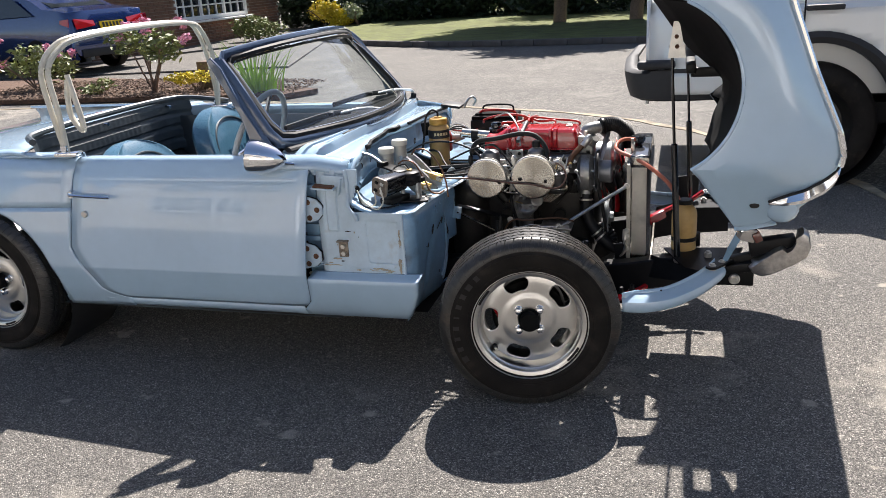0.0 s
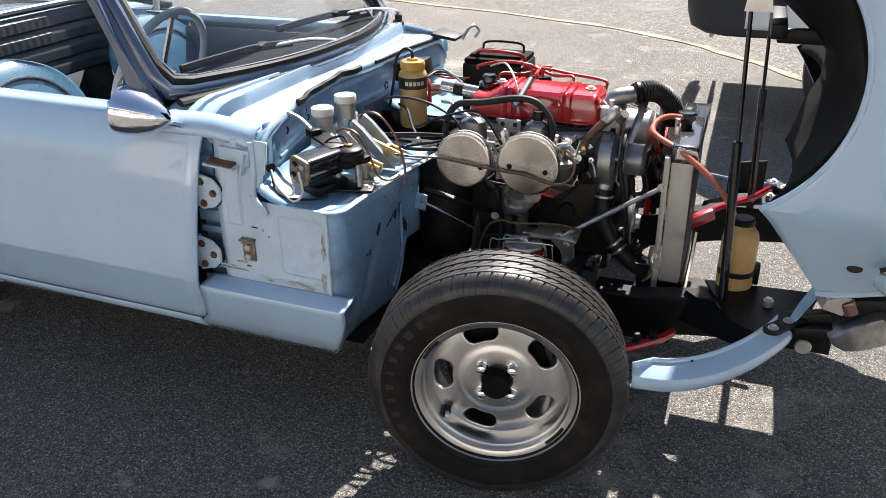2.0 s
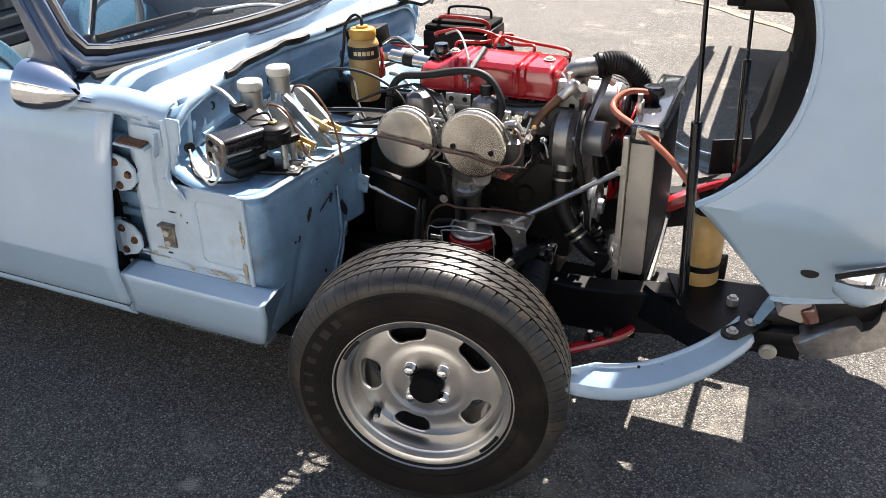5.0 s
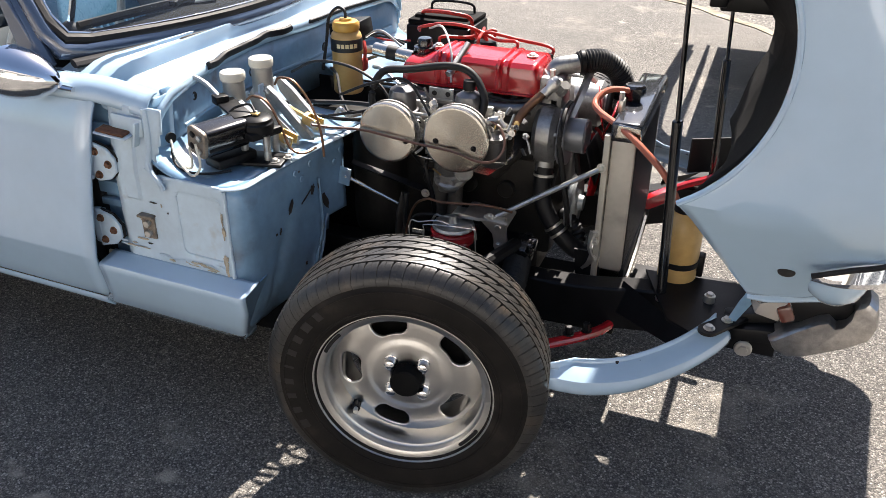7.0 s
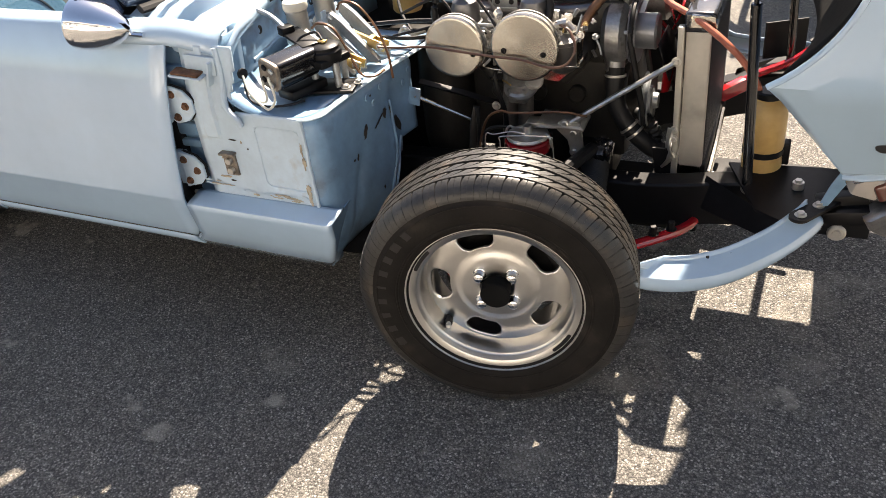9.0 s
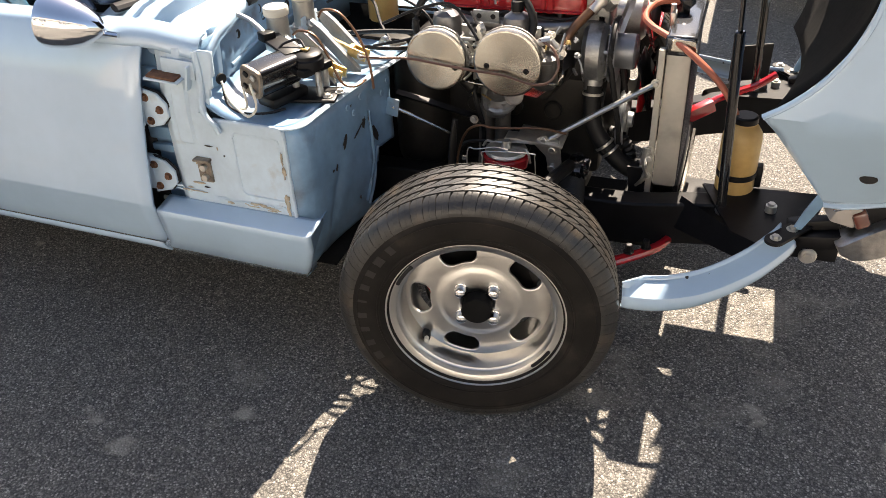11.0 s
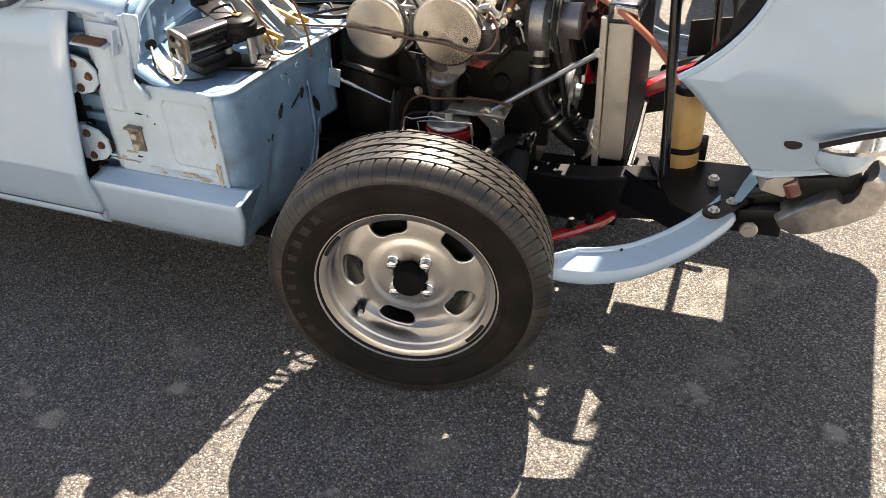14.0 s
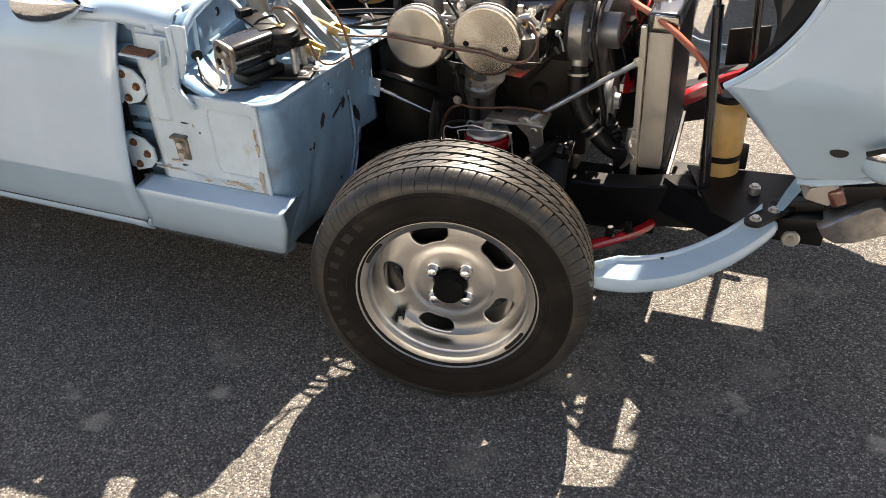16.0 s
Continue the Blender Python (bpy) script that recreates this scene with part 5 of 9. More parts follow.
def hinges():
    for z, hx in ((0.620, 0.0), (0.456, -0.022)):
        h = new("door_hinge")
        h.parent = car
        bm = B()
        out = [(-0.772, 0.032), (-0.752, 0.045), (-0.718, 0.036), (-0.698, 0.014), (-0.698, -0.016), (-0.718, -0.036), (-0.752, -0.045), (-0.772, -0.03)]
        plate(bm, [(x + hx, -0.631, z + d) for x, d in out], (0, -0.007, 0))
        part("hinge_plate", bm, BLUE_OLD, h, bevel=0.002)
        # slightly larger black plate paints the shadow line round the hinge
        bm = B()
        plate(bm, [(hx - 0.735 + (x + 0.735) * 1.04 + 0.001, -0.625, z + d * 1.03) for x, d in out], (0, -0.0055, 0))
        part("hinge_packing", bm, DARK, h)
        for x, d in ((-0.748, 0.026), (-0.717, 0.0), (-0.746, -0.028)):
            bm = B()
            cy(bm, (x + hx, -0.636, z + d), (x + hx, -0.645, z + d), 0.0065, n=6)
            cy(bm, (x + hx, -0.636, z + d), (x + hx, -0.6392, z + d), 0.0095, n=16)
            part("hinge_bolt", bm, RUST, h, "rusty hinge bolt")
        bm = B()
        bx(bm, (-0.785, -0.625, z), (0.03, 0.02, 0.085), bev=0.004)
        cy(bm, (-0.778, -0.632, z - 0.045), (-0.778, -0.632, z + 0.045), 0.007)
        part("hinge_knuckle", bm, BLUE_OLD, h)
    # check strap bracket
    bm = B()
    bx(bm, (-0.652, -0.629, 0.716), (0.078, 0.006, 0.040), (0, 4, 0), bev=0.002)
    bx(bm, (-0.682, -0.641, 0.697), (0.082, 0.034, 0.005), (6, 4, 0), bev=0.002)
    bx(bm, (-0.627, -0.634, 0.70), (0.006, 0.022, 0.055), (0, 14, 0), bev=0.002)
    part("check_bracket", bm, BLUE_OLD, car, "worn steel check bracket")
    bm = B()
    bx(bm, (-0.682, -0.642, 0.703), (0.070, 0.028, 0.006), (6, 4, 0), bev=0.002)
    part("bracket_wear", bm, RUST, car)
    # torn flange opening as a black plate, its shade in the colour; ribs in the door gap
    bm = B()
    plate(bm, [(-0.597, -0.6362, 0.640), (-0.601, -0.6362, 0.612), (-0.594, -0.6362, 0.588), (-0.586, -0.6362, 0.580), (-0.588, -0.6362, 0.600), (-0.587, -0.6362, 0.622)], (0, -0.0012, 0))
    part("torn_edge", bm, DARK, car)
    # backing plate whose darker blue stands in for shade in the gap
    bm = B()
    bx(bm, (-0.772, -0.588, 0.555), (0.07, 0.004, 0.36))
    part("door_gap_back", bm, BLUE_SHADED, car, "blue metal inside the door gap, darkened for its shade")
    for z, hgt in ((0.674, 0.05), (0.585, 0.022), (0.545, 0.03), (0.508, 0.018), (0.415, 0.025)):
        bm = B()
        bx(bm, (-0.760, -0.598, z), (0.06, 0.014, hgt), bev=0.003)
        part("gap_rib", bm, BLUE_SHADED, car)
    # bonnet catch plate
    bm = B()
    bx(bm, (-0.634, -0.636, 0.487), (0.033, 0.012, 0.058), bev=0.002)
    bx(bm, (-0.634, -0.642, 0.514), (0.040, 0.02, 0.006), bev=0.002)
    part("catch_plate", bm, GRIMY, car, "worn bonnet catch plate")
    for dz in (-0.014, 0.010):
        bm = B()
        cy(bm, (-0.632, -0.64, 0.487 + dz), (-0.632, -0.652, 0.487 + dz), 0.008, n=6)
        part("catch_bolt", bm, ZINC, car)


hinges()


def settle(bm, m):
    """Flatten a tyre where it stands on the ground, with a slight bulge."""
    inv = m.inverted()
    for v in bm.verts:
        w = m @ v.co
        if w.z < 0.05:
            v.co.y *= 1 + 0.07 * (1 - max(0, w.z) / 0.05) ** 2
            w = m @ v.co
            w.z = max(w.z, 0.0008)
            v.co = inv @ w


def wheel(m, name="wheel", simple=False, label=""):
    w = new(name)
    w.parent = car
    if label:
        w["label"] = label
    ax = (0, -1, 0)
    bm = B()
    prof = [(0.180, 0.060), (0.192, 0.076), (0.197, 0.0805), (0.202, 0.0825), (0.205, 0.0845), (0.2075, 0.0835), (0.2085, 0.0848), (0.2105, 0.0848), (0.2115, 0.0838), (0.222, 0.0870), (0.240, 0.087), (0.2445, 0.0862), (0.2455, 0.0872), (0.2475, 0.0868), (0.2485, 0.0854), (0.258, 0.082), (0.262, 0.0825), (0.265, 0.080), (0.2735, 0.072), (0.2785, 0.062), (0.2805, 0.05),
            (0.2815, 0.0)]
    prof = prof + [(r, -h) for r, h in prof[::-1][1:]]
    prof = [(0.289 - (0.289 - r) * 1.108, h) for r, h in prof]
    lathe(bm, (0, 0, 0), ax, prof, 128)
    settle(bm, m)
    part("tyre", bm, TYRE, w)
    # tread blocks
    bm = B()
    rows = ((0.0530, 0.0830, 132, 0.5, True), (0.0295, 0.0480, 62, 1.25, False), (0.0040, 0.0240, 62, 1.25, False), (-0.0240, -0.0040, 62, 1.25, False), (-0.0480, -0.0295, 62, 1.25, False), (-0.0830, -0.0530, 132, 0.5, True))

    def rad(h):
        a = abs(h)
        return 0.2890 - 0.0012 * (a / 0.05) ** 2 - (max(0, a - 0.051) / 0.032) ** 2.1 * 0.0265

    for h0, h1, n, skew, shoulder in rows:
        nh = 6 if shoulder else 4
        for i in range(n):
            gap = (0.40 if i % 2 else 0.09) if shoulder else 0.30
            a0 = 2 * math.pi * (i + 0.03) / n
            a1 = 2 * math.pi * (i + 1.03 - gap) / n
            sk = skew * 2 * math.pi / n
            top, bot = [], []
            for k in range(nh):
                f = k / (nh - 1)
                h = h0 + (h1 - h0) * f
                q = abs(h)
                # slots close up towards the sidewall, leaf-shaped cuts towards the middle
                shut = 2 * math.pi / n * gap * 0.8 * min(1, max(0, (q - 0.054) / 0.010)) if shoulder else 2 * math.pi / n * gap * 0.9 * f ** 0.7
                da = sk * (f if shoulder else f ** 1.6)
                r = rad(h)
                for a in (a0 + da, (a0 + a1) / 2 + da, a1 + da + shut):
                    top.append(bm.verts.new((r * math.cos(a), -h, r * math.sin(a))))
                    bot.append(bm.verts.new(((r - 0.009) * math.cos(a), -h, (r - 0.009) * math.sin(a))))
            for k in range(nh - 1):
                for j in range(2):
                    q = k * 3 + j
                    bm.faces.new((top[q], top[q + 1], top[q + 4], top[q + 3]))
            last = (nh - 1) * 3
            ring = [0, 1, 2] + [3 * k + 2 for k in range(1, nh)] + [last + 1, last] + [3 * k for k in range(nh - 2, 0, -1)]
            for p, q in zip(ring, ring[1:] + ring[:1]):
                bm.faces.new((top[q], top[p], bot[p], bot[q]))
    settle(bm, m)
    part("tread", bm, TREAD, w, "worn tread blocks")
    # pressed alloy rim
    bm = B()
    lathe(bm, (0, 0, 0), ax, [(0.184, 0.058), (0.193, 0.066), (0.1972, 0.071), (0.1972, 0.0765), (0.1955, 0.0790), (0.1925, 0.0790), (0.1912, 0.0770), (0.1908, 0.0735), (0.1900, 0.0722), (0.1880, 0.0718), (0.1745, 0.0695), (0.1728, 0.0682), (0.1720, 0.0650), (0.1716, 0.0560), (0.1700, 0.0540), (0.1665, 0.0520), (0.1652, 0.0490), (0.1640, 0.0300), (0.1610, 0.0150), (0.1600, 0.004), (0.155, -0.06), (0.17, -0.075)], 128)
    bmesh.ops.transform(bm, matrix=Matrix.Diagonal((0.952, 1, 0.952, 1)), verts=bm.verts)
    part("rim", bm, ALLOY, w, "brushed alloy wheel rim")
    bm = B()
    IN = 0.026
    NA, rs = 240, [0.033, 0.040, 0.056, 0.072, 0.080, 0.086, 0.094, 0.099, 0.102, 0.1045, 0.107, 0.110, 0.114, 0.119, 0.126, 0.132, 0.136, 0.139, 0.1415, 0.144, 0.1465, 0.149, 0.152, 0.157, 0.165]

    def face_h(r):
        if r < 0.078:
            return 0.047
        if r < 0.094:
            return 0.047 - 0.006 * math.sin((r - 0.078) / 0.016 * math.pi / 2)
        if r < 0.125:
            return 0.041
        return 0.041 - 0.010 * ((r - 0.125) / 0.04) ** 1.5

    centres = [math.radians(a) for a in (108, 36, -36, -108, 180)]

    def slot_edge(r, a):
        best = 1.0
        for c in centres:
            d = abs((a - c + math.pi) % (2 * math.pi) - math.pi)
            dx, dr = d * 0.126, abs(r - 0.126)
            hx, hr, cr = 0.0395, 0.0222, 0.0195
            qx, qr = dx - (hx - cr), dr - (hr - cr)
            best = min(best, math.hypot(max(0, qx), max(0, qr)) + min(0, max(qx, qr)) - cr)
        return best

    vs = [[bm.verts.new((r * math.cos(2 * math.pi * i / NA), -face_h(r), r * math.sin(2 * math.pi * i / NA))) for i in range(NA)] for r in rs]
    for k in range(len(rs) - 1):
        for i in range(NA):
            if slot_edge((rs[k] + rs[k + 1]) / 2, 2 * math.pi * (i + 0.5) / NA) < 0:
                continue
            j = (i + 1) % NA
            bm.faces.new((vs[k][i], vs[k][j], vs[k + 1][j], vs[k + 1][i]))
    bmesh.ops.delete(bm, geom=[v for v in bm.verts if not v.link_faces], context="VERTS")
    for v in bm.verts:
        if v.is_boundary and 0.09 < math.hypot(v.co.x, v.co.z) < 0.16:
            r, a = math.hypot(v.co.x, v.co.z), math.atan2(v.co.z, v.co.x)
            for _ in range(3):
                d, e = slot_edge(r, a), 0.0005
                gr, ga = (slot_edge(r + e, a) - d) / e, (slot_edge(r, a + e / 0.126) - d) / e
                q = max(0.3, gr * gr + ga * ga)
                r, a = r - d * gr / q, a - d * ga / q / 0.126
            v.co = (r * math.cos(a), -face_h(r), r * math.sin(a))
    bmesh.ops.transform(bm, matrix=Matrix.Diagonal((0.965, 1, 0.965, 1)), verts=bm.verts)
    bmesh.ops.translate(bm, vec=(0, IN, 0), verts=bm.verts)
    part("wheel_disc", bm, ALLOY, w, "slotted alloy wheel centre", solid=0.006, offset=0)
    for a in (45, 135, 225, 315):
        c = V((0.0476 * math.cos(radians(a)), 0, 0.0476 * math.sin(radians(a))))
        bm = B()
        lathe(bm, c + V((0, -0.045 + IN, 0)), ax, [(0, 0), (0.0155, 0), (0.0155, 0.004), (0.012, 0.006)], 20)
        lathe(bm, c + V((0, -0.049 + IN, 0)), ax, [(0.012, 0), (0.012, 0.014), (0.0105, 0.0185), (0.006, 0.021), (0, 0.0215)], 14)
        part("wheel_nut", bm, CHROME, w, "chrome wheel nut")
    bm = B()
    lathe(bm, (0, -0.036 + IN, 0), ax, [(0.036, 0), (0.036, 0.012), (0.0315, 0.014), (0.0315, 0.042), (0.029, 0.045), (0, 0.0455)], 32)
    part("hub_cap", bm, BLACK_MATT, w, "matt black centre cap")
    bm = B()
    c = V((0.150 * math.cos(radians(-140)), -0.024, 0.150 * math.sin(radians(-140))))
    tube(bm, [c + V((0, 0.02, 0)), c + V((0.004, -0.012, 0.003))], 0.0085, 10)
    part("valve", bm, RUBBER, w)
    bm = B()
    tube(bm, [c + V((0.004, -0.011, 0.003)), c + V((0.006, -0.024, 0.004))], 0.005, 10)
    part("valve_cap", bm, WHITE_PL, w)
    # balance slots in the lip: black plates, the recess shade put in as colour
    for a in (145, -38):
        bm = B()
        ring = [(0.1765, d) for d in frange(-9, 9, 7)] + [(0.1745, 9.8), (0.1705, 9.8)] + [(0.1685, d) for d in frange(9, -9, 7)] + [(0.1705, -9.8), (0.1745, -9.8)]
        plate(bm, [(q * math.cos(radians(a + d)), -0.0698, q * math.sin(radians(a + d))) for q, d in ring], (0, -0.0016, 0))
        part("lip_slot", bm, DARK, w)
    # drum and caliper behind the slots
    bm = B()
    lathe(bm, (0, 0.02, 0), ax, [(0, 0.0), (0.115, 0.0), (0.12, -0.01), (0.12, -0.06), (0, -0.06)], 40)
    part("brake", bm, BLACK_MATT, w)
    bm = B()
    bx(bm, (-0.10, 0.022, 0.05), (0.05, 0.05, 0.13), (0, -25, 0), bev=0.01)
    part("caliper", bm, RED, w, "red painted brake caliper")
    # moulded lettering
    if not simple:
        for i, width in enumerate((0.034, 0.024, 0.020, 0.022, 0.010, 0.024, 0.026, 0.034, 0.026)):
            a = radians(207 - i * 9.2)
            bm = B()
            bx(bm, (0, 0, 0), (width * 0.62, 0.020, 0.0010), bev=0.0004, seg=1)
            bmesh.ops.transform(bm, matrix=Matrix.Translation((0.232 * math.cos(a), -0.0866, 0.232 * math.sin(a))) @ Matrix.Rotation(radians(90), 4, "X") @ Matrix.Rotation(a - math.pi / 2, 4, "Z"), verts=bm.verts)
            part("sidewall_bar", bm, LETTER, w)
    w.matrix_world = m
    return w


wheel(pose(-0.0087, -0.648, 0.2785, 1.0, 0, 11.3), label="front wheel with a black tyre and slotted alloy rim")
wheel(pose(0, 0.637, 0.2845, 0, 0, 180), simple=True, label="far front wheel with a slotted alloy rim")
wheel(pose(-2.165, -0.545, 0.2845, 0, 35, -4), simple=True, label="rear wheel with a slotted alloy rim")
wheel(pose(-2.108, 0.615, 0.2845, 0, 0, 180), simple=True, label="far rear wheel with a slotted alloy rim")


# raised bonnet
def bonnet():
    b = new("bonnet")
    b.parent = car

    def left(z):
        if z < 0.783:
            return 0.604 + (0.478 - 0.604) * (z - 0.582) / (0.783 - 0.582)
        if z < 1.2574:
            return 0.345 + math.sqrt(max(0.0, 0.2545 ** 2 - (z - 1.003) ** 2))
        return 0.275 if z < 1.75 else 0.275 - 0.06 * (z - 1.75) / 0.30

    RIGHT = ((0.582, 0.616), (0.60, 0.69), (0.64, 0.755), (0.676, 0.79), (0.72, 0.826), (0.765, 0.852), (0.815, 0.864), (0.88, 0.848), (1.041, 0.778), (1.225, 0.710), (1.396, 0.675), (1.66, 0.655), (2.05, 0.60))

    def right(z):
        for (a, xa), (c, xc) in zip(RIGHT, RIGHT[1:]):
            if z <= c:
                return xa + (xc - xa) * max(0, (z - a) / (c - a))
        return RIGHT[-1][1]

    zs = [0.582, 0.59, 0.60, 0.612, 0.625, 0.646, 0.667, 0.69, 0.72, 0.753, 0.783] + frange(0.81, 1.235, 20) + [1.25, 1.2572, 1.259] + frange(1.30, 2.05, 14)

    def half(z):
        return 0.611 + (0.735 - 0.611) * min(1.0, max(0.0, (z - 0.579) / 0.204)) - 0.02 * max(0, (z - 1.2) / 0.45)

    NU = 22

    def skin(s):
        rows = []
        for z in zs:
            a, c = left(z), right(z)
            row = []
            for i in range(NU + 1):
                u = i / NU
                x = a + (c - a) * u
                y = half(z) + 0.006 * math.sin(math.pi * min(1, u * 1.25)) * min(1, (z - 0.56) / 0.25)
                if u > 0.45:
                    y -= max(0.0, half(z) - 0.688) * ((u - 0.45) / 0.55) ** 2
                row.append(V((x + (0.09 if s > 0 else 0.0), s * (y - (0.06 if s > 0 else 0.0)), z)))
            rows.append(row)
        return rows

    for s in (-1, 1):
        bm = B()
        sheet(bm, skin(s))
        part("bonnet_flank", bm, BLUE, b, "pale blue bonnet wing side", solid=0.005, offset=1 if s > 0 else -1)
    # top skin, facing forward while raised
    L, R = skin(-1), skin(1)
    bm = B()
    rows = []
    for l, r in zip(L, R):
        p, q = l[-1], r[-1]
        rows.append([V((p.x + (q.x - p.x) * t + (0.032 * min(1, max(0, (p.z - 0.86) / 0.25)) - 0.05 * max(0, (0.86 - p.z) / 0.2)) * math.sin(math.pi * t), p.y + (q.y - p.y) * t, p.z)) for t in frange(0, 1, 15)])
    sheet(bm, rows)
    part("bonnet_top", bm, BLUE, b, solid=0.005)
    # bright bead along the wing seam
    bm = B()
    tube(bm, [l[-1] + V((0.004, -0.004, 0)) for l, z in zip(L, zs) if z > 0.78], 0.009, 8, 2)
    part("wing_bead", bm, CHROME, b, "chrome bead along the wing seam")
    # arch lip and black liner
    bm = B()
    rows = []
    INN = ((0.62, 0.56), (0.66, 0.53), (0.70, 0.505), (0.76, 0.52), (0.80, 0.535), (0.867, 0.549), (0.92, 0.572), (0.973, 0.575), (1.02, 0.53), (1.082, 0.46), (1.15, 0.41), (1.224, 0.357), (1.30, 0.30), (1.36, 0.22))

    def inn(z):
        for (a, xa), (c, xc) in zip(INN, INN[1:]):
            if z <= c:
                return xa + (xc - xa) * max(0, (z - a) / (c - a))
        return INN[-1][1]

    for z in frange(0.775, 1.36, 30):
        p0 = V((left(z) + 0.004, -half(z) + 0.007, z))
        p1 = V((inn(z), -0.30, z))
        rows.append([p0.lerp(p1, t) + V((0.03 * math.sin(math.pi * t), 0, 0)) for t in frange(0, 1, 7)])
    sheet(bm, rows)
    part("arch_liner", bm, BLACK_MATT, b, "matt black inner wheel arch", solid=0.006)
    bm = B()
    sheet(bm, [[V((p.x + 0.09, -p.y - 0.06, p.z)) for p in r] for r in rows if r[0].z < 1.30])
    sheet(bm, [[V((p.x + 0.09, -p.y - 0.06, p.z)) for p in r[:5]] for r in rows if r[0].z > 1.28])
    part("arch_liner", bm, BLACK_MATT, b, "matt black inner wheel arch", solid=0.006)
    # black underside
    bm = B()
    rows = []
    for l, r in zip(L, R):
        p, q = l[-3], r[-3]
        rows.append([V((p.x + (q.x - p.x) * t - 0.012, p.y * 0.97 + (q.y - p.y) * 0.97 * t, p.z)) for t in frange(0, 1, 8)])
    sheet(bm, rows)
    part("underside", bm, BLACK_MATT, b, "black bonnet underside", solid=0.004)
    for s in (-1, 1):
        bm = B()
        sheet(bm, [[V((p.x, p.y - s * 0.009, p.z)) for p in row[:-3]] for row in skin(s)])
        part("inner_flank", bm, BLACK_MATT, b, solid=0.002)
    # rounded edge along the arch
    bm = B()
    tube(bm, [(left(z) + 0.002, -half(z) - 0.001, z) for z in frange(0.783, 1.235, 34)], 0.005, 8, 1)
    part("arch_lip", bm, BLUE, b)
    # grommet, lamp rim, lamp bowl

    def outer(p, y):
        """The point carried outwards onto the wing side."""
        return YARD + (p - YARD) * ((y - YARD.y) / (p.y - YARD.y))

    bm = B()
    lathe(bm, (0.652, 0, 0), (0, -1, 0), [(0, 0.004), (0.014, 0.004), (0.018, 0.002), (0.018, -0.006)], 24)
    bmesh.ops.transform(bm, matrix=Matrix.Translation((0.652 * 0.25, -0.6655, 0.664)) @ Matrix.Diagonal((0.75, 1, 0.47, 1)), verts=bm.verts)
    part("grommet", bm, RUBBER, b, "black rubber grommet")
    bm = B()
    low = smooth_line([(0.690, -0.645, 0.660), (0.722, -0.640, 0.655), (0.775, -0.630, 0.658), (0.816, -0.608, 0.670), (0.844, -0.59, 0.683), (0.872, -0.562, 0.709), (0.889, -0.54, 0.747)], 5)
    high = smooth_line([(0.691, -0.650, 0.667), (0.742, -0.654, 0.689), (0.783, -0.645, 0.700), (0.811, -0.634, 0.712), (0.845, -0.612, 0.727), (0.874, -0.582, 0.746), (0.889, -0.548, 0.762)], 5)
    low, high = [outer(p, -0.688 + 0.35 * (p.y + 0.60)) for p in low], [outer(p, -0.688 + 0.35 * (p.y + 0.60)) for p in high]
    rows = []
    for a, c in zip(low, high):
        o = V((0.35, -0.85, -0.35)).normalized() * 0.35 * (c - a).length
        rows.append([a + V((0.0, 0.02, -0.002)), a, a.lerp(c, 0.3) + o * 0.9, a.lerp(c, 0.6) + o, c + V((0, -0.002, 0)), c + V((0, 0.012, 0.004))])
    sheet(bm, rows)
    # black tube painting the shadow gap above the rim
    gap = B()
    tube(gap, [c + V((-0.001, -0.001, 0.003)) for c in high], 0.0045, 6, 1)
    part("rim_gap", gap, DARK, b)
    part("headlamp_rim", bm, CHROME, b, "chrome headlamp rim")
    bm = B()
    lathe(bm, outer(V((0.733, -0.595, 0.652)), -0.625), (0, -0.1, -1), [(0.051, -0.03), (0.050, 0.0), (0.047, 0.020), (0.039, 0.038), (0.022, 0.052), (0.0, 0.056)], 28)
    part("lamp_bowl", bm, BLUE, b, "pale blue lamp bowl")
    bm = B()
    sheet(bm, [[V((x, y, 0.575 + 0.25 * max(0, x - 0.64) + (0.03 if y > -0.5 else 0))) for x in frange(0.605, 0.72, 8)] for y in (-0.61, -0.45, -0.2, 0.2, 0.45, 0.61)])
    part("nose_panel", bm, BLUE, b, solid=0.005)
    # strut bracket
    bm = B()
    plate(bm, [(0.40, -0.36, 1.05), (0.455, -0.36, 1.05), (0.432, -0.36, 1.16), (0.415, -0.36, 1.16)], (0, 0.006, 0))
    part("strut_bracket", bm, ZINC, b)
    bm = B()
    plate(bm, [(0.44, 0.30, 1.0), (0.50, 0.30, 1.0), (0.475, 0.30, 1.10)], (0, 0.006, 0))
    part("strut_bracket", bm, ZINC, b)
    for p in ((0.425, -0.362, 1.115), (0.427, -0.362, 1.085)):
        bm = B()
        cy(bm, p, (p[0], p[1] - 0.008, p[2]), 0.007, n=6)
        part("bracket_bolt", bm, RUST, b)
    bm = B()
    bx(bm, (0.47, 0.0, 1.02), (0.03, 0.8, 0.03), bev=0.004)
    bx(bm, (0.55, -0.32, 1.0), (0.16, 0.02, 0.03), bev=0.004)
    bx(bm, (0.55, 0.32, 1.0), (0.16, 0.02, 0.03), bev=0.004)
    part("brace_bar", bm, BLACK, b)


bonnet()


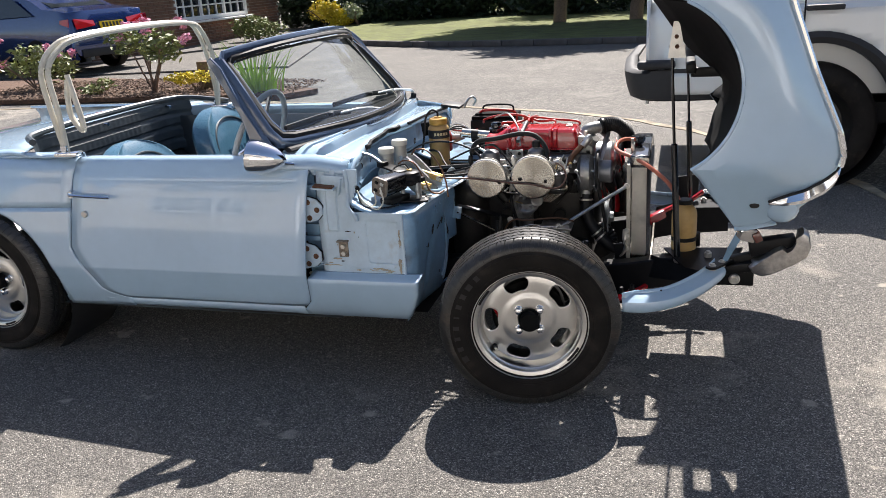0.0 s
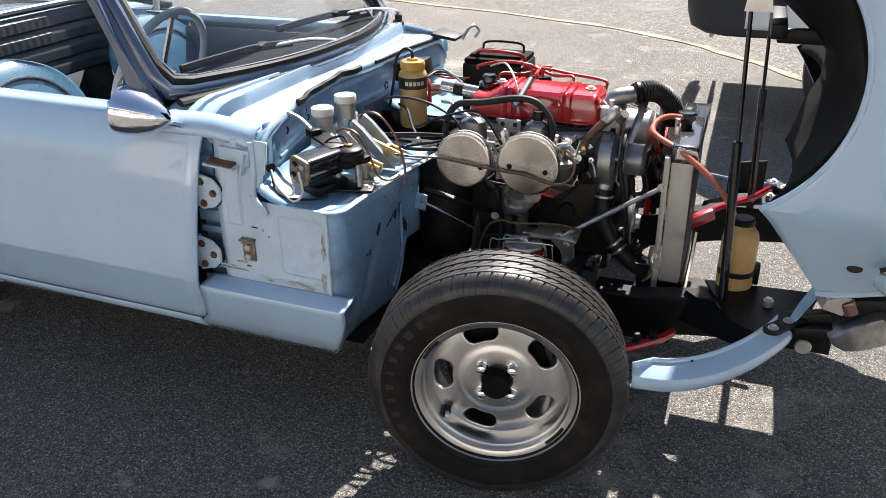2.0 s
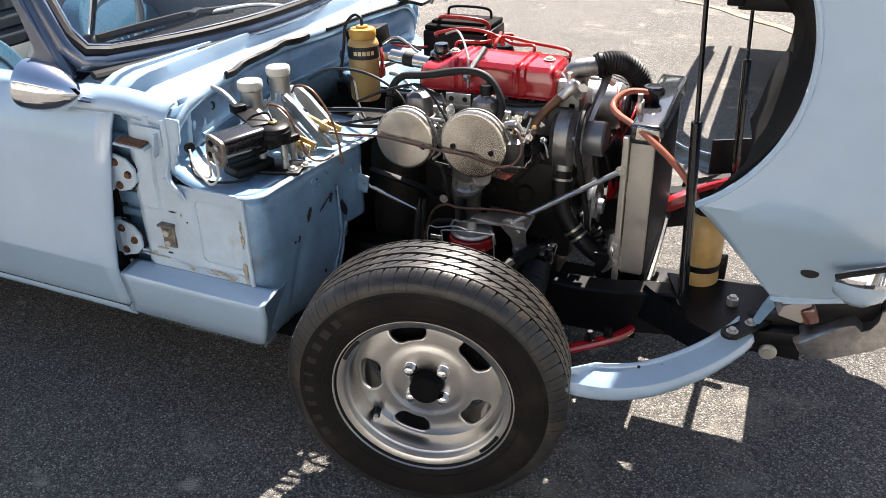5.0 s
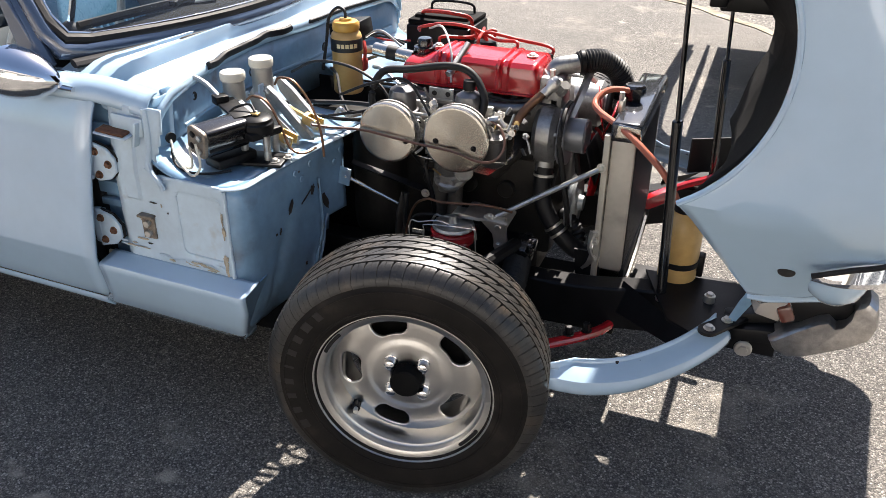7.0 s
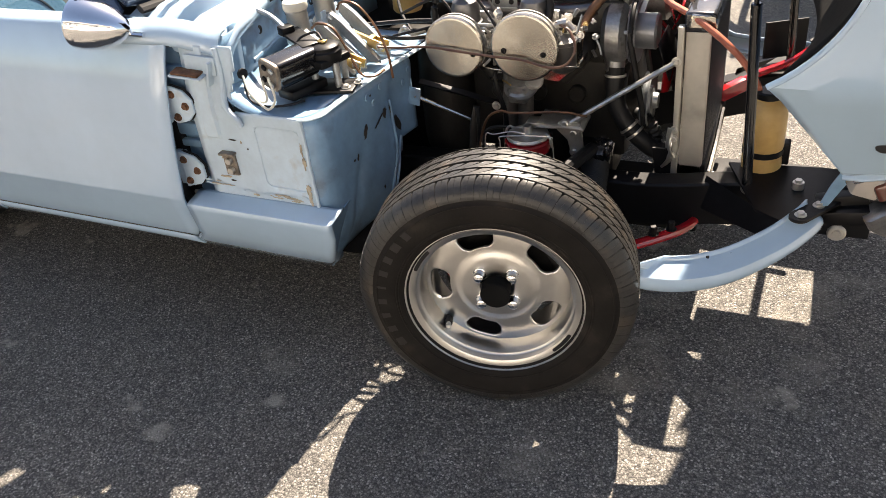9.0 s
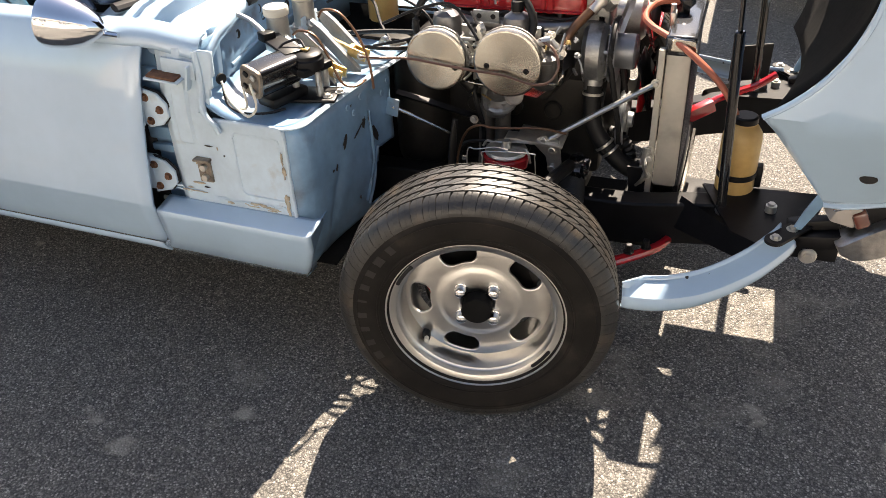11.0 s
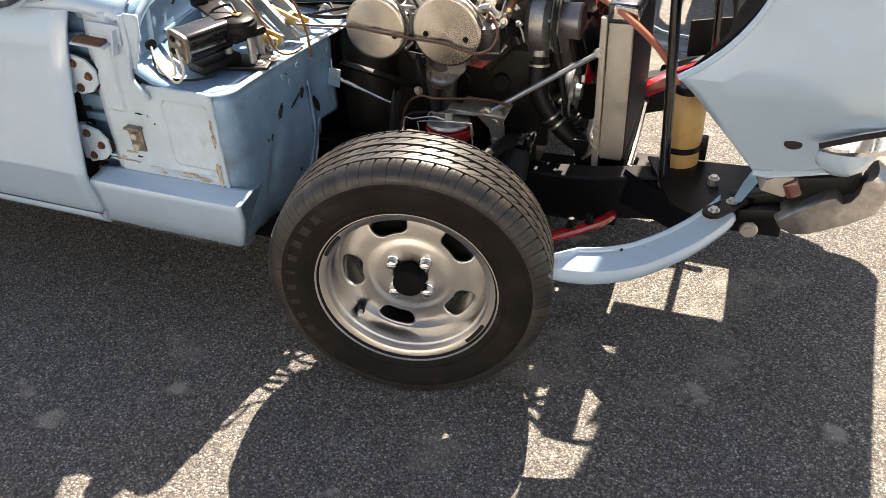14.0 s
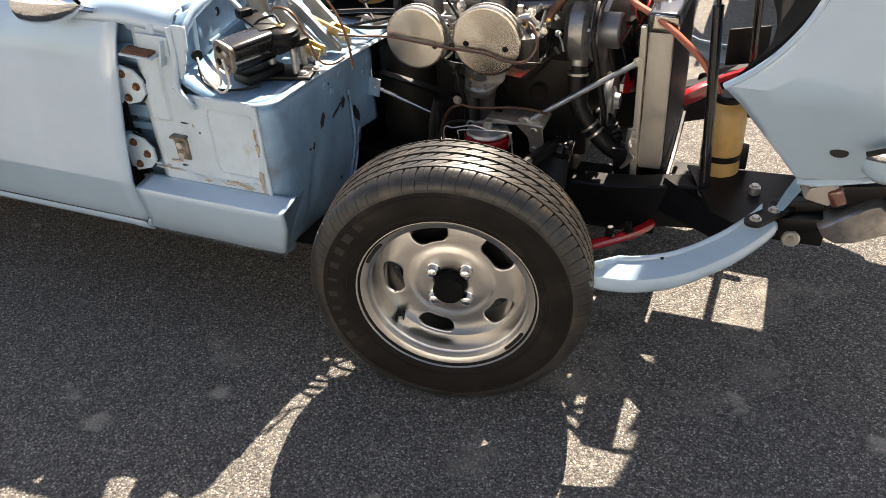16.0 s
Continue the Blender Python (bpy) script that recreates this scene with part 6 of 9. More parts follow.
def gas_strut(p0, p1, split):
    g = new("gas_strut")
    g.parent = car
    p0, p1 = V(p0), V(p1)
    m = p0.lerp(p1, split)
    bm = B()
    cy(bm, p0, m, 0.0105, bev=0.002)
    part("cylinder", bm, BLACK_GLOSS, g, "black gas strut cylinder")
    bm = B()
    cy(bm, m, p1, 0.0048)
    part("rod", bm, BLACK_GLOSS, g, "slim dark strut rod")
    bm = B()
    bmesh.ops.create_icosphere(bm, subdivisions=2, radius=0.011, matrix=Matrix.Translation(p1))
    part("end_joint", bm, ZINC, g)
    bm = B()
    bmesh.ops.create_icosphere(bm, subdivisions=2, radius=0.013, matrix=Matrix.Translation(p0))
    part("end_joint", bm, ZINC, g)


gas_strut((0.446, -0.33, 0.375), (0.411, -0.33, 1.085), 0.56)
gas_strut((0.492, 0.30, 0.40), (0.463, 0.30, 1.03), 0.53)


def chassis():
    c = new("chassis")
    c.parent = car
    for s in (-1, 1):
        bm = B()
        line = smooth_line([(-0.62, s * 0.22, 0.27), (-0.2, s * 0.23, 0.28), (0.2, s * 0.265, 0.285), (0.42, s * 0.29, 0.325), (0.64, s * 0.30, 0.345)], 5)
        sheet(bm, [[p + V((0, dy, dz)) for p in line] for dy, dz in ((-0.03, -0.052), (0.03, -0.052), (0.03, 0.052), (-0.03, 0.052), (-0.03, -0.052))])
        part("rail", bm, BLACK, c, "satin black chassis rail", bevel=0.005)
    for s in (-1, 1):
        bm = B()
        plate(bm, [(0.40, s * 0.25, 0.385), (0.47, s * 0.42, 0.375), (0.54, s * 0.47, 0.378), (0.62, s * 0.40, 0.385), (0.66, s * 0.25, 0.392)], (0, 0, 0.006))
        part("front_plate", bm, BLACK, c, "black bolted front mounting plate")
        bm = B()
        plate(bm, [(0.34, s * 0.30, 0.30), (0.36, s * 0.30, 0.38), (0.53, s * 0.47, 0.378), (0.50, s * 0.47, 0.345)], (0.004, s * 0.004, 0.0))
        part("gusset", bm, BLACK, c)
        bm = B()
        pa, pb, hw = V((0.553, 0.468, 0.0)), V((0.618, 0.378, 0.0)), 0.019
        dd = (pb - pa).normalized()
        nn = V((-dd.y, dd.x, 0))
        cap = [pa + nn * hw * math.cos(k) - dd * hw * math.sin(k) for k in frange(0, math.pi, 9)] + [pb - nn * hw * math.cos(k) + dd * hw * math.sin(k) for k in frange(0, math.pi, 9)]
        plate(bm, [(q.x, s * q.y, 0.399) for q in cap], (0, 0, 0.007))
        bx(bm, (0.63, s * 0.36, 0.345), (0.12, 0.012, 0.085), bev=0.004)
        bx(bm, (0.645, s * 0.40, 0.385), (0.11, 0.06, 0.03), (0, -12, s * 8), bev=0.004)
        part("valance_bracket", bm, BLACK, c)
        for q in ((0.555, 0.465), (0.586, 0.423), (0.615, 0.382), (0.545, 0.34)):
            bm = B()
            cy(bm, (q[0], s * q[1], 0.392), (q[0], s * q[1], 0.4075), 0.0115, n=18)
            cy(bm, (q[0], s * q[1], 0.407), (q[0], s * q[1], 0.413), 0.0075, n=6)
            part("bolt", bm, ZINC, c, "zinc plated bolt")
        bm = B()
        cy(bm, (0.626, s * 0.365, 0.346), (0.626, s * 0.424, 0.346), 0.009, n=14)
        cy(bm, (0.626, s * 0.416, 0.346), (0.626, s * 0.424, 0.346), 0.018, n=20, bev=0.003)
        cy(bm, (0.626, s * 0.423, 0.346), (0.626, s * 0.431, 0.346), 0.010, n=6)
        part("washer_bolt", bm, ZINC, c, "large pale washer and bolt")
    for x, z in ((0.02, 0.30), (-0.55, 0.27)):
        bm = B()
        bx(bm, (x, 0, z), (0.10, 0.5, 0.08), bev=0.012)
        part("crossmember", bm, BLACK, c)
    bm = B()
    bx(bm, (-0.06, 0, 0.14), (0.78, 0.3, 0.02), bev=0.004)
    part("undertray", bm, BLACK_MATT, c)
    # unseen block added to stop sun slivers behind the radiator
    bm = B()
    bx(bm, (0.255, -0.11, 0.27), (0.078, 0.28, 0.04), bev=0.008)
    part("crossmember", bm, BLACK, c)
    # hidden plate added to cut off the sun patch on the ground
    bm = B()
    bx(bm, (0.4775, -0.135, 0.29), (0.245, 0.165, 0.006), bev=0.002)
    part("rubber_apron", bm, RUBBER, c, "added hidden plate that shades the ground under the radiator")


chassis()


def valance(s):
    path = smooth_line([(0.285, 0.648, 0.0), (0.36, 0.632, -0.004), (0.44, 0.592, 0.0), (0.52, 0.528, 0.018), (0.572, 0.468, 0.036), (0.592, 0.438, 0.046)], 5)
    bm = B()
    rows = []
    n = len(path)
    for i, p in enumerate(path):
        d = (path[min(i + 1, n - 1)] - path[max(0, i - 1)]).normalized()
        o = V((-d.y, d.x, 0))
        if o.y < 0:
            o = -o
        k = min(1, 0.35 + 1.2 * i / n)
        w = 0.030 * min(1, i / 3.0)
        q = V((p.x, p.y, 0.318 + p.z))
        prof = ((-0.018, -0.012), (-0.004, -0.010), (0.004, 0.0), (0.007, 0.014), (0.004, 0.024), (-0.006, 0.030), (-0.020 * k - 0.004, 0.034), (-w - 0.004, 0.042), (-w - 0.006, 0.052))
        rows.append([V((q.x + o.x * a, s * (q.y + o.y * a), q.z + h)) for a, h in prof])
    sheet(bm, rows)
    ob = part("front_valance", bm, BLUE, car, "pale blue curved front valance corner", solid=0.003, offset=0)
    bm = B()
    for x, y in ((0.44, 0.555), (0.452, 0.547), (0.464, 0.538), (0.40, 0.578)):
        cy(bm, (x, s * y, 0.355), (x, s * y, 0.361), 0.0035, n=8)
    part("rivet_hole", bm, DARK, ob)


valance(-1)
valance(1)
for s in (-1, 1):
    bm = B()
    plate(bm, [(0.585, s * 0.42, 0.405), (0.602, s * 0.42, 0.408), (0.640, s * 0.42, 0.486), (0.626, s * 0.42, 0.51), (0.600, s * 0.42, 0.452)], (0, s * 0.004, 0))
    part("valance_upright", bm, BLUE_SHADED, car, "pale blue valance upright")


def overrider(s):
    o = new("overrider")
    o.parent = car
    bm = B()
    out = [(0.664, 0.398), (0.676, 0.378), (0.70, 0.368), (0.73, 0.375), (0.80, 0.412), (0.838, 0.44), (0.846, 0.47), (0.838, 0.51), (0.822, 0.522), (0.806, 0.512), (0.804, 0.486), (0.792, 0.464), (0.776, 0.456), (0.762, 0.468), (0.745, 0.462), (0.70, 0.428)]
    rows = []
    for dy, k in ((0.0, 1.0), (0.028, 1.0), (0.045, 0.985), (0.056, 0.94), (0.060, 0.86)):
        rows.append([V((0.755 + (x - 0.755) * k, s * (0.40 + dy), 0.435 + (z - 0.435) * k)) for x, z in out])
    sheet(bm, rows, close=True)
    bm.faces.new([v for v in bm.verts][-len(out):])
    part("overrider_shell", bm, PITTED, o, "chrome bumper overrider")
    bm = B()
    bx(bm, (0.735, s * 0.405, 0.462), (0.14, 0.05, 0.05), (0, -10, 0), bev=0.006)
    bx(bm, (0.66, s * 0.385, 0.40), (0.16, 0.03, 0.05), (0, -14, 0), bev=0.006)
    part("overrider_bracket", bm, BLACK, o)
    bm = B()
    cy(bm, (0.70, s * 0.425, 0.405), (0.70, s * 0.44, 0.405), 0.013, n=6)
    part("bracket_bolt", bm, BLACK, o)


overrider(-1)
overrider(1)


def side_lamp(s):
    o = new("indicator_lamp")
    o.parent = car
    bm = B()
    bx(bm, (0.650, s * 0.572, 0.573), (0.066, 0.05, 0.010), (0, -18, -s * 12), bev=0.004)
    part("bezel", bm, CHROME, o, "chrome lamp bezel")
    bm = B()
    bx(bm, (0.644, s * 0.572, 0.550), (0.046, 0.046, 0.040), (0, 18, -s * 12), bev=0.005)
    part("lens", bm, CLEAR_LENS, o, "clear and amber lamp lens")
    bm = B()
    bx(bm, (0.669, s * 0.573, 0.544), (0.026, 0.048, 0.032), (0, -24, -s * 12), bev=0.006)
    part("amber_lens", bm, AMBER_LENS, o, "orange lens strip")
    bm = B()
    bx(bm, (0.66, s * 0.50, 0.535), (0.02, 0.08, 0.05), bev=0.004)
    part("lamp_bracket", bm, BLACK, o)


side_lamp(-1)
side_lamp(1)


# ---- engine bay ----
engine = new("engine")
engine.parent = car
engine["label"] = "four cylinder engine with a red rocker cover and twin carburettors"


def bolt(p, d, r, material, parent, name="bolt", washer=True, h=0.006):
    bm = B()
    p, d = V(p), V(d).normalized()
    if washer:
        lathe(bm, p, d, [(0, 0), (r * 1.55, 0), (r * 1.55, 0.0015), (0, 0.0015)], 16)
    lathe(bm, p, d, [(r, 0), (r, h), (r * 0.8, h + 0.001), (0, h + 0.001)], 6)
    return part(name, bm, material, parent)


def helix(bm, c, axis_d, r, pitch, turns, wire, n=8):
    m = axis_pose(c, V(axis_d).normalized())
    pts = [m @ V((r * math.cos(a), r * math.sin(a), pitch * a / 6.2832)) for a in frange(0, turns * 6.2832, int(turns * 18))]
    tube(bm, pts, wire, n, 1)


def engine_core():
    bm = B()
    bx(bm, (-0.06, 0.01, 0.44), (0.40, 0.20, 0.30), bev=0.015)
    part("cylinder_block", bm, IRON, engine, "oily dark cast iron block")
    bm = B()
    bx(bm, (-0.06, 0.01, 0.57), (0.41, 0.22, 0.06), bev=0.01)
    part("block_deck", bm, IRON, engine)
    bm = B()
    bx(bm, (-0.06, 0.01, 0.255), (0.34, 0.16, 0.10), bev=0.03)
    part("sump", bm, IRON, engine, "dark oily sump")
    for x in (-0.18, -0.08, 0.02):
        bm = B()
        cy(bm, (x, -0.085, 0.46), (x, -0.108, 0.46), 0.022, n=18, bev=0.003)
        part("core_plug", bm, IRON, engine)
    bm = B()
    bx(bm, (-0.065, -0.01, 0.655), (0.40, 0.19, 0.075), bev=0.008)
    for i in range(6):
        cy(bm, (-0.225 + 0.063 * i, -0.09, 0.69), (-0.225 + 0.063 * i, -0.09, 0.712), 0.008, n=6)
    bx(bm, (0.125, -0.03, 0.665), (0.03, 0.13, 0.09), bev=0.008)
    part("cylinder_head", bm, mat("grimy_grey_head", (0.11, 0.11, 0.11), 0.5, metal=0.5, var=0.35, scale=25, bump=0.3, bscale=90), engine, "grimy cast cylinder head")
    # pressed rocker cover
    bm = B()
    rows = []
    xs = frange(-0.262, 0.090, 72)
    for x in xs:
        u = (x + 0.262) / 0.352
        e = min(1, min(u, 1 - u) / 0.055)
        e = math.sqrt(max(0.0, 1 - (1 - e) ** 2))
        top = 0.764 + 0.020 * min(1, max(0, (u - 0.14) / 0.10)) - 0.004 * u
        rib = 0.0035 if any(abs(x - q) < 0.006 for q in (-0.165, -0.148, -0.012, 0.005)) else 0.0
        h = 0.708 + (top - 0.708) * (0.25 + 0.75 * e)
        hw = 0.074 * (0.80 + 0.20 * e) + rib
        cyy = -0.030
        rows.append([V((x, cyy + a * hw, 0.708 + (h + rib - 0.708) * b)) for a, b in ((-1.12, 0.0), (-1.12, 0.05), (-1.0, 0.07), (-1.0, 0.35), (-0.985, 0.62), (-0.93, 0.84), (-0.78, 0.97), (-0.45, 1.0), (0.0, 1.0), (0.45, 1.0), (0.78, 0.97), (0.93, 0.84), (1.0, 0.5), (1.0, 0.07), (1.12, 0.0))])
    sheet(bm, rows)
    bm.verts.ensure_lookup_table()
    n = 15
    bm.faces.new(bm.verts[:n])
    bm.faces.new(bm.verts[-n:])
    part("rocker_cover", bm, RED, engine, "glossy red pressed rocker cover")
    for x in (-0.19, 0.05):
        bolt((x, -0.030, 0.7825), (0, 0, 1), 0.009, ZINC, engine, "cover_nut")
    bm = B()
    lathe(bm, (-0.226, -0.030, 0.768), (0, 0, 1), [(0.026, -0.01), (0.028, 0.006), (0.028, 0.010), (0.020, 0.012), (0.019, 0.026), (0.016, 0.031), (0, 0.032)], 24)
    part("oil_filler_cap", bm, BLACK_GLOSS, engine, "black oil filler cap")
    # heater pipe
    bm = B()
    cy(bm, (-0.355, -0.05, 0.763), (-0.25, -0.05, 0.752), 0.017)
    part("heater_pipe", bm, STEEL, engine, "bright heater pipe")
    bm = B()
    cy(bm, (-0.318, -0.05, 0.759), (-0.292, -0.05, 0.756), 0.0182)
    part("hose_band", bm, RUBBER, engine)
    bm = B()
    cy(bm, (-0.125, -0.13, 0.745), (-0.105, -0.05, 0.80), 0.009)
    part("breather_stub", bm, ZINC, engine)


engine_core()


def carburettors():
    for x, z, r, top in ((-0.212, 0.644, 0.071, 0.736), (-0.046, 0.650, 0.077, 0.768)):
        f = new("air_filter")
        f.parent = engine
        bm = B()
        lathe(bm, (x, -0.262, z), (0, -1, 0), [(0, 0), (r - 0.004, 0), (r, 0.004), (r, 0.008), (r - 0.003, 0.009), (r - 0.003, 0.027)], 48)
        part("mesh_band", bm, mat("wire_mesh", (0.35, 0.34, 0.32), 0.55, metal=0.8, var=0.5, scale=140, bump=1.0, bscale=400), f, "wire mesh filter band")
        bm = B()
        lathe(bm, (x, -0.288, z), (0, -1, 0), [(r - 0.006, 0.0), (r, 0.0), (r + 0.001, 0.004), (r - 0.001, 0.0085), (r - 0.004, 0.010), (r - 0.0055, 0.0102), (r - 0.0075, 0.01025), (r - 0.03, 0.0104), (0, 0.0105)], 64)
        part("filter_cover", bm, MACHINED, f, "polished steel air filter cover")
        for dx in (-0.045, 0.045) if x > -0.1 else (0.047,):
            bolt((x + dx, -0.2985, z - 0.012 + 0.006 * (dx < 0)), (0, -1, 0), 0.0042, BLACK, f, "cover_bolt")
        cb = new("carburettor")
        cb.parent = engine
        bm = B()
        cy(bm, (x, -0.262, z), (x, -0.15, z + 0.005), 0.034, bev=0.003)
        bx(bm, (x, -0.20, z - 0.03), (0.05, 0.06, 0.06), bev=0.01)
        cy(bm, (x, -0.20, z - 0.08), (x, -0.20, z - 0.03), 0.016)
        bx(bm, (x, -0.165, z), (0.095, 0.012, 0.085), bev=0.004)
        part("carburettor_body", bm, CAST, cb, "cast carburettor body")
        bm = B()
        lathe(bm, (x, -0.205, z + 0.02), (0, 0, 1), [(0.036, 0), (0.038, 0.004), (0.038, 0.010), (0.034, 0.012), (0.033, 0.045), (0.029, 0.058), (0.017, 0.066), (0.012, 0.068), (0.012, top - z - 0.045), (0, top - z - 0.045)], 28)
        part("dashpot", bm, SATIN_DARK, cb, "dull alloy dashpot")
        bm = B()
        lathe(bm, (x, -0.205, top - 0.028), (0, 0, 1), [(0.0135, 0), (0.0145, 0.003), (0.0145, 0.018), (0.012, 0.022), (0, 0.022)], 12)
        part("damper_cap", bm, BLACK, cb)
        bm = B()
        bx(bm, (x + 0.055, -0.235, z + 0.015), (0.03, 0.02, 0.012), (0, 25, 10), bev=0.003)
        tube(bm, [(x + 0.035, -0.24, z + 0.02), (x + 0.06, -0.25, z + 0.03), (x + 0.075, -0.24, z + 0.005)], 0.004, 6)
        cy(bm, (x - 0.06, -0.225, z + 0.03), (x + 0.09, -0.225, z + 0.03), 0.004, n=8)
        part("throttle_linkage", bm, ZINC, cb)
        bm = B()
        helix(bm, (x + 0.065, -0.235, z - 0.03), (0, 0, 1), 0.006, 0.0035, 10, 0.001, 5)
        part("return_spring", bm, ZINC, cb)
    bm = B()
    lathe(bm, (0.028, -0.245, 0.585), (0, 0, 1), [(0, 0), (0.026, 0), (0.03, 0.006), (0.03, 0.06), (0.033, 0.062), (0.033, 0.07), (0.02, 0.076), (0.008, 0.08), (0, 0.08)], 28)
    part("float_bowl", bm, mat("dark_float_bowl", (0.10, 0.10, 0.10), 0.4, metal=0.8, var=0.2, scale=30), engine, "dark metal float bowl")
    bm = B()
    tube(bm, [(0.0, -0.255, 0.665), (0.02, -0.262, 0.692), (0.045, -0.262, 0.70)], 0.009, 8)
    tube(bm, [(0.045, -0.262, 0.70), (0.06, -0.265, 0.685)], 0.006, 8)
    part("overflow_elbow", bm, ZINC, engine)
    # inlet manifold
    bm = B()
    for x in (-0.217, -0.057):
        tube(bm, [(x, -0.15, 0.655), (x + 0.015, -0.12, 0.655), (x + 0.03, -0.09, 0.65)], 0.028, 14)
    tube(bm, [(-0.2, -0.125, 0.655), (-0.05, -0.125, 0.655)], 0.016, 12)
    bx(bm, (-0.13, -0.105, 0.60), (0.36, 0.03, 0.05), bev=0.01)
    for x in (-0.22, -0.12, -0.05, 0.05):
        tube(bm, [(x, -0.10, 0.60), (x, -0.15, 0.585), (x * 0.6 - 0.03, -0.165, 0.53)], 0.022, 12)
    part("manifold", bm, IRON, engine, "dark cast manifold")
    bm = B()
    for x in (-0.125, -0.085):
        tube(bm, [(x, -0.165, 0.55), (x, -0.18, 0.48), (x - 0.01, -0.17, 0.33)], 0.019, 14)
    part("downpipe", bm, mat("heat_greyed_pipe", (0.22, 0.21, 0.20), 0.5, metal=0.8, var=0.3, scale=15), engine, "heat greyed exhaust downpipe")
    # polished heat shield
    bm = B()
    sheet(bm, [[V((x, y, z + 0.01 * math.sin(x * 18))) for x in frange(-0.16, 0.065, 12)] for y, z in ((-0.275, 0.598), (-0.25, 0.583), (-0.18, 0.578), (-0.14, 0.60))])
    part("heat_shield", bm, STEEL, engine, "polished heat shield", solid=0.002)
    bm = B()
    plate(bm, [(-0.10, -0.192, 0.548), (-0.06, -0.192, 0.538), (0.0, -0.192, 0.531), (0.061, -0.192, 0.583), (0.055, -0.192, 0.66), (0.0, -0.192, 0.675), (-0.10, -0.192, 0.61)], (0, 0.002, 0))
    part("shield_plate", bm, STEEL, engine, "bright shield plate behind the filters")
    # cable, clips and springs between the carburettors
    for x, z, dz in ((-0.128, 0.675, 0.06), (-0.135, 0.60, -0.045), (0.035, 0.69, 0.03)):
        bm = B()
        bx(bm, (x, -0.225, z), (0.016, 0.012, abs(dz)), (0, 8, 0), bev=0.002)
        part("linkage_plate", bm, ZINC, engine)
    for x, z in ((-0.118, 0.66), (-0.14, 0.645), (-0.105, 0.69), (-0.125, 0.705), (0.05, 0.675), (0.065, 0.66), (0.04, 0.70)):
        bolt((x, -0.232, z), (0.1, -1, 0.2), 0.0055, ZINC, engine, "linkage_nut")
    bm = B()
    helix(bm, (-0.128, -0.235, 0.585), (0.05, 0, 1), 0.0065, 0.004, 14, 0.0011, 5)
    part("throttle_spring", bm, ZINC, engine)
    for pts in ([(-0.36, -0.24, 0.70), (-0.28, -0.235, 0.735), (-0.20, -0.22, 0.75), (-0.15, -0.225, 0.70), (-0.13, -0.235, 0.675)],
                [(-0.37, -0.28, 0.66), (-0.31, -0.27, 0.672), (-0.25, -0.25, 0.68), (-0.19, -0.245, 0.665), (-0.13, -0.24, 0.66)],
                [(-0.30, -0.10, 0.70), (-0.24, -0.13, 0.715), (-0.16, -0.14, 0.70), (-0.08, -0.135, 0.712), (0.03, -0.13, 0.70), (0.09, -0.12, 0.71)]):
        bm = B()
        tube(bm, pts, 0.0035, 7)
        part("control_cable", bm, RUBBER, engine, "thin black control cable")
    bm = B()
    tube(bm, [(-0.27, -0.128, 0.682), (-0.15, -0.130, 0.680), (0.0, -0.128, 0.678), (0.075, -0.118, 0.684)], 0.0165, 14)
    part("water_rail", bm, SATIN_DARK, engine, "dark satin water rail under the rocker cover")
    bm = B()
    bx(bm, (-0.135, -0.150, 0.703), (0.062, 0.004, 0.030), (8, 0, 0), bev=0.0015)
    bx(bm, (-0.135, -0.142, 0.689), (0.062, 0.022, 0.004), bev=0.001)
    part("cable_bracket", bm, GREY_STEEL, engine, "drilled grey steel cable bracket")
    for x in (-0.152, -0.118):
        bm = B()
        cy(bm, (x, -0.1535, 0.704), (x, -0.150, 0.704), 0.0062, n=14)
        part("bracket_hole", bm, DARK, engine)
    r3 = random.Random(17)
    for cx, cz, sx, sz, n in ((-0.128, 0.655, 0.020, 0.055, 16), (0.052, 0.678, 0.026, 0.030, 12), (-0.262, 0.66, 0.018, 0.04, 8), (-0.11, 0.565, 0.03, 0.02, 8), (0.09, 0.66, 0.015, 0.05, 6)):
        for _ in range(n):
            c = V((cx + r3.uniform(-sx, sx), -0.232 + r3.uniform(-0.02, 0.03), cz + r3.uniform(-sz, sz)))
            d = V((r3.gauss(0, 1), -abs(r3.gauss(0.6, 0.6)), r3.gauss(0, 1))).normalized()
            bm = B()
            k = r3.random()
            if k < 0.45:
                lathe(bm, c, d, [(0, 0), (0.0065, 0), (0.0065, 0.004), (0.0042, 0.0045), (0.0042, 0.010), (0, 0.0105)], 6)
            elif k < 0.75:
                e = c + d * r3.uniform(0.02, 0.045)
                tube(bm, [c, c.lerp(e, 0.5) + V((0, 0, r3.uniform(-0.008, 0.008))), e], r3.uniform(0.0018, 0.0032), 7)
            else:
                bx(bm, c, (0.018, 0.004, 0.010), (r3.uniform(-40, 40), r3.uniform(-60, 60), r3.uniform(-40, 40)), bev=0.0012)
            part("linkage_piece", bm, r3.choice((ZINC, ZINC, GREY_STEEL, BRASS, SATIN_DARK)), engine)
    # fuel pump
    fp = new("fuel_pump")
    fp.parent = engine
    bm = B()
    lathe(bm, (-0.083, -0.215, 0.50), (0.05, -0.35, 1), [(0, 0), (0.022, 0.0), (0.026, 0.008), (0.036, 0.02), (0.04, 0.024), (0.04, 0.032), (0.034, 0.036), (0.03, 0.055), (0, 0.056)], 24)
    bx(bm, (-0.10, -0.16, 0.495), (0.05, 0.09, 0.05), bev=0.01)
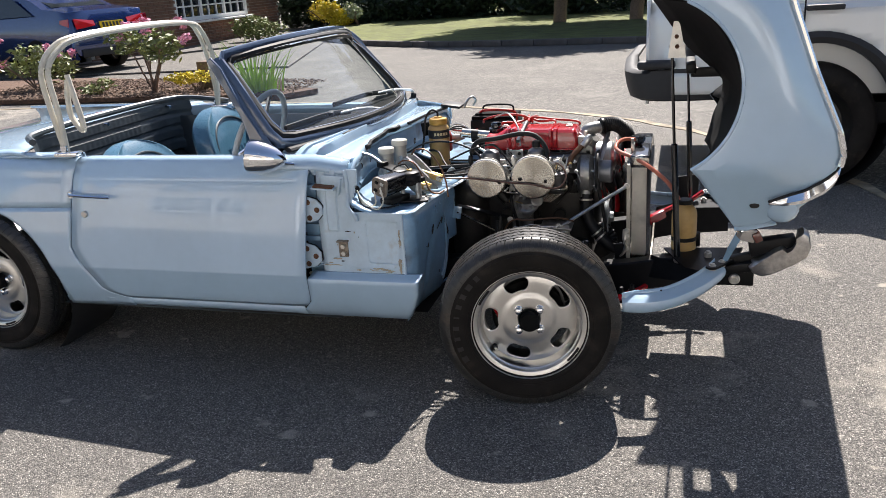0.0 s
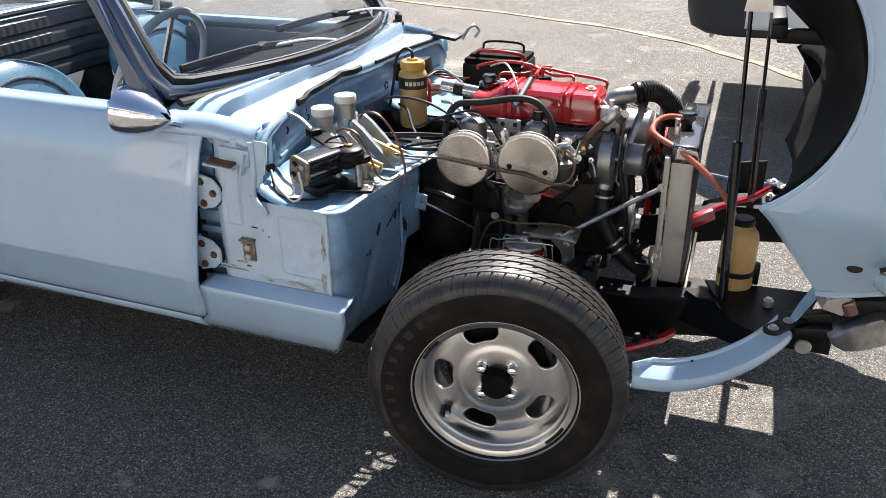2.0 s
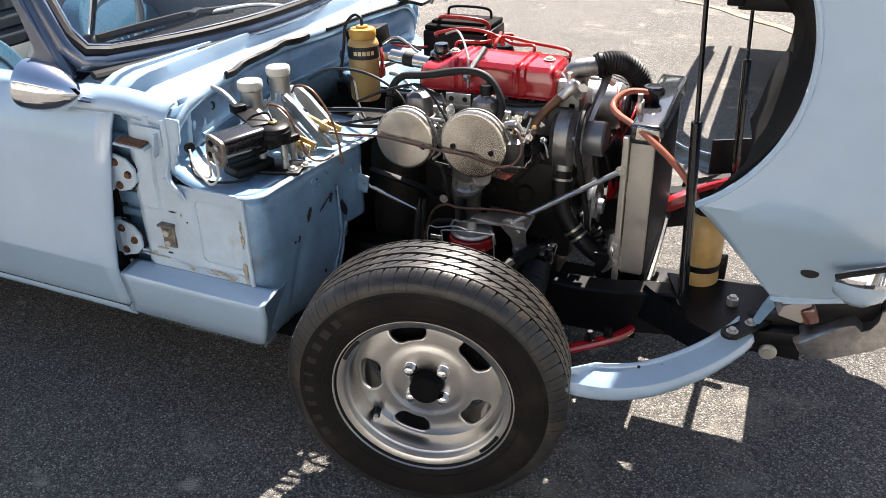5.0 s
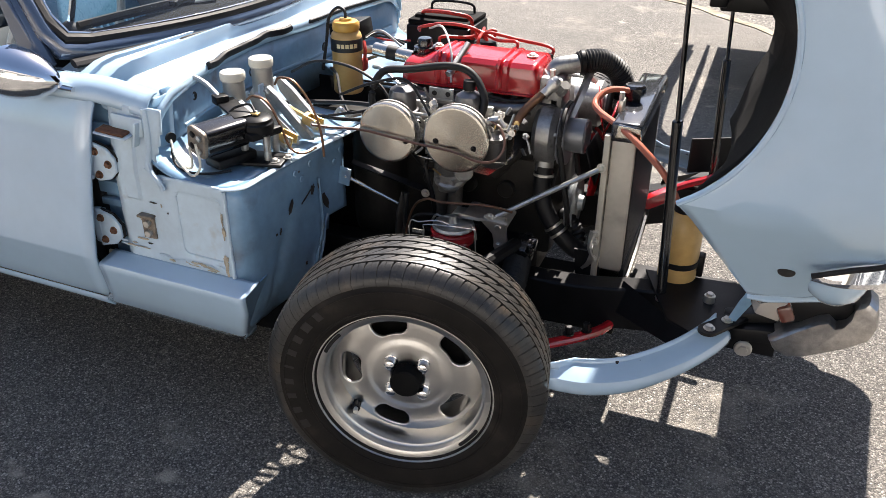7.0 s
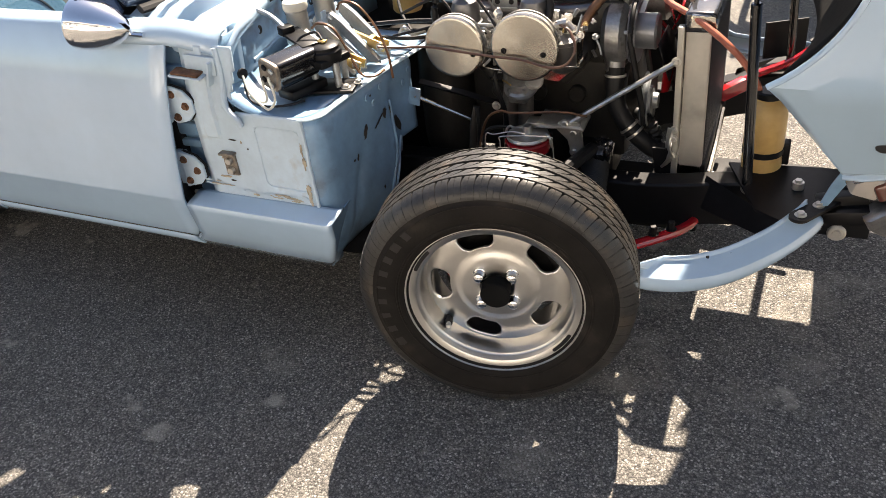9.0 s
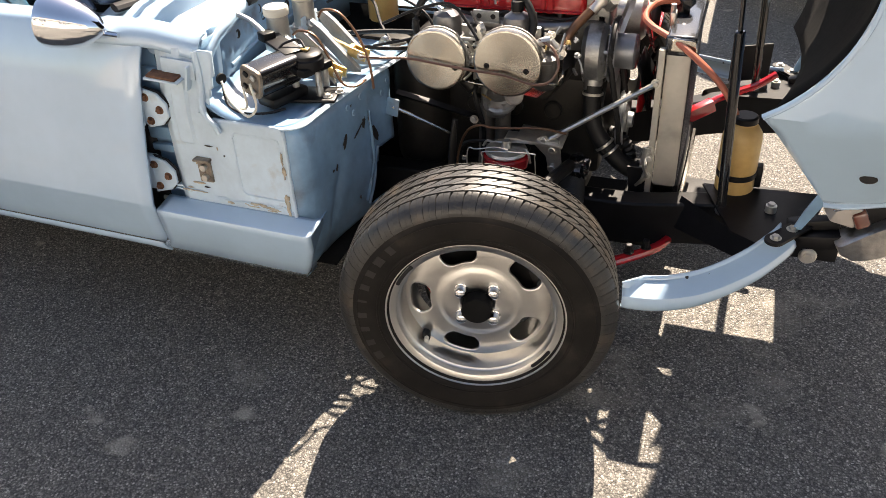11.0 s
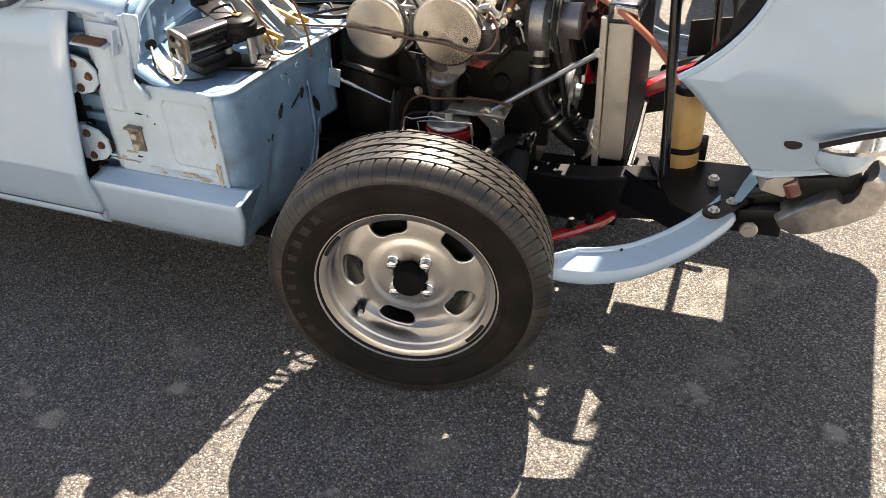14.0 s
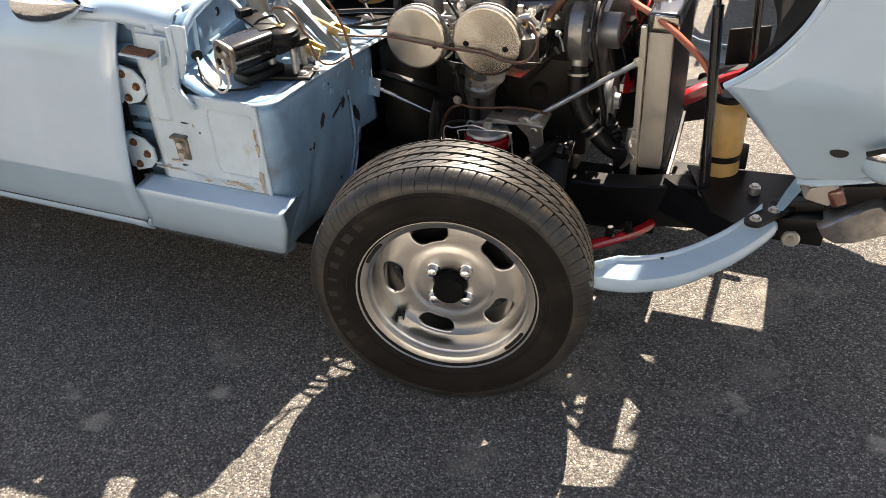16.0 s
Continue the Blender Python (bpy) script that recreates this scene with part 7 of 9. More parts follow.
    for k in range(6):
        a = k * 1.047
        cy(bm, (-0.082 + 0.037 * math.cos(a), -0.222 + 0.037 * math.sin(a), 0.522), (-0.082 + 0.037 * math.cos(a), -0.226 + 0.037 * math.sin(a), 0.536), 0.005, n=6)
    part("pump_body", bm, CAST, fp, "cast fuel pump body")
    bm = B()
    lathe(bm, (-0.045, -0.235, 0.548), (0.25, -0.75, 0.6), [(0, 0), (0.02, 0.0), (0.022, 0.004), (0.022, 0.010), (0.018, 0.014), (0, 0.015)], 24)
    part("pump_cap", bm, ZINC, fp)
    # hoses and pipes
    bm = B()
    tube(bm, [(-0.275, -0.215, 0.655), (-0.285, -0.22, 0.70), (-0.262, -0.205, 0.757), (-0.19, -0.20, 0.770), (-0.10, -0.19, 0.785), (-0.045, -0.19, 0.772), (-0.008, -0.21, 0.725), (-0.012, -0.235, 0.675)], 0.0088, 12)
    part("breather_hose", bm, RUBBER, engine, "black rubber breather hose")
    bm = B()
    tube(bm, [(-0.365, -0.37, 0.668), (-0.33, -0.335, 0.655), (-0.27, -0.312, 0.650), (-0.20, -0.309, 0.642), (-0.12, -0.309, 0.634), (-0.05, -0.309, 0.629), (0.01, -0.312, 0.616), (0.05, -0.312, 0.622), (0.07, -0.30, 0.652), (0.055, -0.28, 0.685), (0.02, -0.265, 0.70)], 0.0031, 8)
    part("fuel_pipe", bm, mat("brown_rubber_pipe", (0.14, 0.075, 0.055), 0.35, var=0.15), engine, "thin brown fuel pipe")
    bm = B()
    tube(bm, [(0.118, -0.115, 0.742), (0.10, -0.128, 0.72), (0.072, -0.15, 0.69), (0.052, -0.172, 0.65), (0.045, -0.18, 0.61), (0.045, -0.18, 0.585), (0.02, -0.19, 0.575), (-0.02, -0.195, 0.572)], 0.0105, 12)
    part("coolant_pipe", bm, COPPER, engine, "dull copper coolant pipe")
    bm = B()
    lathe(bm, (0.135, -0.105, 0.757), (-0.5, -0.45, -0.6), [(0.012, 0.0), (0.014, 0.006), (0.014, 0.012), (0.016, 0.013), (0.016, 0.024), (0.012, 0.03), (0.012, 0.05)], 12)
    part("pipe_union", bm, ZINC, engine)
    for pts, r, mt in (([(-0.56, -0.12, 0.70), (-0.47, -0.15, 0.745), (-0.36, -0.18, 0.752), (-0.27, -0.20, 0.72), (-0.23, -0.215, 0.665)], 0.0035, RUBBER),
                       ([(-0.50, -0.02, 0.69), (-0.44, -0.10, 0.70), (-0.40, -0.16, 0.67), (-0.36, -0.20, 0.645)], 0.004, RUBBER),
                       ([(-0.56, -0.28, 0.668), (-0.45, -0.22, 0.665), (-0.36, -0.20, 0.668), (-0.28, -0.21, 0.675)], 0.0055, RUBBER),
                       ([(-0.58, -0.30, 0.66), (-0.44, -0.26, 0.648), (-0.34, -0.25, 0.645), (-0.25, -0.23, 0.652)], 0.005, RUBBER),
                       ([(-0.25, 0.06, 0.80), (-0.18, -0.03, 0.83), (-0.13, -0.10, 0.79), (-0.115, -0.14, 0.73)], 0.0028, ZINC),
                       ([(-0.34, -0.09, 0.73), (-0.30, -0.12, 0.735), (-0.25, -0.14, 0.71), (-0.20, -0.16, 0.70)], 0.005, ZINC),
                       ([(-0.36, -0.26, 0.66), (-0.345, -0.265, 0.675), (-0.33, -0.26, 0.66), (-0.30, -0.25, 0.665)], 0.006, ZINC),
                       ([(-0.12, -0.20, 0.60), (-0.135, -0.25, 0.56), (-0.115, -0.25, 0.47), (-0.12, -0.24, 0.40)], 0.006, BLACK)):
        bm = B()
        tube(bm, pts, r, 8)
        part("cable", bm, mt, engine)


carburettors()


def front_of_engine():
    bm = B()
    lathe(bm, (0.128, -0.01, 0.44), (1, 0, 0), [(0.12, 0), (0.12, 0.018), (0.09, 0.03), (0.03, 0.034), (0, 0.034)], 32)
    part("timing_cover", bm, IRON, engine)
    bm = B()
    bx(bm, (-0.33, 0.02, 0.43), (0.15, 0.34, 0.34), bev=0.06, seg=4)
    bx(bm, (-0.48, 0.02, 0.42), (0.20, 0.24, 0.28), bev=0.05, seg=3)
    part("bell_housing", bm, IRON, engine, "dark oily bell housing")
    bm = B()
    bx(bm, (0.11, -0.05, 0.61), (0.05, 0.13, 0.14), bev=0.015)
    cy(bm, (0.09, -0.095, 0.62), (0.145, -0.095, 0.62), 0.07, bev=0.012)
    cy(bm, (0.118, -0.125, 0.53), (0.118, -0.10, 0.60), 0.022, bev=0.005)
    bx(bm, (0.115, -0.05, 0.715), (0.06, 0.09, 0.08), bev=0.012)
    cy(bm, (0.105, -0.05, 0.72), (0.12, -0.05, 0.752), 0.034, bev=0.004)
    for a in range(5):
        q = a * 1.2566 + 0.3
        cy(bm, (0.143, -0.095 + 0.055 * math.cos(q), 0.62 + 0.055 * math.sin(q)), (0.153, -0.095 + 0.055 * math.cos(q), 0.62 + 0.055 * math.sin(q)), 0.006, n=6)
    part("water_pump", bm, CAST, engine, "cast water pump housing")
    bm = B()
    tube(bm, [(0.106, -0.05, 0.750), (0.118, -0.047, 0.768), (0.14, -0.04, 0.774), (0.175, -0.025, 0.778)], 0.022, 16)
    part("thermostat_housing", bm, CAST, engine, "alloy thermostat elbow")
    for p, q, rr in (((0.115, -0.085, 0.752), (0.115, -0.085, 0.772), 0.007), ((0.115, -0.015, 0.752), (0.115, -0.015, 0.772), 0.007), ((0.14, -0.10, 0.725), (0.155, -0.12, 0.75), 0.012)):
        bm = B()
        cy(bm, p, q, rr, n=6)
        part("housing_bolt", bm, ZINC, engine)
    bm = B()
    tube(bm, [(0.160, -0.030, 0.777), (0.19, -0.014, 0.783), (0.22, 0.008, 0.776), (0.248, 0.022, 0.752), (0.262, 0.028, 0.72), (0.268, 0.03, 0.69)], 0.026, 18, 12, ribs=0.055)
    part("top_hose", bm, RUBBER, engine, "black corrugated top hose")
    bm = B()
    for p, d in (((0.166, -0.027, 0.778), (1, 0.4, 0.1)), ((0.267, 0.03, 0.700), (0.1, 0, -1))):
        bm = B()
        lathe(bm, p, d, [(0.0285, 0), (0.03, 0.001), (0.03, 0.009), (0.0285, 0.010)], 24)
        part("hose_clip", bm, BLACK, engine)
    # pulleys and belt
    bm = B()
    lathe(bm, (0.152, -0.095, 0.625), (1, 0, 0), [(0.02, 0), (0.072, 0.0), (0.074, 0.003), (0.066, 0.009), (0.074, 0.015), (0.072, 0.018), (0.06, 0.016), (0.048, 0.012), (0.04, 0.012), (0.04, 0.016), (0.041, 0.055), (0.037, 0.060), (0, 0.061)], 40)
    part("fan_pulley", bm, mat("grey_painted_pulley", (0.24, 0.25, 0.27), 0.38, metal=0.6, var=0.1, scale=18), engine, "grey painted fan pulley")
    bm = B()
    lathe(bm, (0.182, -0.09, 0.452), (1, 0, 0), [(0.02, 0), (0.066, 0.0), (0.068, 0.003), (0.058, 0.010), (0.068, 0.017), (0.066, 0.02), (0.05, 0.014), (0.036, 0.014), (0.034, 0.020), (0.020, 0.022), (0.018, 0.034), (0, 0.035)], 36)
    part("crank_pulley", bm, GREY_STEEL, engine, "grey steel crank pulley")
    bm = B()
    loop = []
    for k in range(13):
        a = math.pi * k / 12
        loop.append((0.161, -0.095 + 0.073 * math.cos(a), 0.625 + 0.073 * math.sin(a)))
    for k in range(13):
        a = math.pi + math.pi * k / 12
        loop.append((0.191, -0.09 + 0.066 * math.cos(a), 0.452 + 0.066 * math.sin(a)))
    loop.append(loop[0])
    tube(bm, loop, 0.0055, 6, 1, flat=1.3)
    part("fan_belt", bm, RUBBER, engine, "black fan belt")
    # alternator and its bracket on the far side
    bm = B()
    cy(bm, (0.06, 0.17, 0.62), (0.20, 0.17, 0.62), 0.06, bev=0.01)
    lathe(bm, (0.20, 0.17, 0.62), (1, 0, 0), [(0.035, 0), (0.035, 0.006), (0.028, 0.01), (0.035, 0.014), (0, 0.016)], 24)
    part("alternator", bm, CAST, engine)
    bm = B()
    tube(bm, [(0.165, -0.09, 0.66), (0.185, -0.04, 0.735), (0.19, 0.02, 0.775)], 0.010, 4, flat=0.4)
    tube(bm, [(0.14, -0.02, 0.77), (0.17, 0.02, 0.74), (0.18, 0.10, 0.70)], 0.008, 6)
    part("adjuster_strap", bm, ZINC, engine)
    # red fan
    f = new("cooling_fan")
    f.parent = engine
    for k in range(6):
        a = k * 1.047 + 0.2
        u, w = V((0, math.cos(a), math.sin(a))), V((0, -math.sin(a), math.cos(a)))
        c = V((0.235, 0.0, 0.60))
        bm = B()
        sheet(bm, [[c + u * r + w * s * (0.02 + r * 0.18) + V((0.012 * s, 0, 0)) for s in (-1, 0, 1)] for r in (0.03, 0.07, 0.11, 0.15)])
        part("fan_blade", bm, BLACK if k % 2 else RED, f, solid=0.003)
    # hoses low down
    bm = B()
    tube(bm, [(0.120, -0.122, 0.545), (0.120, -0.135, 0.50), (0.130, -0.145, 0.455), (0.155, -0.152, 0.415), (0.19, -0.155, 0.378), (0.228, -0.15, 0.350), (0.268, -0.135, 0.345)], 0.0215, 16, 8)
    part("bottom_hose", bm, RUBBER, engine, "black bottom radiator hose")
    bm = B()
    for p, d in (((0.120, -0.125, 0.53), (0, -0.2, -1)), ((0.158, -0.152, 0.412), (0.65, -0.1, -0.75)), ((0.172, -0.153, 0.397), (0.68, -0.1, -0.72)), ((0.240, -0.147, 0.347), (1, 0.3, -0.2))):
        bm = B()
        lathe(bm, p, d, [(0.0238, 0), (0.0252, 0.001), (0.0252, 0.006), (0.0238, 0.007)], 24)
        part("hose_clamp", bm, ZINC, engine, "wire hose clamp")
    bm = B()
    tube(bm, [(0.15, -0.06, 0.40), (0.19, -0.12, 0.42), (0.22, -0.13, 0.38), (0.20, -0.12, 0.33)], 0.015, 10, 10, ribs=0.12)
    part("corrugated_duct", bm, RUBBER, engine)


front_of_engine()


def ignition():
    bm = B()
    lathe(bm, (-0.12, 0.115, 0.66), (0, 0.1, 1), [(0.03, 0), (0.03, 0.05), (0.036, 0.055), (0.036, 0.08), (0.028, 0.105), (0, 0.107)], 24)
    part("distributor", bm, BLACK, engine, "black distributor cap")
    ends = [(-0.22, 0.055, 0.755), (-0.12, 0.06, 0.76), (-0.02, 0.06, 0.76), (0.07, 0.06, 0.755)]
    for i, e in enumerate(ends):
        a = 1.57 * i + 0.5
        s = V((-0.12 + 0.022 * math.cos(a), 0.125 + 0.022 * math.sin(a), 0.77))
        bm = B()
        mid = s.lerp(V(e), 0.5) + V((0.0, 0.012, 0.012 + 0.010 * (i % 2)))
        tube(bm, [s, s + V((0, 0, 0.022)), mid, V(e) + V((0, 0.012, 0.024)), e], 0.0043, 8)
        part("ignition_lead", bm, RED_RUBBER, engine, "red ignition lead")
    bm = B()
    tube(bm, [(-0.12, 0.125, 0.77), (-0.15, 0.11, 0.798), (-0.23, 0.12, 0.800), (-0.30, 0.12, 0.785), (-0.32, 0.16, 0.765)], 0.0045, 8)
    part("coil_lead", bm, RED_RUBBER, engine, "red coil lead")
    for e in ends:
        bm = B()
        cy(bm, V(e) - V((0, 0, 0.03)), V(e) + V((0, 0, 0.012)), 0.009, n=10)
        part("plug_cap", bm, BLACK, engine)
    bat = new("battery")
    bat.parent = car
    bm = B()
    bx(bm, (-0.30, 0.32, 0.675), (0.19, 0.17, 0.17), bev=0.008)
    part("battery_case", bm, BLACK, bat, "black battery case")
    bm = B()
    bx(bm, (-0.30, 0.32, 0.767), (0.18, 0.16, 0.014), bev=0.004)
    bx(bm, (-0.30, 0.28, 0.777), (0.16, 0.03, 0.012), bev=0.004)
    part("battery_lid", bm, BLACK_MATT, bat)
    bm = B()
    tube(bm, [(-0.36, 0.28, 0.785), (-0.33, 0.24, 0.80), (-0.25, 0.23, 0.802), (-0.205, 0.25, 0.785), (-0.20, 0.25, 0.73)], 0.0055, 8)
    part("battery_cable", bm, RED_RUBBER, bat, "red battery cable")
    bm = B()
    tube(bm, [(-0.37, 0.37, 0.775), (-0.355, 0.37, 0.80), (-0.25, 0.37, 0.80), (-0.235, 0.37, 0.775)], 0.004, 6)
    part("battery_clamp", bm, BLACK, bat)
    bm = B()
    bx(bm, (-0.515, 0.135, 0.755), (0.10, 0.075, 0.055), (0, -8, 0), bev=0.006)
    part("control_box", bm, BLACK, car, "black regulator box on the bulkhead")
    bm = B()
    cy(bm, (-0.47, 0.085, 0.715), (-0.40, 0.09, 0.72), 0.012)
    cy(bm, (-0.47, 0.10, 0.68), (-0.38, 0.08, 0.72), 0.005)
    part("relay", bm, CAST, car)
    bm = B()
    bx(bm, (-0.435, 0.04, 0.69), (0.02, 0.03, 0.03), bev=0.004)
    tube(bm, [(-0.43, 0.04, 0.70), (-0.425, 0.035, 0.73), (-0.435, 0.05, 0.75)], 0.005, 8)
    part("red_connector", bm, RED_RUBBER, car)
    # coloured wiring
    for k, mt in enumerate((ZINC, RUBBER, RUBBER, RED_RUBBER)):
        bm = B()
        tube(bm, [(-0.47, 0.12 + 0.012 * k, 0.74), (-0.41, 0.10 + 0.014 * k, 0.77 - 0.012 * k), (-0.34, 0.08 + 0.02 * k, 0.74)], 0.0032, 6)
        part("wire", bm, mt, car)
    bm = B()
    tube(bm, [(-0.49, 0.52, 0.77), (-0.475, 0.53, 0.80), (-0.458, 0.545, 0.812), (-0.445, 0.56, 0.795), (-0.46, 0.57, 0.77)], 0.005, 8)
    part("bonnet_hook", bm, ZINC, car, "looped bonnet safety hook")
    # rubber lined cowl end
    bm = B()
    bx(bm, (-0.545, 0.53, 0.78), (0.09, 0.10, 0.012), (0, 8, 0), bev=0.004)
    part("cowl_flap", bm, RUBBER, car)


ignition()


def radiator():
    r = new("radiator")
    r.parent = car
    r["label"] = "upright radiator with a dull metal frame and black top tank"
    bm = B()
    bx(bm, (0.313, 0.0, 0.684), (0.066, 0.405, 0.046), bev=0.008, seg=3)
    part("top_tank", bm, mat("black_tank_paint", (0.03, 0.032, 0.038), 0.16, coat=0.6, var=0.15, scale=10), r, "glossy dark top tank")
    bm = B()
    bx(bm, (0.313, 0.0, 0.33), (0.066, 0.40, 0.04), bev=0.006)
    part("bottom_tank", bm, BLACK, r)
    bm = B()
    bx(bm, (0.316, 0.0, 0.50), (0.040, 0.37, 0.32))
    part("core", bm, BLACK_MATT, r, "dark finned radiator core")
    bm = B()
    for i in range(56):
        bx(bm, (0.3165, 0.0, 0.348 + 0.0055 * i), (0.046, 0.366, 0.0016))
    for i in range(22):
        bx(bm, (0.3165, -0.176 + 0.0168 * i, 0.50), (0.044, 0.0035, 0.31))
    tagged(part("fin_pack", bm, mat("core_fin_metal", (0.07, 0.07, 0.072), 0.45, metal=0.6, var=0.2, scale=30), r), kind="stuff")
    for s in (-1, 1):
        bm = B()
        bx(bm, (0.311, s * 0.192, 0.492), (0.052, 0.016, 0.366), bev=0.003)
        part("side_frame", bm, RAD_SIDE, r, "dull pale metal side channel")
        bm = B()
        bx(bm, (0.276, s * 0.198, 0.492), (0.014, 0.020, 0.37), bev=0.002)
        part("side_flange", bm, RAD_SIDE, r)
        bm = B()
        plate(bm, [(0.29, s * 0.204, 0.672), (0.348, s * 0.204, 0.672), (0.346, s * 0.204, 0.70), (0.295, s * 0.204, 0.704)], (0, -s * 0.05, 0))
        part("tank_cheek", bm, STEEL, r, bevel=0.003)
        bm = B()
        tube(bm, [(0.265, s * 0.208, 0.44), (0.262, s * 0.212, 0.40), (0.268, s * 0.212, 0.37), (0.25, s * 0.20, 0.335)], 0.008, 6, flat=0.5)
        part("stay", bm, ZINC, r)
        for z in (0.437, 0.415, 0.37):
            bolt((0.272, s * 0.208, z), (0, s, 0), 0.006, ZINC, r)
    bm = B()
    lathe(bm, (0.298, -0.035, 0.705), (0, 0, 1), [(0.016, 0), (0.016, 0.012), (0.022, 0.014), (0.022, 0.018), (0.026, 0.02), (0.027, 0.034), (0.022, 0.039), (0, 0.04)], 8)
    part("radiator_cap", bm, BLACK_GLOSS, r, "black radiator cap")
    bm = B()
    bx(bm, (0.285, -0.115, 0.718), (0.012, 0.03, 0.03), bev=0.003)
    cy(bm, (0.283, -0.115, 0.71), (0.283, -0.115, 0.748), 0.006, n=8)
    part("hose_bracket", bm, ZINC, r)
    bm = B()
    tube(bm, [(0.296, -0.05, 0.733), (0.255, -0.07, 0.738), (0.232, -0.095, 0.73), (0.226, -0.125, 0.715), (0.25, -0.155, 0.705)], 0.0072, 10)
    part("overflow_hose", bm, RED_CLEAR, r, "dark red overflow tube")
    bm = B()
    tube(bm, [(0.248, -0.153, 0.706), (0.30, -0.195, 0.694), (0.355, -0.225, 0.665), (0.405, -0.242, 0.625), (0.438, -0.25, 0.58), (0.449, -0.252, 0.555)], 0.0072, 10)
    part("overflow_hose", bm, RED_CLEAR, r, "translucent faded red overflow tube")
    bm = B()
    tube(bm, [(0.272, -0.208, 0.60), (0.15, -0.245, 0.53), (0.045, -0.28, 0.468)], 0.0085, 8, 1, flat=0.75)
    part("stay_rod", bm, ZINC, r, "bright diagonal steel stay rod")
    bolt((0.270, -0.212, 0.601), (0, -1, 0), 0.007, ZINC, r)
    bm = B()
    tube(bm, [(0.352, -0.19, 0.325), (0.356, -0.10, 0.355), (0.358, 0.0, 0.40)], 0.006, 6)
    part("lower_strip", bm, STEEL, r)
    bm = B()
    plate(bm, [(0.225, -0.205, 0.385), (0.265, -0.205, 0.385), (0.275, -0.205, 0.32), (0.232, -0.205, 0.32)], (0, 0.006, 0))
    part("mount_bracket", bm, BLACK, r)


radiator()


def bottles():
    b = new("expansion_bottle")
    b.parent = car
    c = V((0.466, -0.25, 0.377))
    bm = B()
    lathe(bm, c, (0, 0, 1), [(0, 0), (0.036, 0), (0.041, 0.006), (0.042, 0.03), (0.0405, 0.045), (0.0405, 0.06), (0.042, 0.065), (0.042, 0.135), (0.039, 0.152), (0.030, 0.165), (0.024, 0.17), (0.024, 0.178)], 36)
    part("bottle", bm, AMBER, b, "yellowed plastic coolant bottle")
    bm = B()
    lathe(bm, c + V((0, 0, 0.174)), (0, 0, 1), [(0.027, 0), (0.027, 0.012), (0.023, 0.015), (0, 0.015)], 20)
    part("cap", bm, BLACK, b, "black bottle cap")
    bm = B()
    lathe(bm, c + V((0, 0, 0.046)), (0, 0, 1), [(0.0412, 0), (0.0425, 0.001), (0.0425, 0.013), (0.0412, 0.014)], 36)
    bx(bm, c + V((0.045, 0.01, 0.045)), (0.02, 0.03, 0.05), bev=0.004)
    part("strap", bm, BLACK, b, "black retaining strap")
    b = new("washer_bottle")
    b.parent = car
    c = V((-0.467, 0.012, 0.622))
    old = set(bpy.data.meshes)
    bm = B()
    lathe(bm, c, (0, 0, 1), [(0, 0), (0.038, 0), (0.042, 0.006), (0.042, 0.125), (0.0435, 0.128), (0.0435, 0.168), (0.040, 0.178), (0.033, 0.184), (0.033, 0.188)], 36)
    part("bottle", bm, AMBER, b, "yellowed plastic washer bottle")
    bm = B()
    lathe(bm, c + V((0, 0, 0.186)), (0, 0, 1), [(0.036, 0), (0.038, 0.004), (0.038, 0.020), (0.034, 0.026), (0.018, 0.028), (0.016, 0.034), (0, 0.034)], 30)
    part("cap", bm, AMBER_CAP, b, "orange yellow screw cap")
    bm = B()
    lathe(bm, c + V((0, 0, 0.128)), (0, 0, 1), [(0.0436, 0), (0.0445, 0.001), (0.0445, 0.036), (0.0436, 0.037)], 36)
    part("label_band", bm, LABEL_BLACK, b, "black label band")
    for i in range(5):
        a = math.atan2(-1.9, 1.03) + (i - 2) * 0.28
        bm = B()
        bx(bm, (0, 0, 0), (0.0095, 0.012, 0.0006))
        bmesh.ops.transform(bm, matrix=Matrix.Translation(c + V((0.0447 * math.cos(a), 0.0447 * math.sin(a), 0.147))) @ Matrix.Rotation(a + math.pi / 2, 4, "Z") @ Matrix.Rotation(radians(90), 4, "X"), verts=bm.verts)
        part("label_bar", bm, LABEL_CREAM, b)
    bm = B()
    tube(bm, [c + V((0, 0, 0.215)), c + V((-0.005, 0.005, 0.24)), c + V((-0.03, 0.01, 0.245)), c + V((-0.052, 0.0, 0.215)), c + V((-0.06, -0.005, 0.15)), c + V((-0.075, -0.01, 0.06))], 0.0045, 8)
    part("washer_tube", bm, RUBBER, b)
    for me in set(bpy.data.meshes) - old:
        me.transform(Matrix.Translation(c) @ Matrix.Diagonal((0.94, 0.94, 0.885, 1)) @ Matrix.Translation(-c))


bottles()


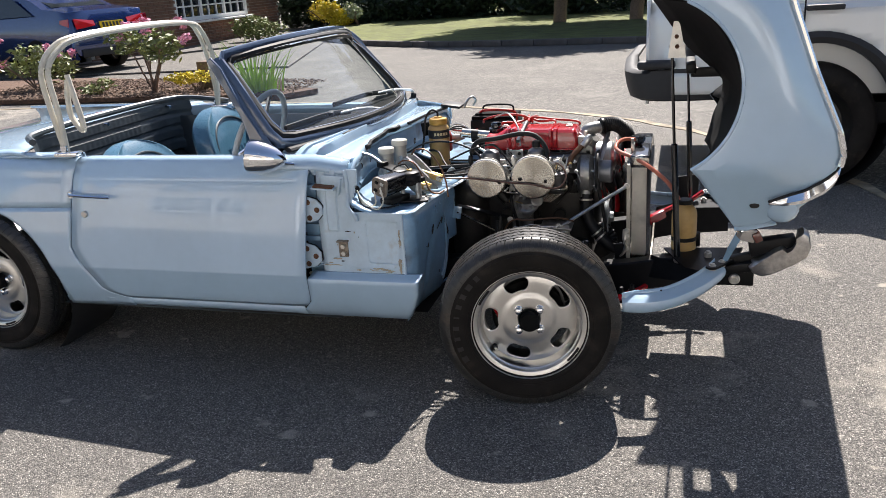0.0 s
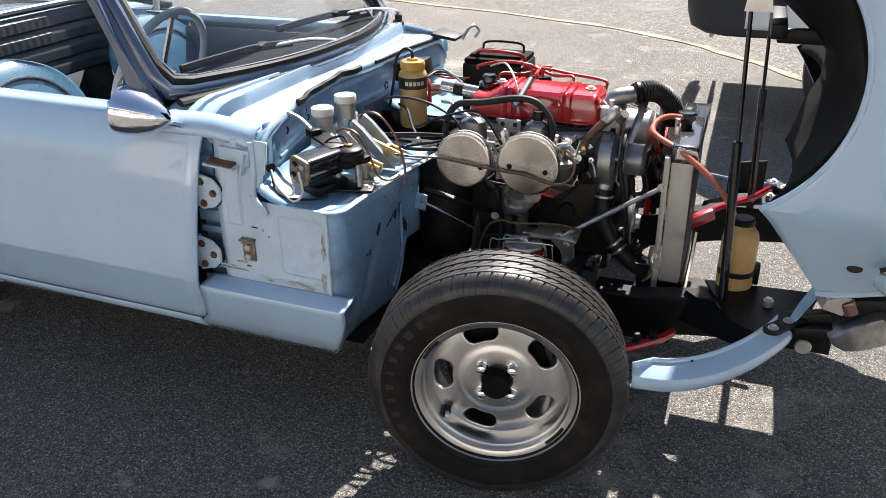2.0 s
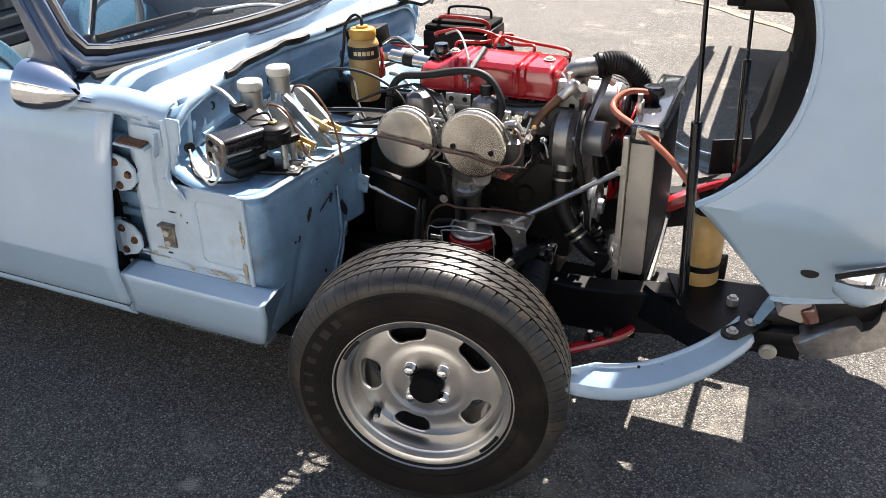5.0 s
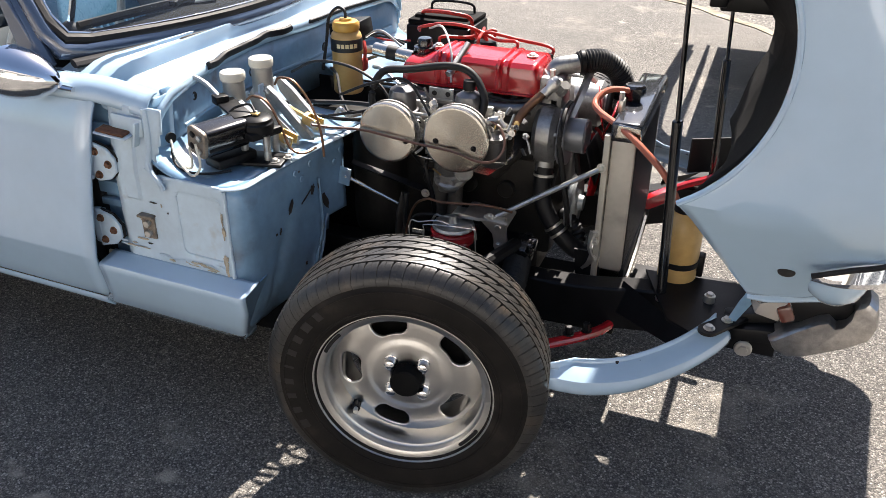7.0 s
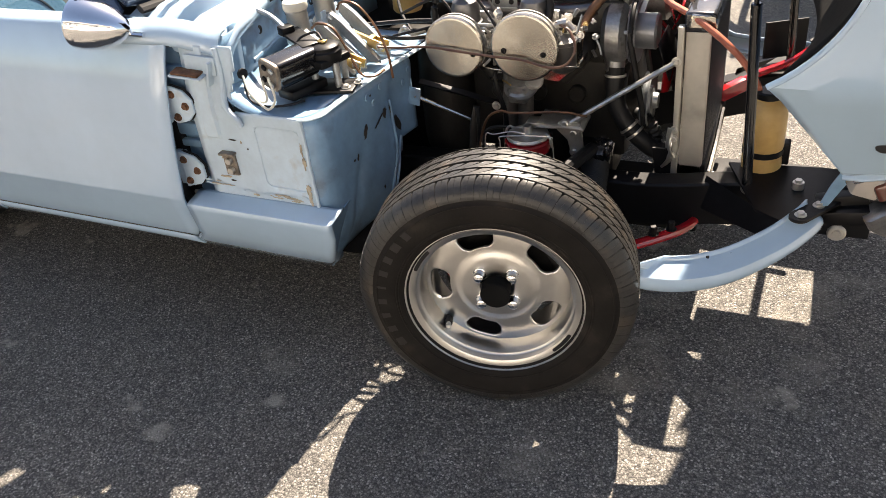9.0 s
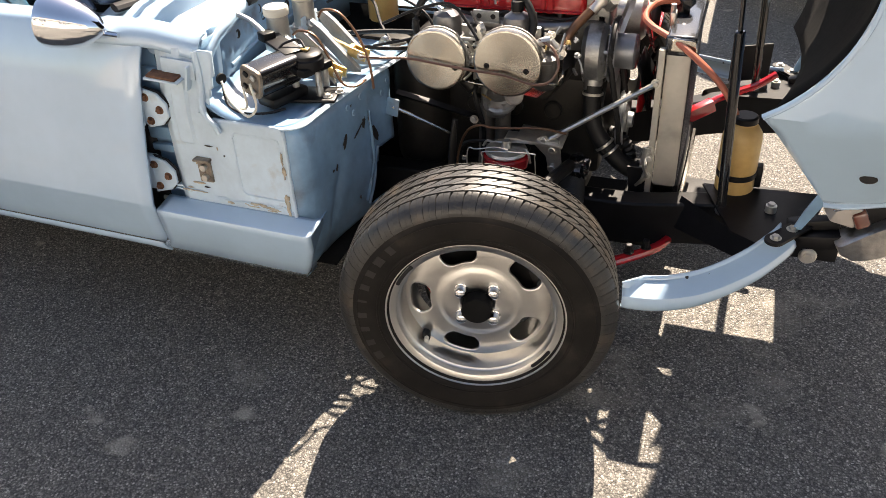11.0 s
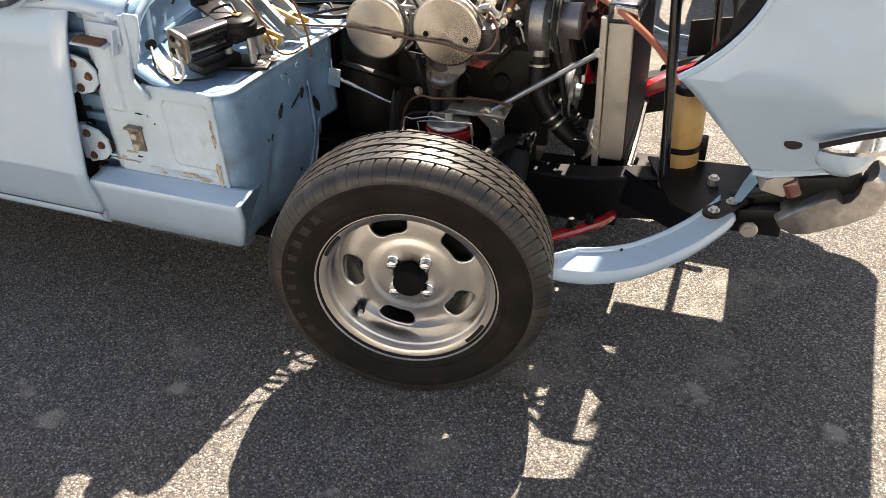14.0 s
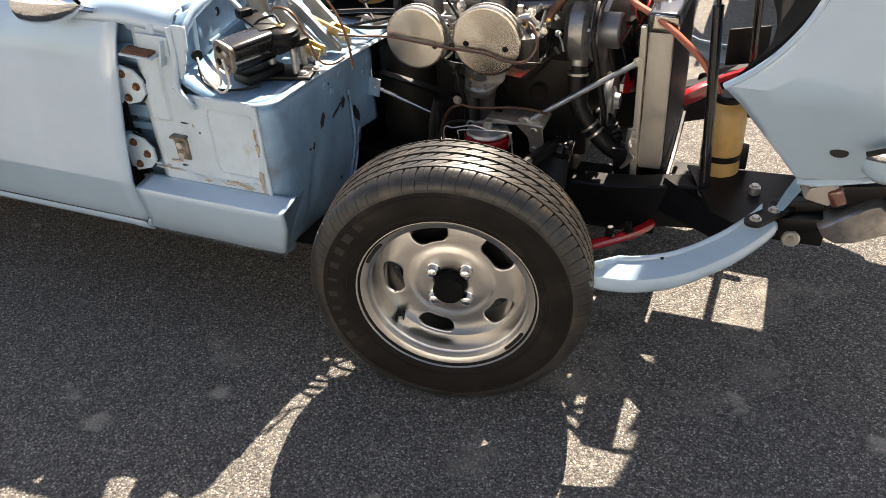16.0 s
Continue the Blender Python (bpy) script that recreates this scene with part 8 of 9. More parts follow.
def wiper_motor():
    w = new("wiper_motor")
    w.parent = car
    w["label"] = "black wiper motor bolted to the footwell shelf"
    rz = 70.0
    frame_m = pose(-0.500, -0.606, 0.6915, 0, 0, rz) @ Matrix.Rotation(radians(10), 4, "X")
    # crowned case with rounded long edges, running back from the end plate
    ring = []
    for k in range(28):
        a = 2 * math.pi * k / 28
        ring.append((0.031 * math.copysign(abs(math.cos(a)) ** 0.42, math.cos(a)), 0.031 * math.copysign(abs(math.sin(a)) ** 0.42, math.sin(a))))
    bm = B()
    sheet(bm, [[frame_m @ V((x, p * k, q * k)) for p, q in ring] for x, k in ((0.004, 0.90), (0.006, 0.97), (0.012, 1.0), (0.105, 1.0), (0.112, 0.97), (0.116, 0.85))], close=True)
    bm.faces.new([v for v in bm.verts][-28:])
    part("motor_case", bm, BLACK_GLOSS, w, "gloss black motor case")
    bm = B()
    sheet(bm, [[frame_m @ V((x, p * k, q * k)) for p, q in ring] for x, k in ((-0.001, 0.62), (-0.003, 0.9), (-0.001, 1.0), (0.004, 1.01), (0.006, 0.99))], close=True)
    bm.faces.new([v for v in bm.verts][:28])
    part("end_plate", bm, GRIMY, w, "worn metal end plate")
    for p, q in ((-0.012, 0.014), (0.012, -0.012), (-0.013, -0.016), (0.010, 0.015)):
        bm = B()
        bx(bm, (0, 0, 0), (0.006, 0.013, 0.009), bev=0.002)
        bmesh.ops.transform(bm, matrix=frame_m @ pose(-0.004, p, q, 20, 0, 0), verts=bm.verts)
        part("brush_terminal", bm, BLACK if p > 0 else ZINC, w)
    bm = B()
    bx(bm, (0, 0, 0), (0.10, 0.004, 0.007), bev=0.0015)
    bmesh.ops.transform(bm, matrix=frame_m @ pose(0.06, -0.0315, -0.012), verts=bm.verts)
    part("through_bolt", bm, BLACK, w)
    bm = B()
    lathe(bm, (-0.433, -0.484, 0.680), (0, 0, 1), [(0, 0), (0.028, 0), (0.037, 0.004), (0.037, 0.024), (0.034, 0.027), (0.034, 0.034), (0.028, 0.038), (0.01, 0.039), (0, 0.039)], 32)
    bx(bm, (-0.437, -0.480, 0.683), (0.085, 0.075, 0.018), (0, 0, rz), bev=0.006)
    bx(bm, (-0.465, -0.500, 0.690), (0.05, 0.05, 0.05), (0, 0, rz), bev=0.008)
    part("gearbox", bm, BLACK, w, "round black gearbox cover")
    for x, y in ((-0.455, -0.505), (-0.405, -0.495), (-0.415, -0.445)):
        bm = B()
        cy(bm, (x, y, 0.618), (x, y, 0.68), 0.008, n=12)
        part("leg", bm, CAST, w, "alloy mounting leg")
    bm = B()
    bx(bm, (-0.435, -0.490, 0.6215), (0.13, 0.075, 0.008), (0, 0, 12), bev=0.003)
    bx(bm, (-0.475, -0.530, 0.634), (0.10, 0.055, 0.022), (0, 0, rz), bev=0.006)
    part("base_plate", bm, BLACK, w)
    for x, y in ((-0.385, -0.50), (-0.37, -0.47), (-0.47, -0.535)):
        bolt((x, y, 0.626), (0, 0, 1), 0.007, ZINC, w)
    bm = B()
    bx(bm, (-0.492, -0.478, 0.725), (0.105, 0.045, 0.007), (0, -6, 148), bev=0.002)
    bx(bm, (-0.535, -0.462, 0.735), (0.03, 0.03, 0.02), (0, 0, 148), bev=0.003)
    part("drive_tube_bracket", bm, BLACK, w)
    bm = B()
    tube(bm, [(-0.54, -0.46, 0.738), (-0.56, -0.452, 0.75), (-0.585, -0.445, 0.762), (-0.615, -0.44, 0.77)], 0.006, 8)
    part("drive_cable", bm, ZINC, w)
    bm = B()
    bx(bm, (-0.434, -0.484, 0.722), (0.02, 0.014, 0.006), bev=0.002)
    part("park_switch", bm, BRASS, w)
    for pts, mt in (([(-0.592, -0.575, 0.672), (-0.57, -0.595, 0.645), (-0.535, -0.612, 0.627), (-0.505, -0.625, 0.623), (-0.482, -0.628, 0.65), (-0.492, -0.622, 0.695)], WHITE_PL),
                    ([(-0.592, -0.575, 0.672), (-0.575, -0.59, 0.64), (-0.54, -0.60, 0.626), (-0.515, -0.612, 0.64), (-0.518, -0.61, 0.68)], WHITE_PL),
                    ([(-0.592, -0.575, 0.672), (-0.57, -0.60, 0.632), (-0.53, -0.61, 0.622), (-0.48, -0.60, 0.622), (-0.45, -0.57, 0.622)], RUBBER),
                    ([(-0.434, -0.484, 0.726), (-0.452, -0.475, 0.738), (-0.478, -0.49, 0.733), (-0.487, -0.505, 0.724)], RUBBER)):
        bm = B()
        tube(bm, pts, 0.0028, 6)
        part("wire", bm, mt, w)
    bm = B()
    lathe(bm, (-0.597, -0.570, 0.675), (1, -0.4, 0), [(0, 0), (0.012, 0), (0.012, 0.005), (0, 0.007)], 14)
    part("cable_grommet", bm, RUBBER, w)


wiper_motor()


def master_cylinders():
    for y, x, dz in ((-0.400, -0.541, -0.006), (-0.313, -0.521, 0.005)):
        m = new("master_cylinder")
        m.parent = car
        bm = B()
        cy(bm, (x - 0.03, y, 0.70 + dz), (x + 0.055, y - 0.01, 0.672 + dz), 0.016, bev=0.003)
        lathe(bm, (x, y, 0.69 + dz), (0, 0, 1), [(0.015, 0), (0.0245, 0.012), (0.0245, 0.074), (0.0265, 0.076), (0.0265, 0.08)], 28)
        part("reservoir", bm, mat("dull_reservoir_metal", (0.42, 0.42, 0.40), 0.4, metal=0.8, var=0.12, scale=25), m, "dull metal fluid reservoir")
        bm = B()
        lathe(bm, (x, y, 0.768 + dz), (0, 0, 1), [(0.0275, 0), (0.0285, 0.003), (0.0285, 0.015), (0.0265, 0.018), (0.01, 0.0195), (0, 0.0195)], 18)
        part("reservoir_cap", bm, WHITE_PL, m, "aged white reservoir cap")
        for s in (-1, 1):
            bm = B()
            yy = y + s * 0.024
            plate(bm, [(x + 0.018, yy, 0.728 + dz), (x + 0.034, yy, 0.732 + dz), (x + 0.060, yy, 0.712 + dz), (x + 0.142, yy, 0.630), (x + 0.142, yy, 0.617), (x + 0.112, yy, 0.617), (x + 0.030, yy, 0.700 + dz)], (0, s * 0.0025, 0))
            plate(bm, [(x + 0.034, yy, 0.731 + dz), (x + 0.060, yy, 0.711 + dz), (x + 0.142, yy, 0.629), (x + 0.142, yy, 0.627), (x + 0.060, yy, 0.709 + dz), (x + 0.034, yy, 0.729 + dz)], (0, s * 0.014, 0))
            part("gusset", bm, GREY_STEEL, m, "grey steel gusset arm")
        bm = B()
        bx(bm, (x + 0.012, y, 0.69 + dz), (0.006, 0.075, 0.085), bev=0.002)
        part("mount_plate", bm, BLUE_OLD, m)
        bm = B()
        cy(bm, (x + 0.045, y - 0.012, 0.690 + dz), (x + 0.125, y - 0.014, 0.660 + dz), 0.006, n=8)
        for q in (-0.025, -0.003):
            bx(bm, (x + 0.135, y + q, 0.655 + dz), (0.045, 0.004, 0.022), (0, 18, 0), bev=0.0015)
        bx(bm, (x + 0.118, y - 0.014, 0.661 + dz), (0.012, 0.024, 0.022), (0, 18, 0), bev=0.002)
        part("clevis", bm, BRASS, m, "brass coloured clevis")
        bolt((x + 0.145, y - 0.027, 0.652 + dz), (0, -1, 0), 0.006, ZINC, m)
        bm = B()
        lathe(bm, (x + 0.022, y - 0.02, 0.715 + dz), (0.7, -0.5, 0.4), [(0, 0), (0.009, 0), (0.009, 0.012), (0.006, 0.013), (0.006, 0.022), (0, 0.022)], 6)
        part("pipe_nut", bm, ZINC, m)
    for pts in ([(-0.492, -0.425, 0.728), (-0.468, -0.435, 0.742), (-0.43, -0.44, 0.735), (-0.40, -0.445, 0.69), (-0.375, -0.45, 0.64), (-0.35, -0.44, 0.628), (-0.34, -0.40, 0.628)],
                [(-0.465, -0.35, 0.745), (-0.445, -0.36, 0.765), (-0.405, -0.365, 0.762), (-0.365, -0.37, 0.72), (-0.34, -0.375, 0.66), (-0.332, -0.38, 0.60)]):
        bm = B()
        tube(bm, pts, 0.0029, 8)
        part("brake_pipe", bm, COPPER, car, "copper brake pipe")


master_cylinders()


def suspension():
    s = new("front_suspension")
    s.parent = car
    bm = B()
    plate(bm, [(0.025, -0.285, 0.475), (0.075, -0.285, 0.475), (0.082, -0.285, 0.41), (0.07, -0.285, 0.385), (0.055, -0.285, 0.385), (0.045, -0.285, 0.43), (0.02, -0.285, 0.455)], (0, 0.008, 0))
    bx(bm, (0.03, -0.26, 0.466), (0.11, 0.07, 0.008), (4, 4, 0), bev=0.002)
    bx(bm, (-0.02, -0.265, 0.46), (0.07, 0.04, 0.012), bev=0.003)
    part("turret_bracket", bm, ZINC, s, "grey steel suspension turret bracket")
    for p in ((0.06, -0.287, 0.45), (0.062, -0.287, 0.402), (0.04, -0.285, 0.47)):
        bolt(p, (0, -1, 0), 0.008, ZINC, s)
    bm = B()
    lathe(bm, (-0.045, -0.30, 0.415), (0, 0, 1), [(0.054, 0), (0.054, 0.016), (0.046, 0.02), (0, 0.021)], 32)
    part("spring_seat", bm, RED, s, "red painted spring seat")
    bm = B()
    lathe(bm, (-0.045, -0.30, 0.437), (0, 0, 1), [(0.048, 0), (0.05, 0.004), (0.047, 0.010), (0.012, 0.012), (0.010, 0.03), (0, 0.03)], 32)
    part("spring_cap", bm, ZINC, s, "zinc spring cap")
    bm = B()
    helix(bm, (-0.04, -0.36, 0.22), (-0.02, 0.28, 1), 0.045, 0.03, 6.5, 0.0065)
    part("coil_spring", bm, RED, s, "red coil spring")
    bm = B()
    tube(bm, [(-0.11, -0.27, 0.43), (-0.10, -0.27, 0.445), (-0.08, -0.275, 0.445), (-0.03, -0.28, 0.455)], 0.003, 6)
    tube(bm, [(0.0, -0.30, 0.448), (0.01, -0.31, 0.445), (0.015, -0.31, 0.42)], 0.003, 6)
    part("wire_clip", bm, ZINC, s)
    bm = B()
    for x in (-0.09, 0.10):
        tube(bm, [(x, -0.27, 0.405), (x * 0.4, -0.50, 0.42)], 0.016, 10)
        tube(bm, [(x * 1.5, -0.25, 0.235), (x * 0.3, -0.53, 0.20)], 0.018, 10)
    bx(bm, (0, -0.54, 0.31), (0.06, 0.05, 0.24), bev=0.012)
    part("wishbone", bm, BLACK, s)
    bm = B()
    tube(bm, [(0.10, -0.50, 0.245), (0.20, -0.44, 0.252), (0.32, -0.345, 0.262), (0.36, -0.25, 0.27)], 0.012, 10)
    part("lower_arm", bm, RED, s, "red painted lower arm")
    for p in ((0.30, -0.365, 0.272), (0.265, -0.39, 0.27)):
        bolt(p, (0, 0, 1), 0.008, BLACK, s, h=0.02)
    bm = B()
    tube(bm, [(0.105, -0.26, 0.36), (0.115, -0.33, 0.345), (0.125, -0.42, 0.33)], 0.03, 14, 10, ribs=0.10)
    tube(bm, [(0.10, -0.15, 0.37), (0.13, -0.5, 0.31)], 0.011, 8)
    part("steering_gaiter", bm, RUBBER, s, "black ribbed steering gaiter")
    bm = B()
    bx(bm, (0.115, -0.245, 0.385), (0.05, 0.05, 0.05), (10, 10, 0), bev=0.008)
    cy(bm, (0.12, -0.285, 0.39), (0.12, -0.265, 0.40), 0.014, n=6)
    part("rack_mount", bm, BLACK_GLOSS, s)
    # thin pipes and wires above the tyre
    bm = B()
    tube(bm, [(-0.092, -0.45, 0.44), (-0.092, -0.45, 0.495), (-0.087, -0.45, 0.517), (-0.07, -0.45, 0.516), (-0.028, -0.452, 0.527), (0.0, -0.45, 0.522)], 0.0014, 6)
    part("wire_clip", bm, ZINC, s, "bent grey wire")
    bm = B()
    tube(bm, [(-0.058, -0.452, 0.45), (-0.057, -0.452, 0.498), (-0.05, -0.452, 0.514), (0.05, -0.452, 0.521), (0.058, -0.45, 0.51), (0.062, -0.45, 0.45)], 0.0013, 6)
    part("wire_clip", bm, ZINC, s, "bent grey wire")
    bm = B()
    tube(bm, [(-0.165, -0.30, 0.36), (-0.165, -0.30, 0.412), (-0.143, -0.30, 0.475), (-0.11, -0.30, 0.498), (-0.074, -0.30, 0.495), (0.033, -0.30, 0.506), (0.09, -0.28, 0.49)], 0.003, 8)
    part("brake_pipe", bm, COPPER, s, "thin dull brake pipe")
    bm = B()
    lathe(bm, (-0.166, -0.35, 0.40), (0.1, 0, 1), [(0.009, 0), (0.009, 0.08), (0.006, 0.105), (0.002, 0.125), (0, 0.135)], 12)
    part("cable_sleeve", bm, IRON, s)
    # side stay bars behind the wheel
    bm = B()
    tube(bm, [(-0.345, -0.22, 0.522), (-0.24, -0.215, 0.498), (-0.135, -0.215, 0.474)], 0.014, 4, 1, flat=0.6)
    part("engine_stay", bm, BLACK, s, "black flat engine stay")
    bolt((-0.145, -0.228, 0.476), (0.0, -1, 0), 0.007, ZINC, s)
    bm = B()
    tube(bm, [(-0.325, -0.30, 0.522), (-0.20, -0.245, 0.44)], 0.0045, 8, 1)
    part("tie_rod", bm, STEEL, s, "thin bright tie rod")
    bm = B()
    bx(bm, (-0.325, -0.30, 0.52), (0.03, 0.004, 0.045), (0, 10, 0), bev=0.001)
    part("tie_tab", bm, BLUE_SHADED, s)
    bm = B()
    tube(bm, [(-0.19, -0.24, 0.475), (-0.192, -0.242, 0.44), (-0.195, -0.245, 0.36)], 0.007, 8)
    tube(bm, [(-0.18, -0.25, 0.36), (-0.165, -0.26, 0.42), (-0.12, -0.265, 0.44), (-0.06, -0.255, 0.432), (0.0, -0.25, 0.425)], 0.0045, 8)
    part("brake_line", bm, RUBBER, s)
    # far side red stay and clutter seen past the bonnet
    bm = B()
    tube(bm, [(0.33, 0.16, 0.36), (0.40, 0.21, 0.395), (0.49, 0.25, 0.425), (0.54, 0.27, 0.455)], 0.010, 10)
    part("far_stay", bm, RED, s, "red painted tubular stay")
    bm = B()
    bx(bm, (0.36, 0.18, 0.372), (0.08, 0.03, 0.035), (0, -20, 30), bev=0.006)
    part("stay_clamp", bm, RED, s)
    bm = B()
    plate(bm, [(0.42, 0.33, 0.40), (0.52, 0.38, 0.40), (0.52, 0.38, 0.50), (0.42, 0.33, 0.50)], (0.004, -0.004, 0))
    part("far_bracket", bm, BLACK, s)


suspension()


# ---- white four-by-four beside the car ----
def offroader():
    o = thing("offroad_car", "white silver four-by-four with black plastic trim", "car")
    y0 = 2.08
    bm = B()
    # side skin with an arch opening
    ax, az, ar = 1.18, 0.42, 0.47
    xs, zs = frange(0.26, 4.4, 70), frange(0.38, 1.12, 24)
    vs = [[bm.verts.new((x, y0 + 0.05 * abs((z - 0.75) / 0.4) ** 2.2 + (0.03 if z > 1.05 else 0) + 0.12 * max(0, (0.45 - x) / 0.19) ** 2, z)) for x in xs] for z in zs]
    for i in range(len(zs) - 1):
        for j in range(len(xs) - 1):
            c = ((xs[j] + xs[j + 1]) / 2, (zs[i] + zs[i + 1]) / 2)
            if c[0] < 0.74 and c[1] < 0.56 or any(math.hypot(c[0] - q, c[1] - az) < ar for q in (ax, ax + 2.6)):
                continue
            bm.faces.new((vs[i][j], vs[i][j + 1], vs[i + 1][j + 1], vs[i + 1][j]))
    bmesh.ops.delete(bm, geom=[v for v in bm.verts if not v.link_faces], context="VERTS")
    part("side_panel", bm, SILVER, o, solid=0.01)
    bm = B()
    plate(bm, [(0.30, y0 + 0.16, 0.80), (0.62, y0 + 0.14, 1.02), (1.2, y0 + 0.12, 1.10), (4.3, y0 + 0.12, 1.12), (4.3, y0 + 0.12, 0.50), (0.30, y0 + 0.16, 0.55)], (0, 1.55, 0))
    bx(bm, (2.90, y0 + 0.95, 1.83), (2.6, 1.45, 0.06), bev=0.03)
    part("body", bm, SILVER, o)
    bm = B()
    plate(bm, [(1.10, y0 + 0.19, 1.11), (1.62, y0 + 0.22, 1.80), (4.15, y0 + 0.22, 1.80), (4.25, y0 + 0.19, 1.11)], (0, 1.48, 0))
    part("cabin_glass", bm, DARK_GLASS, o, "dark cabin windows")
    bm = B()
    sheet(bm, [[V((0.255, y, z)) for y in frange(y0 + 0.13, y0 + 1.7, 8)] for z in (0.5, 0.8, 1.12)])
    part("tailgate", bm, SILVER, o, solid=0.02)
    for q in (ax, ax + 2.6):
        bm = B()
        rows = []
        for k in range(33):
            a = math.pi * (-0.12 + 1.24 * k / 32)
            rows.append([V((q + r * math.cos(a), y0 + yy, az + r * math.sin(a))) for r, yy in ((ar - 0.05, 0.05), (ar - 0.045, -0.012), (ar - 0.01, -0.025), (ar + 0.02, -0.012), (ar + 0.025, 0.03))])
        sheet(bm, rows)
        part("arch_trim", bm, GREY_PL, o, "black plastic wheel arch trim", solid=0.004)
        w = new("wheel")
        w.parent = o
        bm = B()
        lathe(bm, (q, y0 + 0.13, 0.365), (0, -1, 0), [(0.22, 0.0), (0.225, 0.09), (0.24, 0.105), (0.29, 0.115), (0.335, 0.10), (0.36, 0.07), (0.365, 0.03), (0.365, -0.08), (0.34, -0.12), (0.22, -0.12)], 64)
        part("tyre", bm, TYRE, w)
        bm = B()
        lathe(bm, (q, y0 + 0.13, 0.365), (0, -1, 0), [(0, 0.03), (0.06, 0.035), (0.18, 0.02), (0.21, 0.06), (0.225, 0.09)], 40)
        part("rim", bm, IRON, w)
        bm = B()
        lathe(bm, (q, y0 + 0.05, az), (0, 1, 0), [(ar - 0.02, 0), (ar, 0.35), (0, 0.36)], 40)
        part("wheel_housing", bm, DARK, o)
    # rear bumper with plastic corner
    bm = B()
    rows = []
    for z, dx in ((0.535, 0.03), (0.55, 0.0), (0.61, -0.02), (0.67, -0.03), (0.70, -0.03), (0.718, 0.0), (0.722, 0.05)):
        rows.append([V((x + dx * e, y, z)) for x, y, e in ((0.64, y0 + 0.015, 0.2), (0.5, y0 - 0.01, 0.5), (0.40, y0 - 0.015, 0.7), (0.28, y0 - 0.005, 0.9), (0.19, y0 + 0.05, 1), (0.14, y0 + 0.16, 1), (0.12, y0 + 0.4, 1), (0.10, y0 + 0.9, 1), (0.12, y0 + 1.7, 1))])
    sheet(bm, rows)
    part("rear_bumper", bm, GREY_PL, o, "black plastic rear bumper corner", solid=0.02)
    bm = B()
    rows = []
    for z in frange(0.575, 0.70, 5):
        rows.append([V((x - 0.0, y0 - 0.022 + 0.02 * max(0, (0.45 - x) / 0.07), z)) for x in frange(0.36, 0.74, 8)])
    sheet(bm, rows)
    part("bumper_side", bm, SILVER, o, "silver bumper side insert", solid=0.008)
    bm = B()
    bx(bm, (0.30, y0 + 0.0, 0.752), (0.22, 0.10, 0.05), bev=0.018, seg=3)
    part("bumper_step", bm, GREY_PL, o)
    bm = B()
    bx(bm, (1.20, y0 - 0.03, 1.04), (0.20, 0.035, 0.032), bev=0.01)
    part("door_handle", bm, GREY_PL, o)
    bm = B()
    bx(bm, (1.10, y0 - 0.002, 1.0), (0.008, 0.01, 0.24))
    part("door_gap", bm, DARK, o)
    bm = B()
    bx(bm, (1.66, y0 - 0.012, 0.70), (0.05, 0.02, 0.03), bev=0.006)
    part("side_marker", bm, AMBER_LENS, o, "orange side marker lamp")
    bm = B()
    bx(bm, (2.75, y0 + 0.95, 0.42), (3.2, 1.6, 0.12))
    part("underbody", bm, DARK, o)


offroader()


